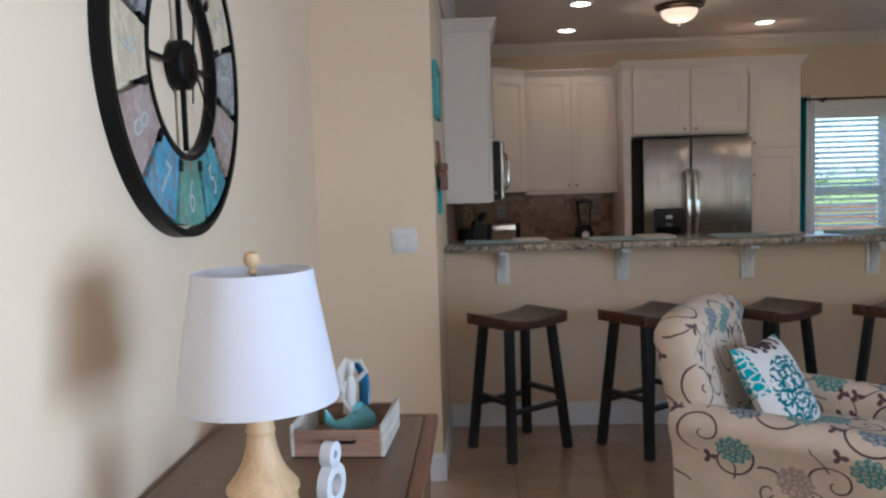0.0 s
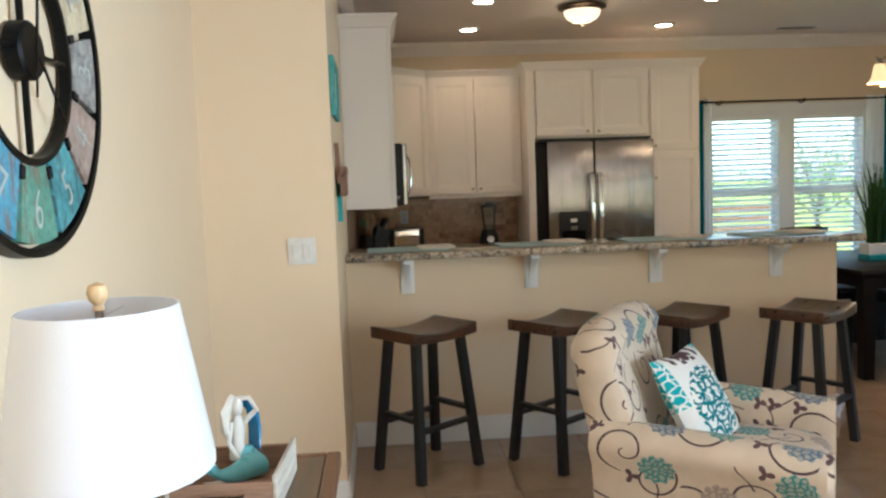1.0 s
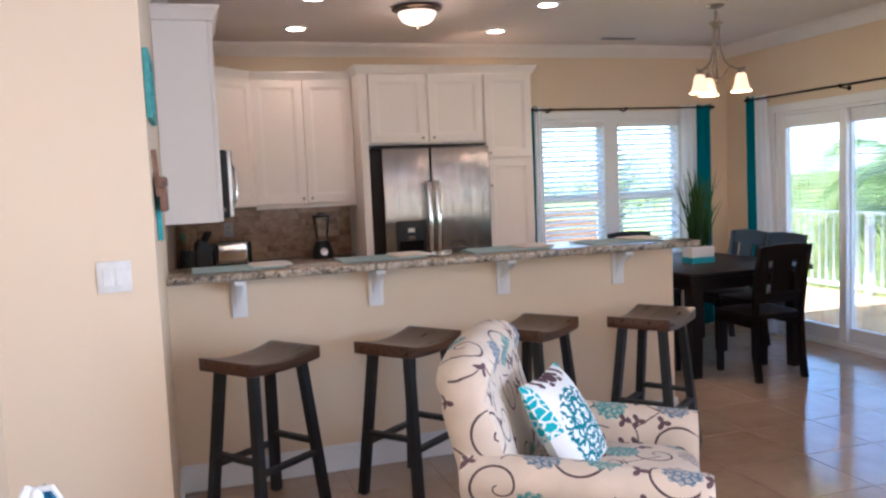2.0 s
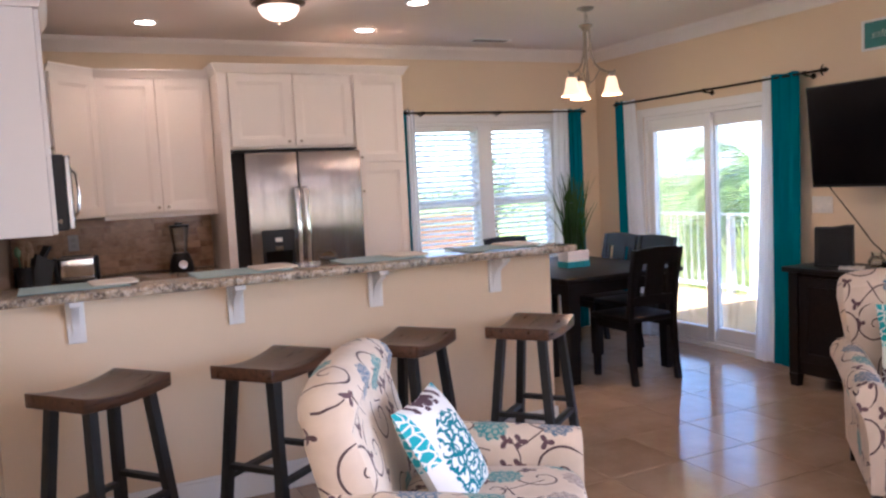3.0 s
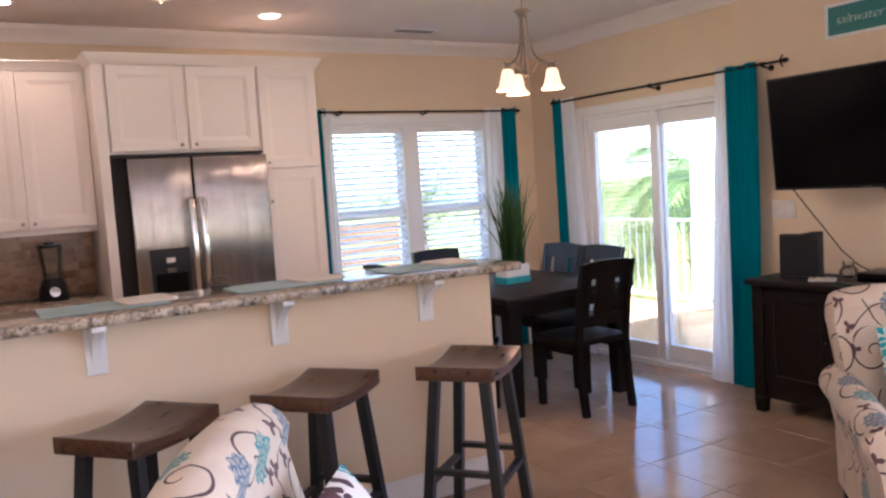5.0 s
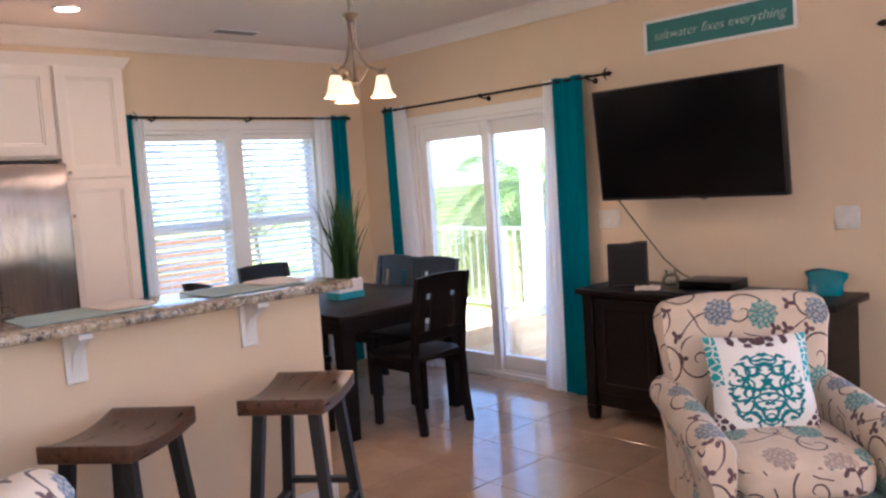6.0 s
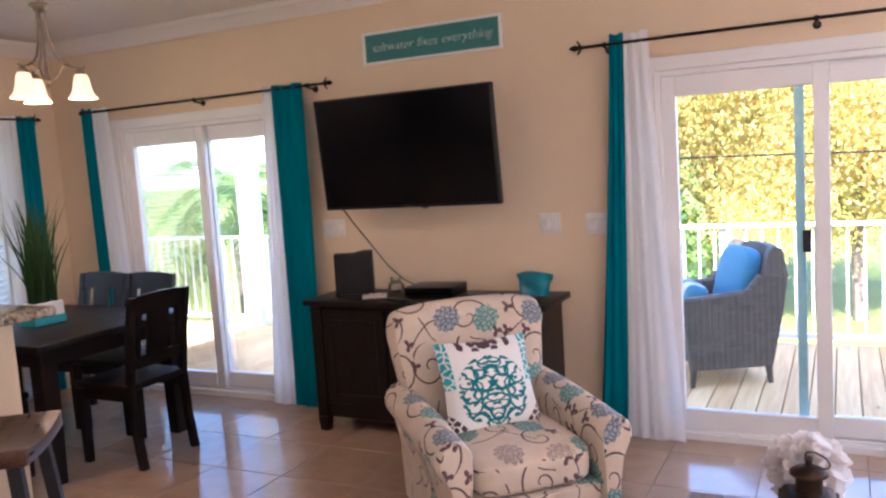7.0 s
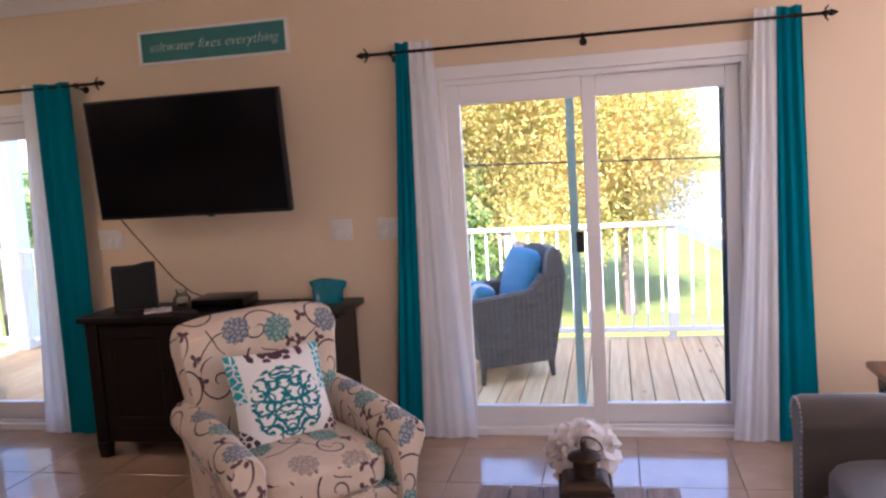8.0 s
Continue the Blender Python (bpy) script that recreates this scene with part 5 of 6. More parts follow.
# ---- things on the left console ----
def wooden_tray():
    t = thing("wooden_tray", "weathered whitewashed wooden tray with iron handles on the console", "tray", pose(-0.145, -2.605, CONSOLE_Z + 0.003, 0, 0, -3) @ Matrix.Diagonal((0.82, 0.80, 0.88, 1.0)))
    w = wood("weathered_tray_wood", (0.16, 0.085, 0.05), (0.40, 0.24, 0.16), 0.75, (1.0, 12.0, 12.0), 3.0, 0.3)
    white = wood("whitewashed_tray_wood", (0.34, 0.28, 0.22), (0.68, 0.63, 0.55), 0.8, (12.0, 1.0, 12.0), 3.0, 0.3)
    part("bottom", box(-0.135, 0.125, -0.145, 0.145, 0.0, 0.010), w, t)
    part("side", box(-0.135, 0.125, -0.157, -0.1452, 0.0, 0.075, 0.002), w, t)
    part("side", box(-0.135, 0.125, 0.1452, 0.157, 0.0, 0.075, 0.002), w, t)
    for x in (-0.147, 0.1252):
        part("end", box(x, x + 0.0115, -0.157, 0.157, 0.0, 0.092, 0.002), white, t, "whitewashed tray end")
    part("handle", tube([(-0.05, -0.158, 0.045), (-0.045, -0.178, 0.048), (0.045, -0.178, 0.048), (0.05, -0.158, 0.045)], 0.004, 6), IRON, t)


wooden_tray()


def statuette():
    """A seated sea-maiden ornament, one plain shape in pale and blue glaze."""
    bm = bmesh.new()
    tube([(-0.09, -0.05, 0.035), (-0.05, -0.04, 0.028), (0.0, -0.01, 0.03), (0.05, 0.0, 0.034), (0.03, 0.03, 0.045), (-0.01, 0.03, 0.055)], [0.012, 0.022, 0.030, 0.034, 0.034, 0.03], 12, bm)
    tube([(-0.09, -0.05, 0.035), (-0.11, -0.055, 0.055), (-0.12, -0.06, 0.085)], [0.012, 0.018, 0.004], 8, bm)
    n1 = len(bm.faces)
    tube([(-0.01, 0.03, 0.05), (-0.012, 0.03, 0.09), (-0.01, 0.028, 0.13), (-0.008, 0.026, 0.15), (-0.008, 0.026, 0.165)], [0.03, 0.022, 0.027, 0.018, 0.009], 12, bm)
    bmesh.ops.create_uvsphere(bm, u_segments=14, v_segments=10, radius=0.022, matrix=pose(-0.008, 0.024, 0.185) @ Matrix.Diagonal((0.9, 0.95, 1.15, 1)))
    tube([(0.015, 0.02, 0.145), (0.05, 0.0, 0.175), (0.03, 0.01, 0.205), (0.0, 0.02, 0.205)], [0.009, 0.008, 0.007, 0.006], 8, bm)
    tube([(-0.03, 0.02, 0.145), (-0.045, -0.005, 0.10), (-0.02, -0.015, 0.06)], [0.009, 0.008, 0.007], 8, bm)
    n2 = len(bm.faces)
    for k in range(5):
        tube([(0.012, 0.035, 0.20), (0.035 + 0.006 * k, 0.045, 0.17 - 0.005 * k), (0.04 + 0.004 * k, 0.05 - 0.01 * k, 0.12), (0.03 + 0.006 * k, 0.045 - 0.012 * k, 0.07)], [0.012, 0.011, 0.010, 0.004], 6, bm)
    for k in range(4):
        tube([(-0.01 - 0.004 * k, 0.03, 0.208), (-0.04 - 0.006 * k, 0.025 - 0.01 * k, 0.175), (-0.052, 0.012 - 0.012 * k, 0.13), (-0.045, 0.005 - 0.01 * k, 0.10 + 0.008 * k)], [0.011, 0.012, 0.010, 0.003], 6, bm)
    n3 = len(bm.faces)
    tube([(-0.02, 0.03, 0.205), (-0.05, 0.03, 0.17), (-0.055, 0.02, 0.13), (-0.04, 0.015, 0.10)], [0.013, 0.014, 0.011, 0.004], 6, bm)
    bm.faces.ensure_lookup_table()
    for i, f in enumerate(bm.faces):
        f.material_index = 0 if i < n1 else 1 if i < n2 else 2 if i < n2 + 5 * 20 else 1
    for v in bm.verts:
        v.co = Vector((v.co.x * 0.70, v.co.y * 0.70, v.co.z * 0.90))
    ob = part("statuette", bm, plain("aqua_glaze", (0.17, 0.46, 0.50), 0.3))
    ob.data.materials.append(plain("pale_glaze", (0.66, 0.62, 0.56), 0.4))
    ob.data.materials.append(plain("cobalt_glaze", (0.01, 0.13, 0.28), 0.35))
    ob.matrix_basis = pose(-0.138, -2.555, CONSOLE_Z + 0.014, 0, 0, 20)
    tagged(ob, "small aqua and white glazed seated figurine in the wooden tray", "figurine")


statuette()


def starfish():
    s = thing("starfish", "pale dried starfish lying in the wooden tray", "starfish", pose(-0.185, -2.660, CONSOLE_Z + 0.014) @ Matrix.Diagonal((0.8, 0.8, 1.3, 1.0)))
    bm = bmesh.new()
    for k in range(5):
        a = 6.283 * k / 5
        tube([(0, 0, 0.014), (0.03 * math.cos(a), 0.03 * math.sin(a), 0.013), (0.065 * math.cos(a), 0.065 * math.sin(a), 0.006)], [0.014, 0.011, 0.003], 8, bm)
    part("body", bm, plain("dried_shell", (0.62, 0.54, 0.44), 0.9), s)


starfish()


def white_ornament():
    o = thing("letter_ornament", "white painted wooden ampersand-like ornament standing on the console", "ornament", pose(-0.115, -3.02, CONSOLE_Z + 0.001, 0, 0, 75))
    w = paint("ornament_white", (0.74, 0.75, 0.76), 0.5)
    ring = lambda r, rr, cz: loft(bmesh.new(), [[(c * math.cos(a), d, cz + c * math.sin(a)) for c, d in ((r - rr, -0.012), (r + rr, -0.012), (r + rr, 0.012), (r - rr, 0.012))] for a in [6.2832 * i / 28 for i in range(29)]], caps=False)
    part("lower_loop", ring(0.034, 0.011, 0.046), w, o)
    part("upper_loop", ring(0.018, 0.009, 0.110), w, o)


white_ornament()


# ---- ornaments on the kitchen side wall ----
def picture_small():
    p = thing("picture_frame", "small teal distressed picture frame on the side wall", "picture frame", pose(0.001, -0.62, 1.885))
    teal = wood("distressed_teal_wood", (0.04, 0.20, 0.19), (0.11, 0.36, 0.33), 0.7, (12.0, 1.0, 12.0))
    part("moulding", boxes([(0.0, 0.022, -0.20, -0.16, -0.13, 0.13), (0.0, 0.022, 0.16, 0.20, -0.13, 0.13), (0.0, 0.022, -0.16, 0.16, -0.13, -0.09), (0.0, 0.022, -0.16, 0.16, 0.09, 0.13)], 0.003), teal, p)
    part("print", box(0.0, 0.010, -0.159, 0.159, -0.089, 0.089), plain("pale_print", (0.62, 0.62, 0.58), 0.6), p)


def anchor_decor():
    p = thing("wall_ornament", "rustic teal and brown wooden anchor ornament on the side wall", "ornament", pose(0.001, -0.62, 1.46))
    teal = wood("teal_driftwood", (0.02, 0.22, 0.24), (0.07, 0.36, 0.37), 0.7, (12.0, 12.0, 1.0))
    brown = wood("brown_driftwood", (0.10, 0.05, 0.03), (0.28, 0.15, 0.09), 0.7, (12.0, 1.0, 12.0))
    part("shank", box(0.0, 0.02, 0.02, 0.07, -0.18, 0.10, 0.003), teal, p)
    part("crossbar", box(0.0205, 0.05, -0.13, 0.13, 0.035, 0.075, 0.004), brown, p)
    part("peg", beam((0.02, -0.10, 0.0), (0.012, -0.12, 0.18), 0.02, 0.016), brown, p)
    part("pocket", box(0.0205, 0.048, -0.10, 0.10, -0.06, 0.034, 0.004), brown, p)


picture_small()
anchor_decor()


# ---- things on the kitchen worktop ----
def toaster():
    t = thing("toaster", "chrome four-slice toaster with black ends on the worktop", "toaster", pose(0.40, 2.12, 0.913))
    part("body", box(-0.115, 0.115, -0.08, 0.08, 0.012, 0.175, 0.022, 4), CHROME, t)
    for s in (-1, 1):
        part("end_cap", box(min(s * 0.116, s * 0.14), max(s * 0.116, s * 0.14), -0.08, 0.08, 0.01, 0.17, 0.01, 3), BLACK_PLASTIC, t)
    for y in (-0.035, 0.035):
        part("slot", box(-0.09, 0.09, y - 0.013, y + 0.013, 0.174, 0.178), BLACK_PLASTIC, t)
    part("base", box(-0.12, 0.12, -0.075, 0.075, 0.0, 0.0115), BLACK_PLASTIC, t)


def blender_jug():
    b = thing("blender", "countertop blender with a black base and clear jug", "blender", pose(1.09, 2.20, 0.913))
    part("base", lathe([(0.085, 0.0), (0.088, 0.02), (0.075, 0.08), (0.06, 0.12), (0.05, 0.135), (0.001, 0.136)], 20), BLACK_PLASTIC, b)
    part("badge", turned(lathe([(0.001, 0.0), (0.03, 0.0), (0.03, 0.004), (0.001, 0.006)], 16), pose(0, -0.085, 0.055, 75, 0, 0)), CHROME, b)
    part("jug", lathe([(0.045, 0.137), (0.05, 0.16), (0.065, 0.30), (0.068, 0.318), (0.064, 0.318), (0.046, 0.165), (0.042, 0.142)], 20), GLASS, b, "clear glass jug")
    part("lid", lathe([(0.001, 0.3185), (0.068, 0.3185), (0.068, 0.335), (0.03, 0.338), (0.028, 0.352), (0.001, 0.353)], 20), BLACK_PLASTIC, b)


def knife_block():
    k = thing("knife_block", "dark wooden knife block with black handles on the worktop", "knife block", pose(0.17, 1.98, 0.913, 0, 0, 25))
    prof = [(-0.07, 0.0), (0.05, 0.0), (0.09, 0.16), (-0.02, 0.22)]
    part("block", loft(bmesh.new(), [[(x, y, z) for x, z in prof] for y in (-0.05, 0.05)]), BLACK_WOOD, k)
    for i in range(5):
        y = -0.035 + i * 0.0175
        part("knife", beam((0.03, y, 0.188), (0.075, y, 0.262 - 0.008 * (i % 2)), 0.012, 0.02), BLACK_PLASTIC, k, "knife with a black handle")


def utensil_crock():
    c = thing("utensil_crock", "dark crock with wooden and green cooking utensils", "crock", pose(0.09, 1.90, 0.913))
    part("crock", lathe([(0.05, 0.0), (0.058, 0.02), (0.06, 0.14), (0.056, 0.145), (0.052, 0.14), (0.05, 0.02)], 20), plain("dark_glaze", (0.02, 0.022, 0.025), 0.25), c)
    sp = wood("spoon_wood", (0.25, 0.14, 0.07), (0.42, 0.27, 0.14), 0.6)
    for i, (dx, dy, h) in enumerate(((0.03, 0.0, 0.30), (-0.02, 0.03, 0.27), (0.0, -0.035, 0.32), (0.035, 0.03, 0.26))):
        m = sp if i != 1 else plain("green_silicone", (0.10, 0.22, 0.10), 0.5)
        bm = tube([(dx * 0.4, dy * 0.4, 0.02), (dx * 1.2, dy * 1.2, h - 0.05)], 0.005, 6)
        bmesh.ops.create_uvsphere(bm, u_segments=10, v_segments=6, radius=0.026, matrix=pose(dx * 1.3, dy * 1.3, h - 0.03) @ Matrix.Diagonal((0.9, 0.35, 1.4, 1)))
        part("utensil", bm, m, c)


toaster()
blender_jug()
knife_block()
utensil_crock()


def outlet():
    o = thing("wall_outlet", "grey double outlet plate on the tiled backsplash", "outlet", pose(0.40, BACK - 0.0108, 1.16))
    part("plate", box(-0.035, 0.035, -0.005, 0.0, -0.057, 0.057, 0.002), plain("grey_outlet", (0.42, 0.38, 0.35), 0.4), o)
    for z in (-0.02, 0.02):
        part("socket", box(-0.016, 0.016, -0.0068, -0.0052, z - 0.014, z + 0.014, 0.0006), plain("outlet_face", (0.34, 0.31, 0.28), 0.4), o)


outlet()


# ---- things on the breakfast bar ----
def placemat(x, y, ang, mat, label):
    p = thing("placemat", label, "placemat", pose(x, y, 1.0795, 0, 0, ang), "placemats on the bar")
    bm = box(-0.22, 0.22, -0.15, 0.15, 0.0, 0.004, 0.0015)
    part("mat", bm, mat, p)
    for x in (-0.2215, 0.210):
        part("hem", box(x, x + 0.0115, -0.1515, 0.1515, -0.0004, 0.0052, 0.001), mat, p)


AQUA_MAT = cloth("aqua_woven_mat", (0.26, 0.38, 0.37), 0.8, 300.0)
for mx, my in ((0.40, 0.09), (1.13, 0.09), (1.84, 0.09), (2.53, 0.09)):
    placemat(mx - 0.06, my, 0, AQUA_MAT, "aqua woven placemat on the granite bar")


def napkin(x, y):
    n = thing("napkin", "folded cream cloth napkin lying beside the placemat", "napkin", pose(x, y, 1.0852, 0, 0, 4), "napkins on the bar")
    part("cloth", soft_box(0.20, 0.24, 0.010, (0, 0, 0.004), 8.0, 6), cloth("cream_napkin", (0.66, 0.58, 0.48), 0.9), n)


for mx, my in ((0.50, 0.10), (1.23, 0.10), (1.94, 0.10), (2.63, 0.10)):
    napkin(mx, my)


def bar_basket():
    b = thing("basket", "small round wicker basket with an arched handle on the bar", "basket", pose(1.56, 0.235, 1.0795))
    part("bowl", lathe([(0.001, 0.0), (0.04, 0.0), (0.05, 0.018), (0.052, 0.022), (0.046, 0.022), (0.036, 0.005)], 20), WICKER, b)
    part("handle", tube([(0.048 * math.cos(a), 0.0, 0.018 + 0.036 * math.sin(a)) for a in [math.pi * i / 12 for i in range(13)]], 0.005, 6), WICKER, b)


WICKER = wicker_mat()
bar_basket()


# ---- things on the media console ----
def router():
    r = thing("router", "black upright network router on the media console", "router", pose(4.735, -0.33, 0.791, 0, 0, 22))
    bm = bmesh.new()
    prof = [(-0.022, 0.0), (0.022, 0.0), (0.016, 0.255), (-0.012, 0.245)]
    loft(bm, [[(x, y, z + (0.012 if y < 0 and z > 0.1 else 0)) for x, z in prof] for y in (-0.115, -0.06, 0.0, 0.06, 0.115)])
    part("body", bm, BLACK_PLASTIC, r)
    part("stand", box(-0.045, 0.045, -0.09, 0.09, 0.0, 0.012, 0.003), BLACK_PLASTIC, r)
    part("antenna_panel", box(-0.0265, -0.0225, -0.09, 0.09, 0.03, 0.22, 0.002), BLACK_PLASTIC, r)


def cable_box():
    c = thing("cable_box", "flat black cable box on the media console", "cable box", pose(4.82, -0.82, 0.791, 0, 0, 4))
    part("case", box(-0.11, 0.11, -0.15, 0.15, 0.006, 0.058, 0.005, 2), BLACK_PLASTIC, c)
    part("front", box(-0.113, -0.1105, -0.145, 0.145, 0.01, 0.054, 0.001), SCREEN, c)
    for y in (-0.12, 0.12):
        part("foot", box(-0.09, 0.09, y - 0.01, y + 0.01, 0.0, 0.0058), BLACK_PLASTIC, c)
    f = thing("remote_control", "slim black remote control lying on the console", "remote control", pose(4.60, -0.70, 0.7905, 0, 0, 70))
    part("case", box(-0.085, 0.085, -0.022, 0.022, 0.0, 0.016, 0.005, 2), BLACK_PLASTIC, f)


def glass_jar():
    g = thing("glass_jar", "small clear glass jar of shells on the console", "jar", pose(4.86, -0.535, 0.791))
    part("jar", lathe([(0.001, 0.0), (0.035, 0.0), (0.05, 0.02), (0.05, 0.045), (0.03, 0.07), (0.034, 0.095), (0.031, 0.095), (0.027, 0.07), (0.046, 0.045), (0.046, 0.022), (0.03, 0.004), (0.001, 0.004)], 20), GLASS, g)
    bm = bmesh.new()
    rng = random.Random(3)
    for i in range(14):
        bmesh.ops.create_icosphere(bm, subdivisions=1, radius=0.011, matrix=pose(rng.uniform(-0.026, 0.026), rng.uniform(-0.026, 0.026), 0.014 + 0.016 * rng.random()))
    part("shells", bm, plain("shells", (0.60, 0.50, 0.40), 0.7), g)


def papers():
    p = thing("papers", "crumpled white papers lying beside the router", "paper", pose(4.70, -0.48, 0.7905, 0, 0, 30))
    bm = bmesh.new()
    bmesh.ops.create_grid(bm, x_segments=8, y_segments=6, size=0.5)
    for v in bm.verts:
        v.co = Vector((v.co.x * 0.10, v.co.y * 0.14, 0.006 + 0.012 * noise.noise(v.co * 5) + 0.006))
    g = bmesh.ops.extrude_face_region(bm, geom=bm.faces[:])
    for v in [q for q in g["geom"] if isinstance(q, bmesh.types.BMVert)]:
        v.co.z = max(0.0, v.co.z - 0.012)
    part("sheet", bm, plain("white_paper", (0.70, 0.67, 0.62), 0.8), p)


def blue_bag():
    b = thing("gift_bag", "shiny turquoise plastic bag slumped on the media console", "bag", pose(4.86, -1.40, 0.791, 0, 0, -8))
    rings = []
    for k in range(7):
        t = k / 6
        w, d = 0.085 + 0.03 * t ** 2, 0.05 * (1 - 0.75 * t) + 0.006
        rings.append([(d * math.cos(a) * (1 + 0.12 * math.sin(3 * a + k)), w * math.sin(a) * (1 + 0.05 * math.sin(5 * a + 2 * k)) - 0.012 * t, 0.118 * t + (0.010 * math.sin(2 * a + 1) if k > 4 else 0)) for a in [6.2832 * i / 24 for i in range(24)]])
    part("bag", loft(bmesh.new(), rings), plain("turquoise_plastic", (0.0, 0.20, 0.27), 0.25), b)


def tv_cable():
    c = thing("power_cable", "thin black cable hanging from the television to the console", "cable", pose(0, 0, 0))
    part("cable", tube([(4.86, -0.20, 1.30), (4.93, -0.23, 1.20), (4.97, -0.32, 1.06), (4.97, -0.43, 0.93), (4.96, -0.54, 0.85), (4.94, -0.66, 0.81), (4.92, -0.72, 0.80)], 0.004, 6), BLACK_PLASTIC, c)


router()
cable_box()
glass_jar()
papers()
blue_bag()
tv_cable()


# ---- coffee table, lantern, flower ----
def coffee_table():
    t = thing("coffee_table", "low coffee table of weathered grey-brown planks", "coffee table", pose(2.755, -2.795, 0, 0, 0, 1))
    grey = wood("weathered_grey_plank", (0.12, 0.085, 0.075), (0.30, 0.235, 0.21), 0.7, (1.0, 12.0, 12.0), 3.0, 0.25)
    for i in range(6):
        part("plank", box(-0.55, 0.55, -0.315 + i * 0.106, -0.315 + i * 0.106 + 0.103, 0.415, 0.45, 0.003), grey, t)
    part("under_frame", boxes([(-0.5, 0.5, -0.27, -0.24, 0.33, 0.4145), (-0.5, 0.5, 0.25, 0.28, 0.33, 0.4145), (-0.5, -0.47, -0.239, 0.249, 0.33, 0.4145), (0.47, 0.5, -0.239, 0.249, 0.33, 0.4145)]), grey, t)
    for x in (-0.47, 0.47):
        for y in (-0.25, 0.26):
            part("leg", beam((x, y, 0), (x, y, 0.3295), 0.06, 0.06), grey, t)


def lantern():
    l = thing("lantern", "dark bronze metal candle lantern with a ring handle", "lantern", pose(2.975, -2.826, 0.4515, 0, 0, 4) @ Matrix.Diagonal((0.95, 0.95, 0.91, 1)))
    br = metal("aged_bronze", (0.07, 0.045, 0.032), 0.5)
    part("base", box(-0.065, 0.065, -0.065, 0.065, 0.0, 0.018, 0.004), br, l)
    for x in (-0.055, 0.055):
        for y in (-0.055, 0.055):
            part("post", box(x - 0.005, x + 0.005, y - 0.005, y + 0.005, 0.0182, 0.149), br, l)
    for a in range(4):
        part("pane", turned(box(-0.049, 0.049, -0.001, 0.001, 0.019, 0.148), pose(0, 0, 0, 0, 0, 90 * a) @ pose(0, 0.055, 0)), GLASS, l)
    bm = box(-0.078, 0.078, -0.078, 0.078, 0.1492, 0.164, 0.003)
    part("roof_plate", bm, br, l)
    bm = bmesh.new()
    sq = lambda h, z: [(h * sx, h * sy, z) for sx, sy in ((-1, -1), (1, -1), (1, 1), (-1, 1))]
    loft(bm, [sq(0.069, 0.1642), sq(0.068, 0.174), sq(0.060, 0.184), sq(0.048, 0.191), sq(0.040, 0.194)])
    part("roof", bm, br, l)
    part("chimney", lathe([(0.036, 0.1942), (0.034, 0.232), (0.037, 0.240), (0.050, 0.244), (0.049, 0.252), (0.036, 0.262), (0.020, 0.268), (0.010, 0.271), (0.009, 0.280), (0.013, 0.288), (0.009, 0.296), (0.001, 0.299)], 28), br, l)
    part("ring_handle", tube([(0.010 * math.sin(a), 0.030 * math.cos(a) - 0.022, 0.283 + 0.016 * math.sin(a) - 0.4 * (0.030 * -math.cos(a) + 0.022) + 0.012) for a in [6.2832 * i / 20 for i in range(21)]], 0.0028, 6), br, l)
    part("candle", lathe([(0.001, 0.0182), (0.028, 0.0182), (0.028, 0.09), (0.001, 0.092)], 20), plain("wax", (0.72, 0.66, 0.55), 0.5), l)


def flower():
    f = thing("paper_flower", "large white paper flower ball in a low glass vase", "flower", pose(3.165, -2.815, 0.4515))
    part("vase", lathe([(0.001, 0.0), (0.035, 0.0), (0.045, 0.02), (0.04, 0.05), (0.03, 0.062), (0.026, 0.058), (0.034, 0.045), (0.001, 0.01)], 20), GLASS, f)
    bm = bmesh.new()
    rng = random.Random(4)
    c = Vector((0, 0, 0.155))
    for i in range(260):
        z = rng.uniform(-0.75, 1.0)
        a = rng.uniform(0, 6.283)
        s = math.sqrt(1 - z * z)
        d = Vector((s * math.cos(a), s * math.sin(a), z))
        R = rng.uniform(0.080, 0.116)
        e = d.orthogonal().normalized()
        e = (Matrix.Rotation(rng.uniform(0, 6.28), 3, d) @ e)
        g = d.cross(e)
        w = rng.uniform(0.018, 0.034)
        base = c + d * R * 0.55
        tip = c + d * R
        cup = rng.uniform(0.2, 0.5)
        row0 = [bm.verts.new(base + e * w * 0.3 * k) for k in (-1, 0, 1)]
        row1 = [bm.verts.new(base.lerp(tip, 0.6) + e * w * k + g * cup * w * (1 - abs(k))) for k in (-1, 0, 1)]
        row2 = [bm.verts.new(tip + e * w * 0.75 * k + g * w * (0.55 - 0.4 * abs(k)) + d * 0.008 * (1 - abs(k))) for k in (-1, 0, 1)]
        for p, q in ((row0, row1), (row1, row2)):
            for k in range(2):
                bm.faces.new((p[k], p[k + 1], q[k + 1], q[k]))
    part("petals", bm, cloth("white_paper_petal", (0.84, 0.78, 0.74), 0.9, 200.0, 0.5, 0.05), f, "white ruffled paper petals")


coffee_table()
lantern()
flower()


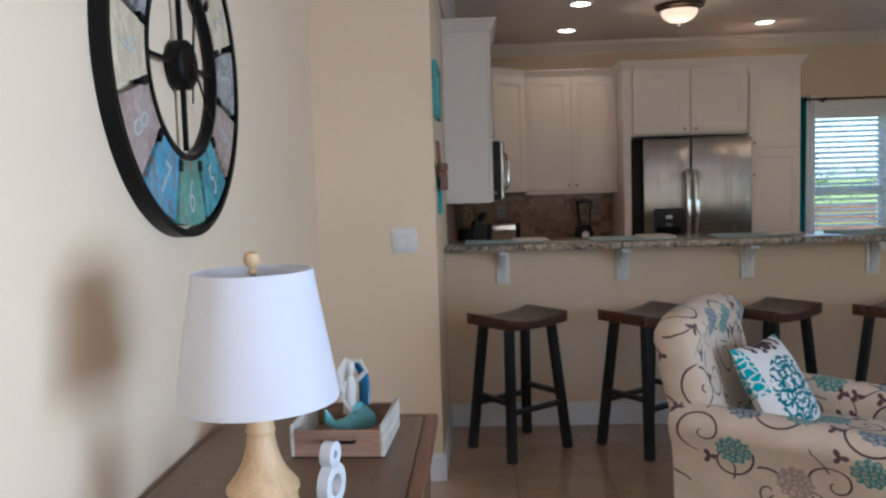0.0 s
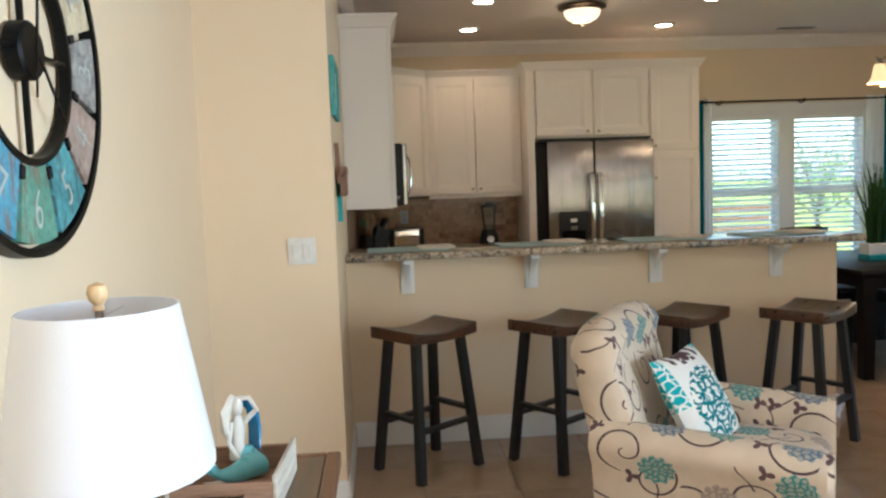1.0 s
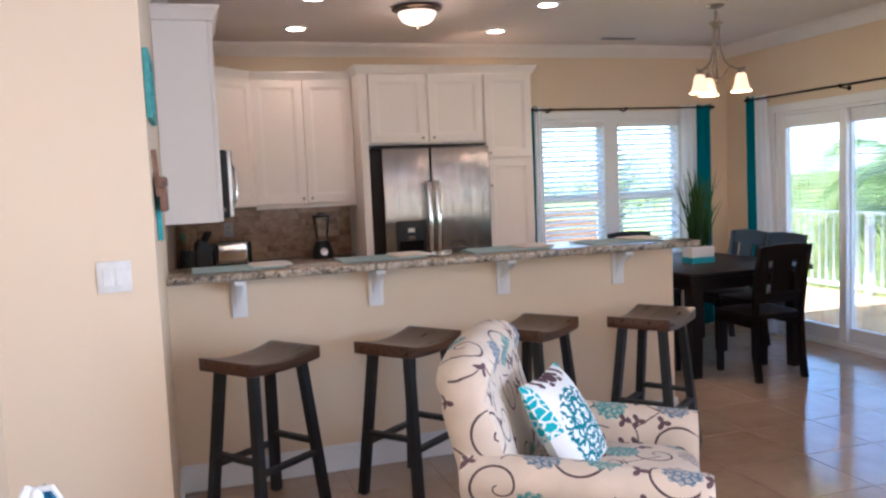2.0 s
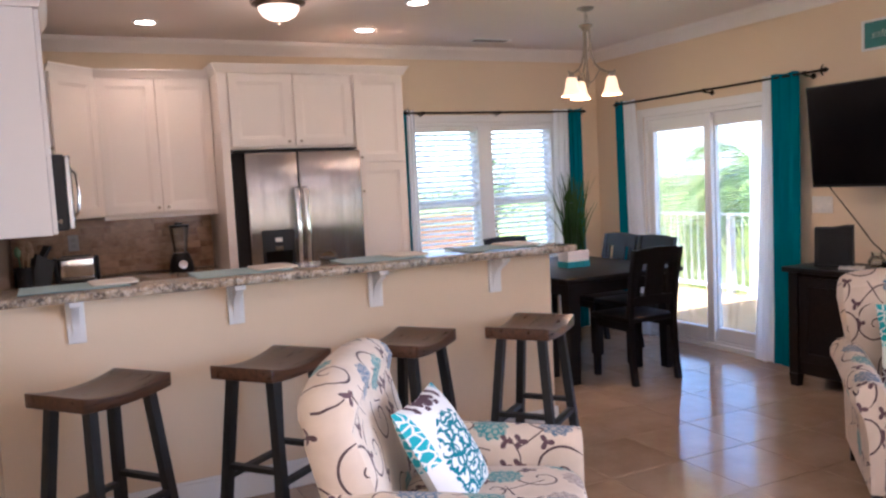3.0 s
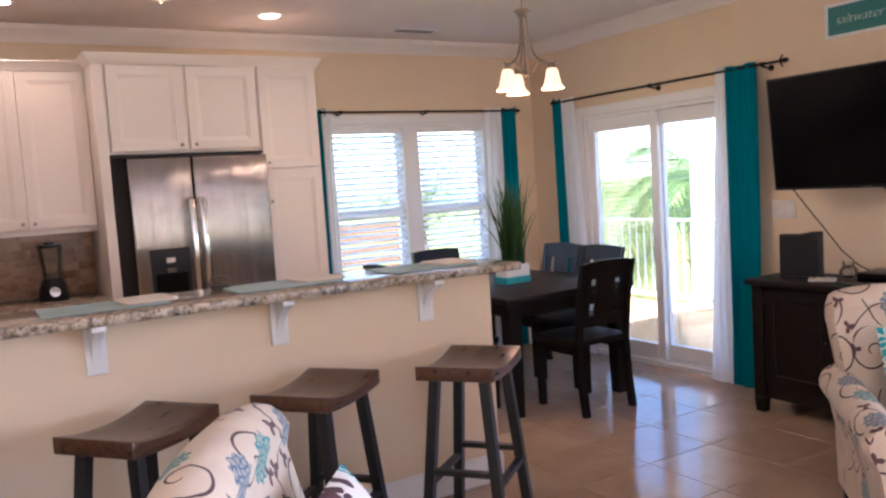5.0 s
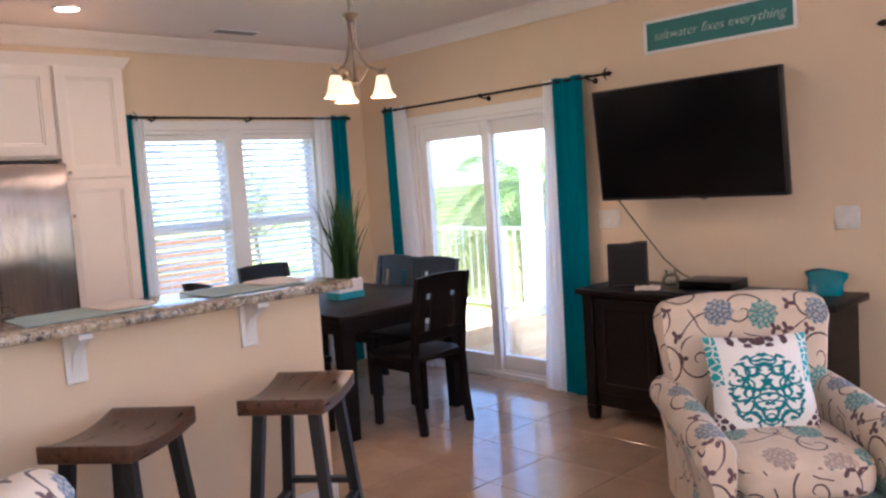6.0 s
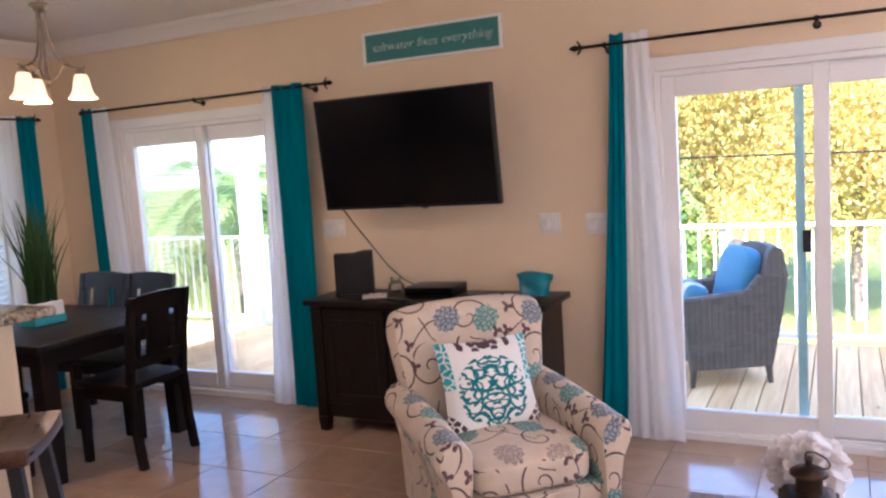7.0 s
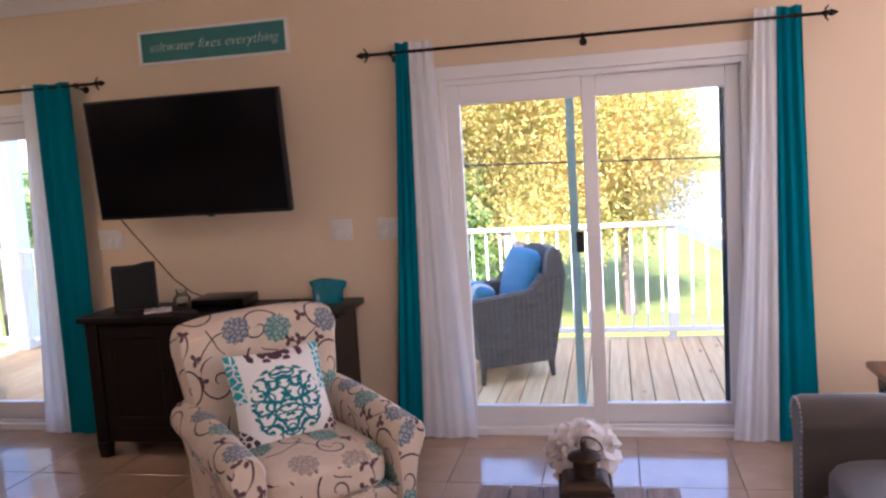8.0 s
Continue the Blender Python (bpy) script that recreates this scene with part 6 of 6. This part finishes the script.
# ---- sofa and side table ----
def sofa():
    s = thing("sofa", "grey velvet sofa with rolled arms and nailhead trim", "sofa", pose(2.945, -3.99, 0))
    grey = cloth("grey_velvet", (0.085, 0.068, 0.054), 0.85, 400.0, 0.0, 0.25)
    part("base", box(-0.86, 0.70, -0.42, 0.40, 0.10, 0.30, 0.02, 3), grey, s)
    for x0 in (-0.84, -0.07):
        part("seat_cushion", soft_box(0.76, 0.72, 0.16, (x0 + 0.38, 0.06, 0.375), 5.0, 8, 0.12), grey, s)
    part("backrest", soft_box(1.60, 0.24, 0.62, (-0.08, -0.36, 0.53), 5.0, 10), grey, s)
    for sx in (-1, 1):
        prof = [(0.0, 0.10), (0.0, 0.46)] + [(0.085 - 0.10 * math.cos(a), 0.535 + 0.085 * math.sin(a)) for a in [math.pi * (-0.15 + 1.3 * i / 12) for i in range(13)]] + [(0.16, 0.46), (0.16, 0.10)]
        ring = lambda y, k: [((0.71 if sx > 0 else -0.87) + (x if sx > 0 else -x) * 1.0, y, 0.30 + (z - 0.30) * k) for x, z in prof]
        part("arm", loft(bmesh.new(), [ring(-0.46, 0.98), ring(-0.2, 1.0), ring(0.15, 1.0), ring(0.44, 0.99), ring(0.455, 0.96)]), grey, s)
    for x, z in [(0.725, 0.12 + 0.022 * i) for i in range(16)] + [(0.795 - 0.085 * math.cos(a), 0.535 + 0.07 * math.sin(a)) for a in [math.pi * (-0.1 + 1.2 * i / 16) for i in range(17)]]:
        nail = bmesh.new()
        bmesh.ops.create_icosphere(nail, subdivisions=1, radius=0.007, matrix=pose(x, 0.456, z))
        part("nailhead", nail, NICKEL, s, "bright nickel nailhead")
    for x in (-0.80, 0.78):
        for y in (-0.40, 0.38):
            part("foot", beam((x, y, 0), (x, y, 0.10), 0.05, 0.05), ESPRESSO, s)


def side_table():
    t = thing("side_table", "small reddish-brown wooden side table beside the sofa", "side table", pose(4.52, -4.32, 0))
    red = wood("reddish_wood", (0.07, 0.026, 0.014), (0.20, 0.085, 0.045), 0.35)
    part("tabletop", box(-0.28, 0.28, -0.26, 0.26, 0.425, 0.455, 0.005, 2), red, t)
    part("apron", boxes([(-0.24, 0.24, -0.22, -0.20, 0.35, 0.4245), (-0.24, 0.24, 0.20, 0.22, 0.35, 0.4245), (-0.24, -0.22, -0.199, 0.199, 0.35, 0.4245), (0.22, 0.24, -0.199, 0.199, 0.35, 0.4245)]), BLACK_WOOD, t)
    for x in (-0.22, 0.22):
        for y in (-0.2, 0.2):
            part("leg", beam((x, y, 0), (x, y, 0.3495), 0.035, 0.035), BLACK_WOOD, t)


sofa()
side_table()


# ---- deck furniture ----
def porch_chair():
    """High-backed wicker armchair facing +x."""
    c = thing("wicker_chair", "grey-brown wicker armchair with blue cushions on the deck", "chair", pose(6.50, -2.065, -0.049, 0, 0, 119) @ Matrix.Diagonal((1.0, 1.0, 0.92, 1)))
    part("seat_frame", box(-0.27, 0.24, -0.27, 0.27, 0.17, 0.36, 0.02, 2), WICKER, c)
    for s in (-1, 1):
        prof = [(0.24, 0.13), (0.275, 0.42), (0.315, 0.57), (0.29, 0.615), (0.03, 0.63), (-0.16, 0.65), (-0.25, 0.78), (-0.285, 0.95), (-0.32, 0.99), (-0.375, 0.97), (-0.41, 0.78), (-0.375, 0.52), (-0.30, 0.13)]
        b = loft(bmesh.new(), [[(x, s * y, z) for x, z in prof] for y in (0.275, 0.335)])
        es = [e for e in b.edges if e.is_manifold and e.calc_face_angle(0) > 0.9]
        bmesh.ops.bevel(b, geom=es, offset=0.015, segments=2, affect="EDGES", profile=0.5)
        part("side", b, WICKER, c)
        part("arm_cap", tube([(0.30, s * 0.305, 0.54), (0.315, s * 0.305, 0.59), (0.28, s * 0.305, 0.625), (0.03, s * 0.305, 0.642), (-0.15, s * 0.305, 0.66), (-0.25, s * 0.305, 0.78)], 0.034, 8), WICKER, c)
    part("backrest", loft(bmesh.new(), [[(-0.26, y, 0.36), (-0.35, y, 0.99 - 0.05 * abs(y / 0.27) ** 3), (-0.42, y, 0.98 - 0.05 * abs(y / 0.27) ** 3), (-0.33, y, 0.15)] for y in (-0.274, -0.2, -0.1, 0.0, 0.1, 0.2, 0.274)]), WICKER, c)
    for x, y in ((0.22, -0.30), (0.22, 0.30), (-0.28, -0.30), (-0.28, 0.30)):
        part("leg", beam((x * 1.06, y * 1.02, 0), (x, y, 0.16), 0.025, 0.025, None, 0.04, 0.04), WICKER, c)
    blue = cloth("blue_outdoor_cloth", (0.03, 0.17, 0.29), 0.8)
    b = thing("seat_cushion", "blue outdoor cushion on the wicker chair", "cushion", c.matrix_basis @ pose(0.13, 0, 0.415), "wicker chair cushions")
    part("cover", soft_box(0.58, 0.52, 0.12, (0, 0, 0), 5.0, 8), blue, b)
    b = thing("back_cushion", "blue outdoor back cushion on the wicker chair", "cushion", c.matrix_basis @ pose(-0.205, 0, 0.72, 0, -14, 0), "wicker chair cushions")
    part("cover", soft_box(0.14, 0.50, 0.50, (0, 0, 0), 4.0, 8), blue, b)
    n = Nodes("striped_outdoor_cloth")
    w = n.add("ShaderNodeTexWave", {"bands_direction": "Y"}, Vector=n.coord(), Scale=2.6).outputs["Fac"]
    st = n.set(Base_Color=n.ramp(w, (0.45, (0.55, 0.54, 0.50)), (0.55, (0.06, 0.20, 0.30))), Roughness=0.85)
    b = thing("lumbar_pillow", "white and blue striped lumbar pillow on the wicker chair", "pillow", c.matrix_basis @ pose(0.12, -0.05, 0.625, 0, -20, 0))
    part("cover", soft_box(0.20, 0.40, 0.20, (0, 0, 0), 3.0, 8), st, b)


porch_chair()


def screen_door():
    s = thing("screen_door", "sliding insect screen frame outside the glass door", "screen door", pose(RIGHT, 0, 0))
    pale = plain("pale_green_aluminium", (0.42, 0.60, 0.55), 0.4)
    part("stile", box(0.125, 0.14, -2.745, -2.70, 0.04, DOOR_TOP - 0.04, 0.002), pale, s, "pale green aluminium stile")
    part("edge_strip", box(0.108, 0.126, -3.500, -3.474, 0.155, 1.795, 0.002), plain("dark_gasket", (0.02, 0.03, 0.035), 0.5), s)
    part("latch", box(-0.004, 0.0145, -2.775, -2.735, 0.99, 1.10, 0.004), BLACK_PLASTIC, s, "black door latch")


screen_door()


def overhead_line():
    l = thing("utility_line", "thin overhead utility line beyond the deck", "cable", pose(0, 0, 0))
    part("wire", tube([(15.0, -30.0, 0.62), (15.0, -4.23, 1.28), (15.0, -0.04, 1.39), (15.0, 30.0, 2.2)], 0.016, 6), IRON, l)


overhead_line()


# ---- outside: deck, railing, ground, trees ----
def deck():
    d = structure("deck", box(RIGHT + 0.18, 7.56, -8.0, 6.0, -0.30, -0.085), plain("deck_joists", (0.15, 0.11, 0.07), 0.8), "covered deck of weathered pine boards", "deck")
    n = Nodes("weathered_pine_board")
    co = n.add("ShaderNodeVectorMath", {"operation": "ADD"}, i0=n.coord(), i1=n.math("MULTIPLY", rnd(n), 7.0)).outputs[0]
    g = n.noise(n.stretch(co, (1.0, 14.0, 14.0)), 2.5, 6, 0.6)
    knot = n.math("LESS_THAN", n.add("ShaderNodeTexVoronoi", None, Vector=n.stretch(co, (1.0, 2.0, 1.0)), Scale=2.6).outputs["Distance"], 0.07)
    col = n.ramp(n.math("MULTIPLY_ADD", n.math("SUBTRACT", rnd(n), 0.5), 0.25, g), (0.3, (0.64, 0.37, 0.15)), (0.7, (0.85, 0.58, 0.27)))
    n.bump(g, 0.15, 0.004)
    pine = n.set(Base_Color=n.mix(knot, col, (0.17, 0.10, 0.055)), Roughness=0.75)
    me = mesh_of("board", box(-1.18, 1.18, -0.0675, 0.0675, -0.032, 0.0, 0.004), pine, False)
    y = -7.9
    while y < 5.9:
        b = new("board", me)
        b.parent = d
        b.matrix_basis = pose(6.375, y, -0.05)
        y += 0.142


deck()
RAIL_X = 7.42


def railing():
    r = thing("deck_railing", "white painted deck railing with thin square balusters", "railing", pose(0, 0, -0.05))
    y0, y1 = -7.6, 5.8
    part("top_rail", box(RAIL_X - 0.04, RAIL_X + 0.04, y0, y1, 0.938, 0.965, 0.004), VINYL, r)
    part("bottom_rail", box(RAIL_X - 0.02, RAIL_X + 0.02, y0, y1, 0.07, 0.11, 0.003), VINYL, r)
    me = mesh_of("baluster", box(-0.008, 0.008, -0.0075, 0.0075, 0.111, 0.929), VINYL, False)
    y = y0 + 0.06
    while y < y1:
        b = new("baluster", me)
        b.parent = r
        b.matrix_basis = pose(RAIL_X, y, 0)
        y += 0.118
    y = -3.37
    for k in range(-3, 6):
        part("post", box(RAIL_X + 0.0, RAIL_X + 0.075, y + 1.31 * k - 0.028, y + 1.31 * k + 0.028, 0.0, 0.937, 0.003), VINYL, r)


railing()


def porch():
    p = thing("porch_roof", "white porch roof with square columns over the deck", "porch", pose(0, 0, 0))
    part("roof", box(RIGHT + 0.16, 7.75, 2.3, 6.0, 2.72, 2.85), TRIM, p)
    part("beam", box(7.36, 7.54, 2.3, 6.0, 2.45, 2.719), TRIM, p)
    for y in (2.70, 5.6):
        c = part("column", box(7.36, 7.54, y - 0.09, y + 0.09, -0.049, 2.449, 0.006), VINYL, p)
        part("collar", boxes([(7.33, 7.57, y - 0.12, y + 0.12, -0.048, 0.06), (7.34, 7.56, y - 0.11, y + 0.11, 2.36, 2.448)], 0.006), VINYL, c)


porch()


def ground():
    n = Nodes("sunny_lawn")
    co = n.coord()
    g = n.noise(co, 0.25, 5, 0.6)
    f = n.noise(co, 9.0, 4, 0.7)
    n.bump(f, 0.5, 0.05)
    grass = n.set(Base_Color=n.ramp(n.math("MULTIPLY_ADD", f, 0.4, n.math("MULTIPLY", g, 0.7)), (0.35, (0.07, 0.10, 0.010)), (0.7, (0.19, 0.20, 0.022))), Roughness=0.9)
    bm = bmesh.new()
    bmesh.ops.create_grid(bm, x_segments=40, y_segments=40, size=400)
    for v in bm.verts:
        v.co.z = -3.0 + 0.25 * noise.noise(v.co * 0.03)
    structure("ground", bm, grass, "bright green lawn below the deck", "lawn")
    asphalt = tile_mat("asphalt", (0.10, 0.10, 0.105), (0.16, 0.16, 0.165), 0.85, 8.0)
    at = pose(34.5, -7.6, 0, 0, 0, 7.2)
    structure("road", turned(box(-24, 110, -21.0, -0.3, -3.2, -2.70), at), asphalt, "pale grey asphalt street beyond the lawn", "road")
    structure("pavement", turned(box(-24, 110, -0.299, 0.0, -3.2, -2.58, 0.02), at), tile_mat("concrete", (0.38, 0.37, 0.35), (0.5, 0.49, 0.46), 0.8), "light concrete kerb beside the street", "kerb")


ground()


def parked_car():
    """A small hatchback seen far along the street: body, cabin, wheels and lamps."""
    c = thing("car", "dark blue-grey hatchback parked far along the street", "car", pose(92.0, -16.3, -2.70, 0, 0, 205))
    side = [(-2.0, 0.35), (-2.02, 0.75), (-1.85, 0.92), (-0.2, 0.98), (1.0, 0.95), (1.85, 0.80), (2.0, 0.62), (1.98, 0.32)]
    part("body", loft(bmesh.new(), [[(x, y * k, z) for x, z in side] for y, k in ((-0.86, 0.96), (-0.84, 1.0), (0.84, 1.0), (0.86, 0.96))]), plain("car_paint", (0.10, 0.13, 0.17), 0.25), c)
    cab = [(-1.8, 0.925), (-1.45, 1.40), (-0.9, 1.48), (0.1, 1.46), (0.95, 0.96)]
    part("cabin", loft(bmesh.new(), [[(x, y, z) for x, z in cab] for y in (-0.70, 0.70)]), SCREEN, c, "dark tinted windows")
    for x in (-1.25, 1.3):
        for y in (-0.80, 0.80):
            w = part("wheel", turned(lathe([(0.10, -0.10), (0.31, -0.10), (0.33, -0.07), (0.33, 0.07), (0.31, 0.10), (0.10, 0.10)], 20), pose(x, y, 0.33, 90, 0, 0)), BLACK_PLASTIC, c)
            part("rim", turned(lathe([(0.001, -0.105), (0.21, -0.105), (0.21, 0.105), (0.001, 0.105)], 16), pose(x, y, 0.33, 90, 0, 0)), STEEL, w)
    for y in (-0.62, 0.62):
        part("headlight", box(1.90, 2.0, y - 0.14, y + 0.14, 0.66, 0.78, 0.02), PLATE, c)


parked_car()
BARK = wood("bark", (0.05, 0.035, 0.025), (0.17, 0.125, 0.09), 0.9, (6.0, 6.0, 1.0), 3.0, 0.8)


def leafy_tree(name, x, y, h, spread, seed, leaves, mat, label, leaf=0.22):
    """Trunk, limbs and a crown of leaf clumps scattered round the limb ends."""
    rng = random.Random(seed)
    t = thing(name, label, "tree", pose(x, y, -3.0))
    bm = bmesh.new()
    top = Vector((rng.uniform(-0.3, 0.3), rng.uniform(-0.3, 0.3), h * 0.34))
    tube([(0, 0, -0.2), (0.05, 0.05, h * 0.15), top], [0.028 * h, 0.022 * h, 0.018 * h], 8, bm)
    ends = []
    for i in range(11):
        a = 6.283 * i / 11 + rng.uniform(-0.3, 0.3)
        rr, zz = spread * rng.uniform(0.35, 0.95), h * rng.uniform(0.38, 0.93)
        rr *= math.sqrt(max(0.1, 1 - ((zz / h - 0.60) / 0.48) ** 2))
        e = Vector((math.cos(a) * rr, math.sin(a) * rr, zz))
        mid = top.lerp(e, 0.5) + Vector((0, 0, 0.06 * h))
        tube([top * 0.92, mid, e], [0.011 * h, 0.007 * h, 0.002 * h], 6, bm)
        ends += [e, mid.lerp(e, 0.5), mid]
    part("trunk", bm, BARK, t)
    bm = bmesh.new()
    for i in range(leaves):
        c = rng.choice(ends)
        s = spread * 0.24
        p = c + Vector((rng.gauss(0, s), rng.gauss(0, s), rng.gauss(0, s * 0.7)))
        q = Euler((rng.uniform(-1, 1), rng.uniform(-1, 1), rng.uniform(0, 6.28))).to_matrix()
        L = leaf * rng.uniform(0.6, 1.3)
        v = [bm.verts.new(p + q @ Vector(k)) for k in ((-L, 0, 0), (0, -L * 0.45, 0.05), (L, 0, -0.03), (0, L * 0.45, 0.05))]
        bm.faces.new(v)
    part("crown", bm, mat, t, smooth=False)


GOLD = leaf_mat("golden_autumn_leaf", (0.27, 0.29, 0.05), (0.90, 0.62, 0.20))
# PALE: lighter copy of the green leaf, outdoor glare and haze put into its colour
PALE = leaf_mat("pale_sunlit_leaf", (0.10, 0.17, 0.05), (0.28, 0.36, 0.12))
GREEN = leaf_mat("green_leaf", (0.05, 0.11, 0.02), (0.18, 0.27, 0.05))
leafy_tree("golden_tree", 24.0, 0.3, 9.2, 5.4, 3, 125000, GOLD, "broad tree with golden yellow and green leaves beyond the deck", 0.056)
leafy_tree("golden_tree", 22.5, -3.3, 7.0, 3.0, 12, 52000, GOLD, "low golden tree with branches hanging near the lawn", 0.054)
leafy_tree("green_tree", 22.0, 5.5, 6.2, 3.0, 8, 7000, GREEN, "leafy green tree beyond the deck railing", 0.14)
leafy_tree("green_tree", 30.0, 13.0, 8.0, 4.5, 11, 3600, GREEN, "leafy green tree far behind the deck")
leafy_tree("green_tree", 12.0, 30.0, 6.0, 3.0, 15, 1500, PALE, "leafy green tree seen through the kitchen window", 0.13)
leafy_tree("green_tree", 22.0, 34.0, 6.6, 3.4, 17, 1500, PALE, "leafy green tree seen through the kitchen window", 0.13)
leafy_tree("shrub", 20.5, 1.3, 4.3, 1.7, 21, 5000, GREEN, "green shrub in front of the golden tree", 0.10)


def palm(x, y, h, seed):
    rng = random.Random(seed)
    t = thing("palm_tree", "palm tree with arching green fronds beside the deck", "palm tree", pose(x, y, -3.0), "palm trees")
    part("trunk", tube([(0, 0, -0.1), (0.05, 0, h * 0.5), (0.0, 0.05, h)], [0.16, 0.12, 0.10], 10), BARK, t)
    for k in range(16):
        a, lift = 6.283 * k / 16 + rng.uniform(-0.15, 0.15), rng.uniform(0.1, 1.0)
        bm = bmesh.new()
        L = rng.uniform(1.5, 2.0)
        pts = [Vector((math.cos(a) * L * s, math.sin(a) * L * s, h + lift * L * s * (1 - s) * 1.6 - 0.75 * L * s * s * (1.1 - lift * 0.6))) for s in [i / 14 for i in range(15)]]
        tube(pts, [0.014 * (1 - i / 16) for i in range(15)], 5, bm)
        side = Vector((-math.sin(a), math.cos(a), 0))
        for i in range(2, 15):
            d = (pts[i] - pts[i - 1]).normalized()
            ln = 0.55 * math.sin(math.pi * (i + 1) / 17)
            for s in (-1, 1):
                for f in (0.0, 0.5):
                    b = pts[i - 1].lerp(pts[i], f)
                    tip = b + (side * s * 0.8 + d * 0.6 + Vector((0, 0, -0.35))).normalized() * ln
                    bm.faces.new([bm.verts.new(q) for q in (b, b.lerp(tip, 0.4) + d * 0.022, tip, b.lerp(tip, 0.4) - d * 0.022)])
        part("frond", bm, PALM, t, smooth=False)


PALM = leaf_mat("palm_leaf", (0.08, 0.16, 0.025), (0.24, 0.34, 0.07))


def privacy_screen():
    s = thing("privacy_screen", "brown slatted wooden privacy screen seen through the kitchen window", "fence", pose(0, 6.2, 0))
    cedar = wood("cedar_board", (0.24, 0.12, 0.06), (0.42, 0.24, 0.13), 0.7, (1.0, 12.0, 12.0))
    for x in (4.3, 5.8):
        part("post", box(x - 0.05, x + 0.05, -0.05, 0.05, -3.0, 1.05), cedar, s)
    for k in range(9):
        part("board", box(4.36, 5.74, -0.015, 0.015, -0.2 + k * 0.135, -0.2 + k * 0.135 + 0.11), cedar, s)


privacy_screen()
palm(9.2, 3.6, 3.9, 2)
palm(10.6, 5.6, 4.4, 4)
palm(12.5, 3.6, 4.0, 6)


# ---- floor tiles ----
def floor_tiles():
    px, py, g = 0.446, 0.446, 0.0045
    shapes = {}
    ix = range(-10, 5)
    for i in ix:
        for j in range(-17, 8):
            x0, x1 = max(3.473 + i * px + g / 2, LEFT), min(3.473 + (i + 1) * px - g / 2, RIGHT + 0.14)
            y0, y1 = max(-0.328 + j * py + g / 2, FRONT), min(-0.328 + (j + 1) * py - g / 2, BACK)
            if x1 - x0 < 0.02 or y1 - y0 < 0.02:
                continue
            if x1 > RIGHT and not any(a - 0.2 < (y0 + y1) / 2 < b + 0.2 for a, b in (DOOR_B, DOOR_C)):
                x1 = RIGHT
                if x1 - x0 < 0.02:
                    continue
            key = (round(x1 - x0, 4), round(y1 - y0, 4))
            if key not in shapes:
                shapes[key] = mesh_of("tile", box(-key[0] / 2, key[0] / 2, -key[1] / 2, key[1] / 2, -0.01, 0.0, 0.0012), FLOOR_TILE, False)
            t = new("tile", shapes[key])
            t.parent = floor
            t.matrix_basis = pose((x0 + x1) / 2, (y0 + y1) / 2, 0)


floor_tiles()


def backsplash():
    b = structure("backsplash", boxes([(0.002, 1.370, BACK - 0.006, BACK - 0.001, 0.913, 1.337), (0.001, 0.006, 0.35, BACK - 0.007, 0.913, 1.303)]), GROUT, "backsplash of thin brown glass and stone tiles", "backsplash")
    rng = random.Random(9)
    shapes = {}
    for row in range(8):
        z = 0.915 + row * 0.0498
        x = 0.008 - rng.uniform(0, 0.1)
        while x < 1.368:
            w = rng.choice((0.10, 0.15, 0.15, 0.2))
            a, c = max(x, 0.008), min(x + w - 0.002, 1.369)
            if c - a > 0.01:
                key = round(c - a, 3)
                if key not in shapes:
                    shapes[key] = mesh_of("tile", box(-key / 2, key / 2, -0.004, 0.0, 0.0, 0.048, 0.0008), SPLASH, False)
                t = new("tile", shapes[key])
                t.parent = b
                t.matrix_basis = pose((a + c) / 2, BACK - 0.0062, z)
            x += w


backsplash()
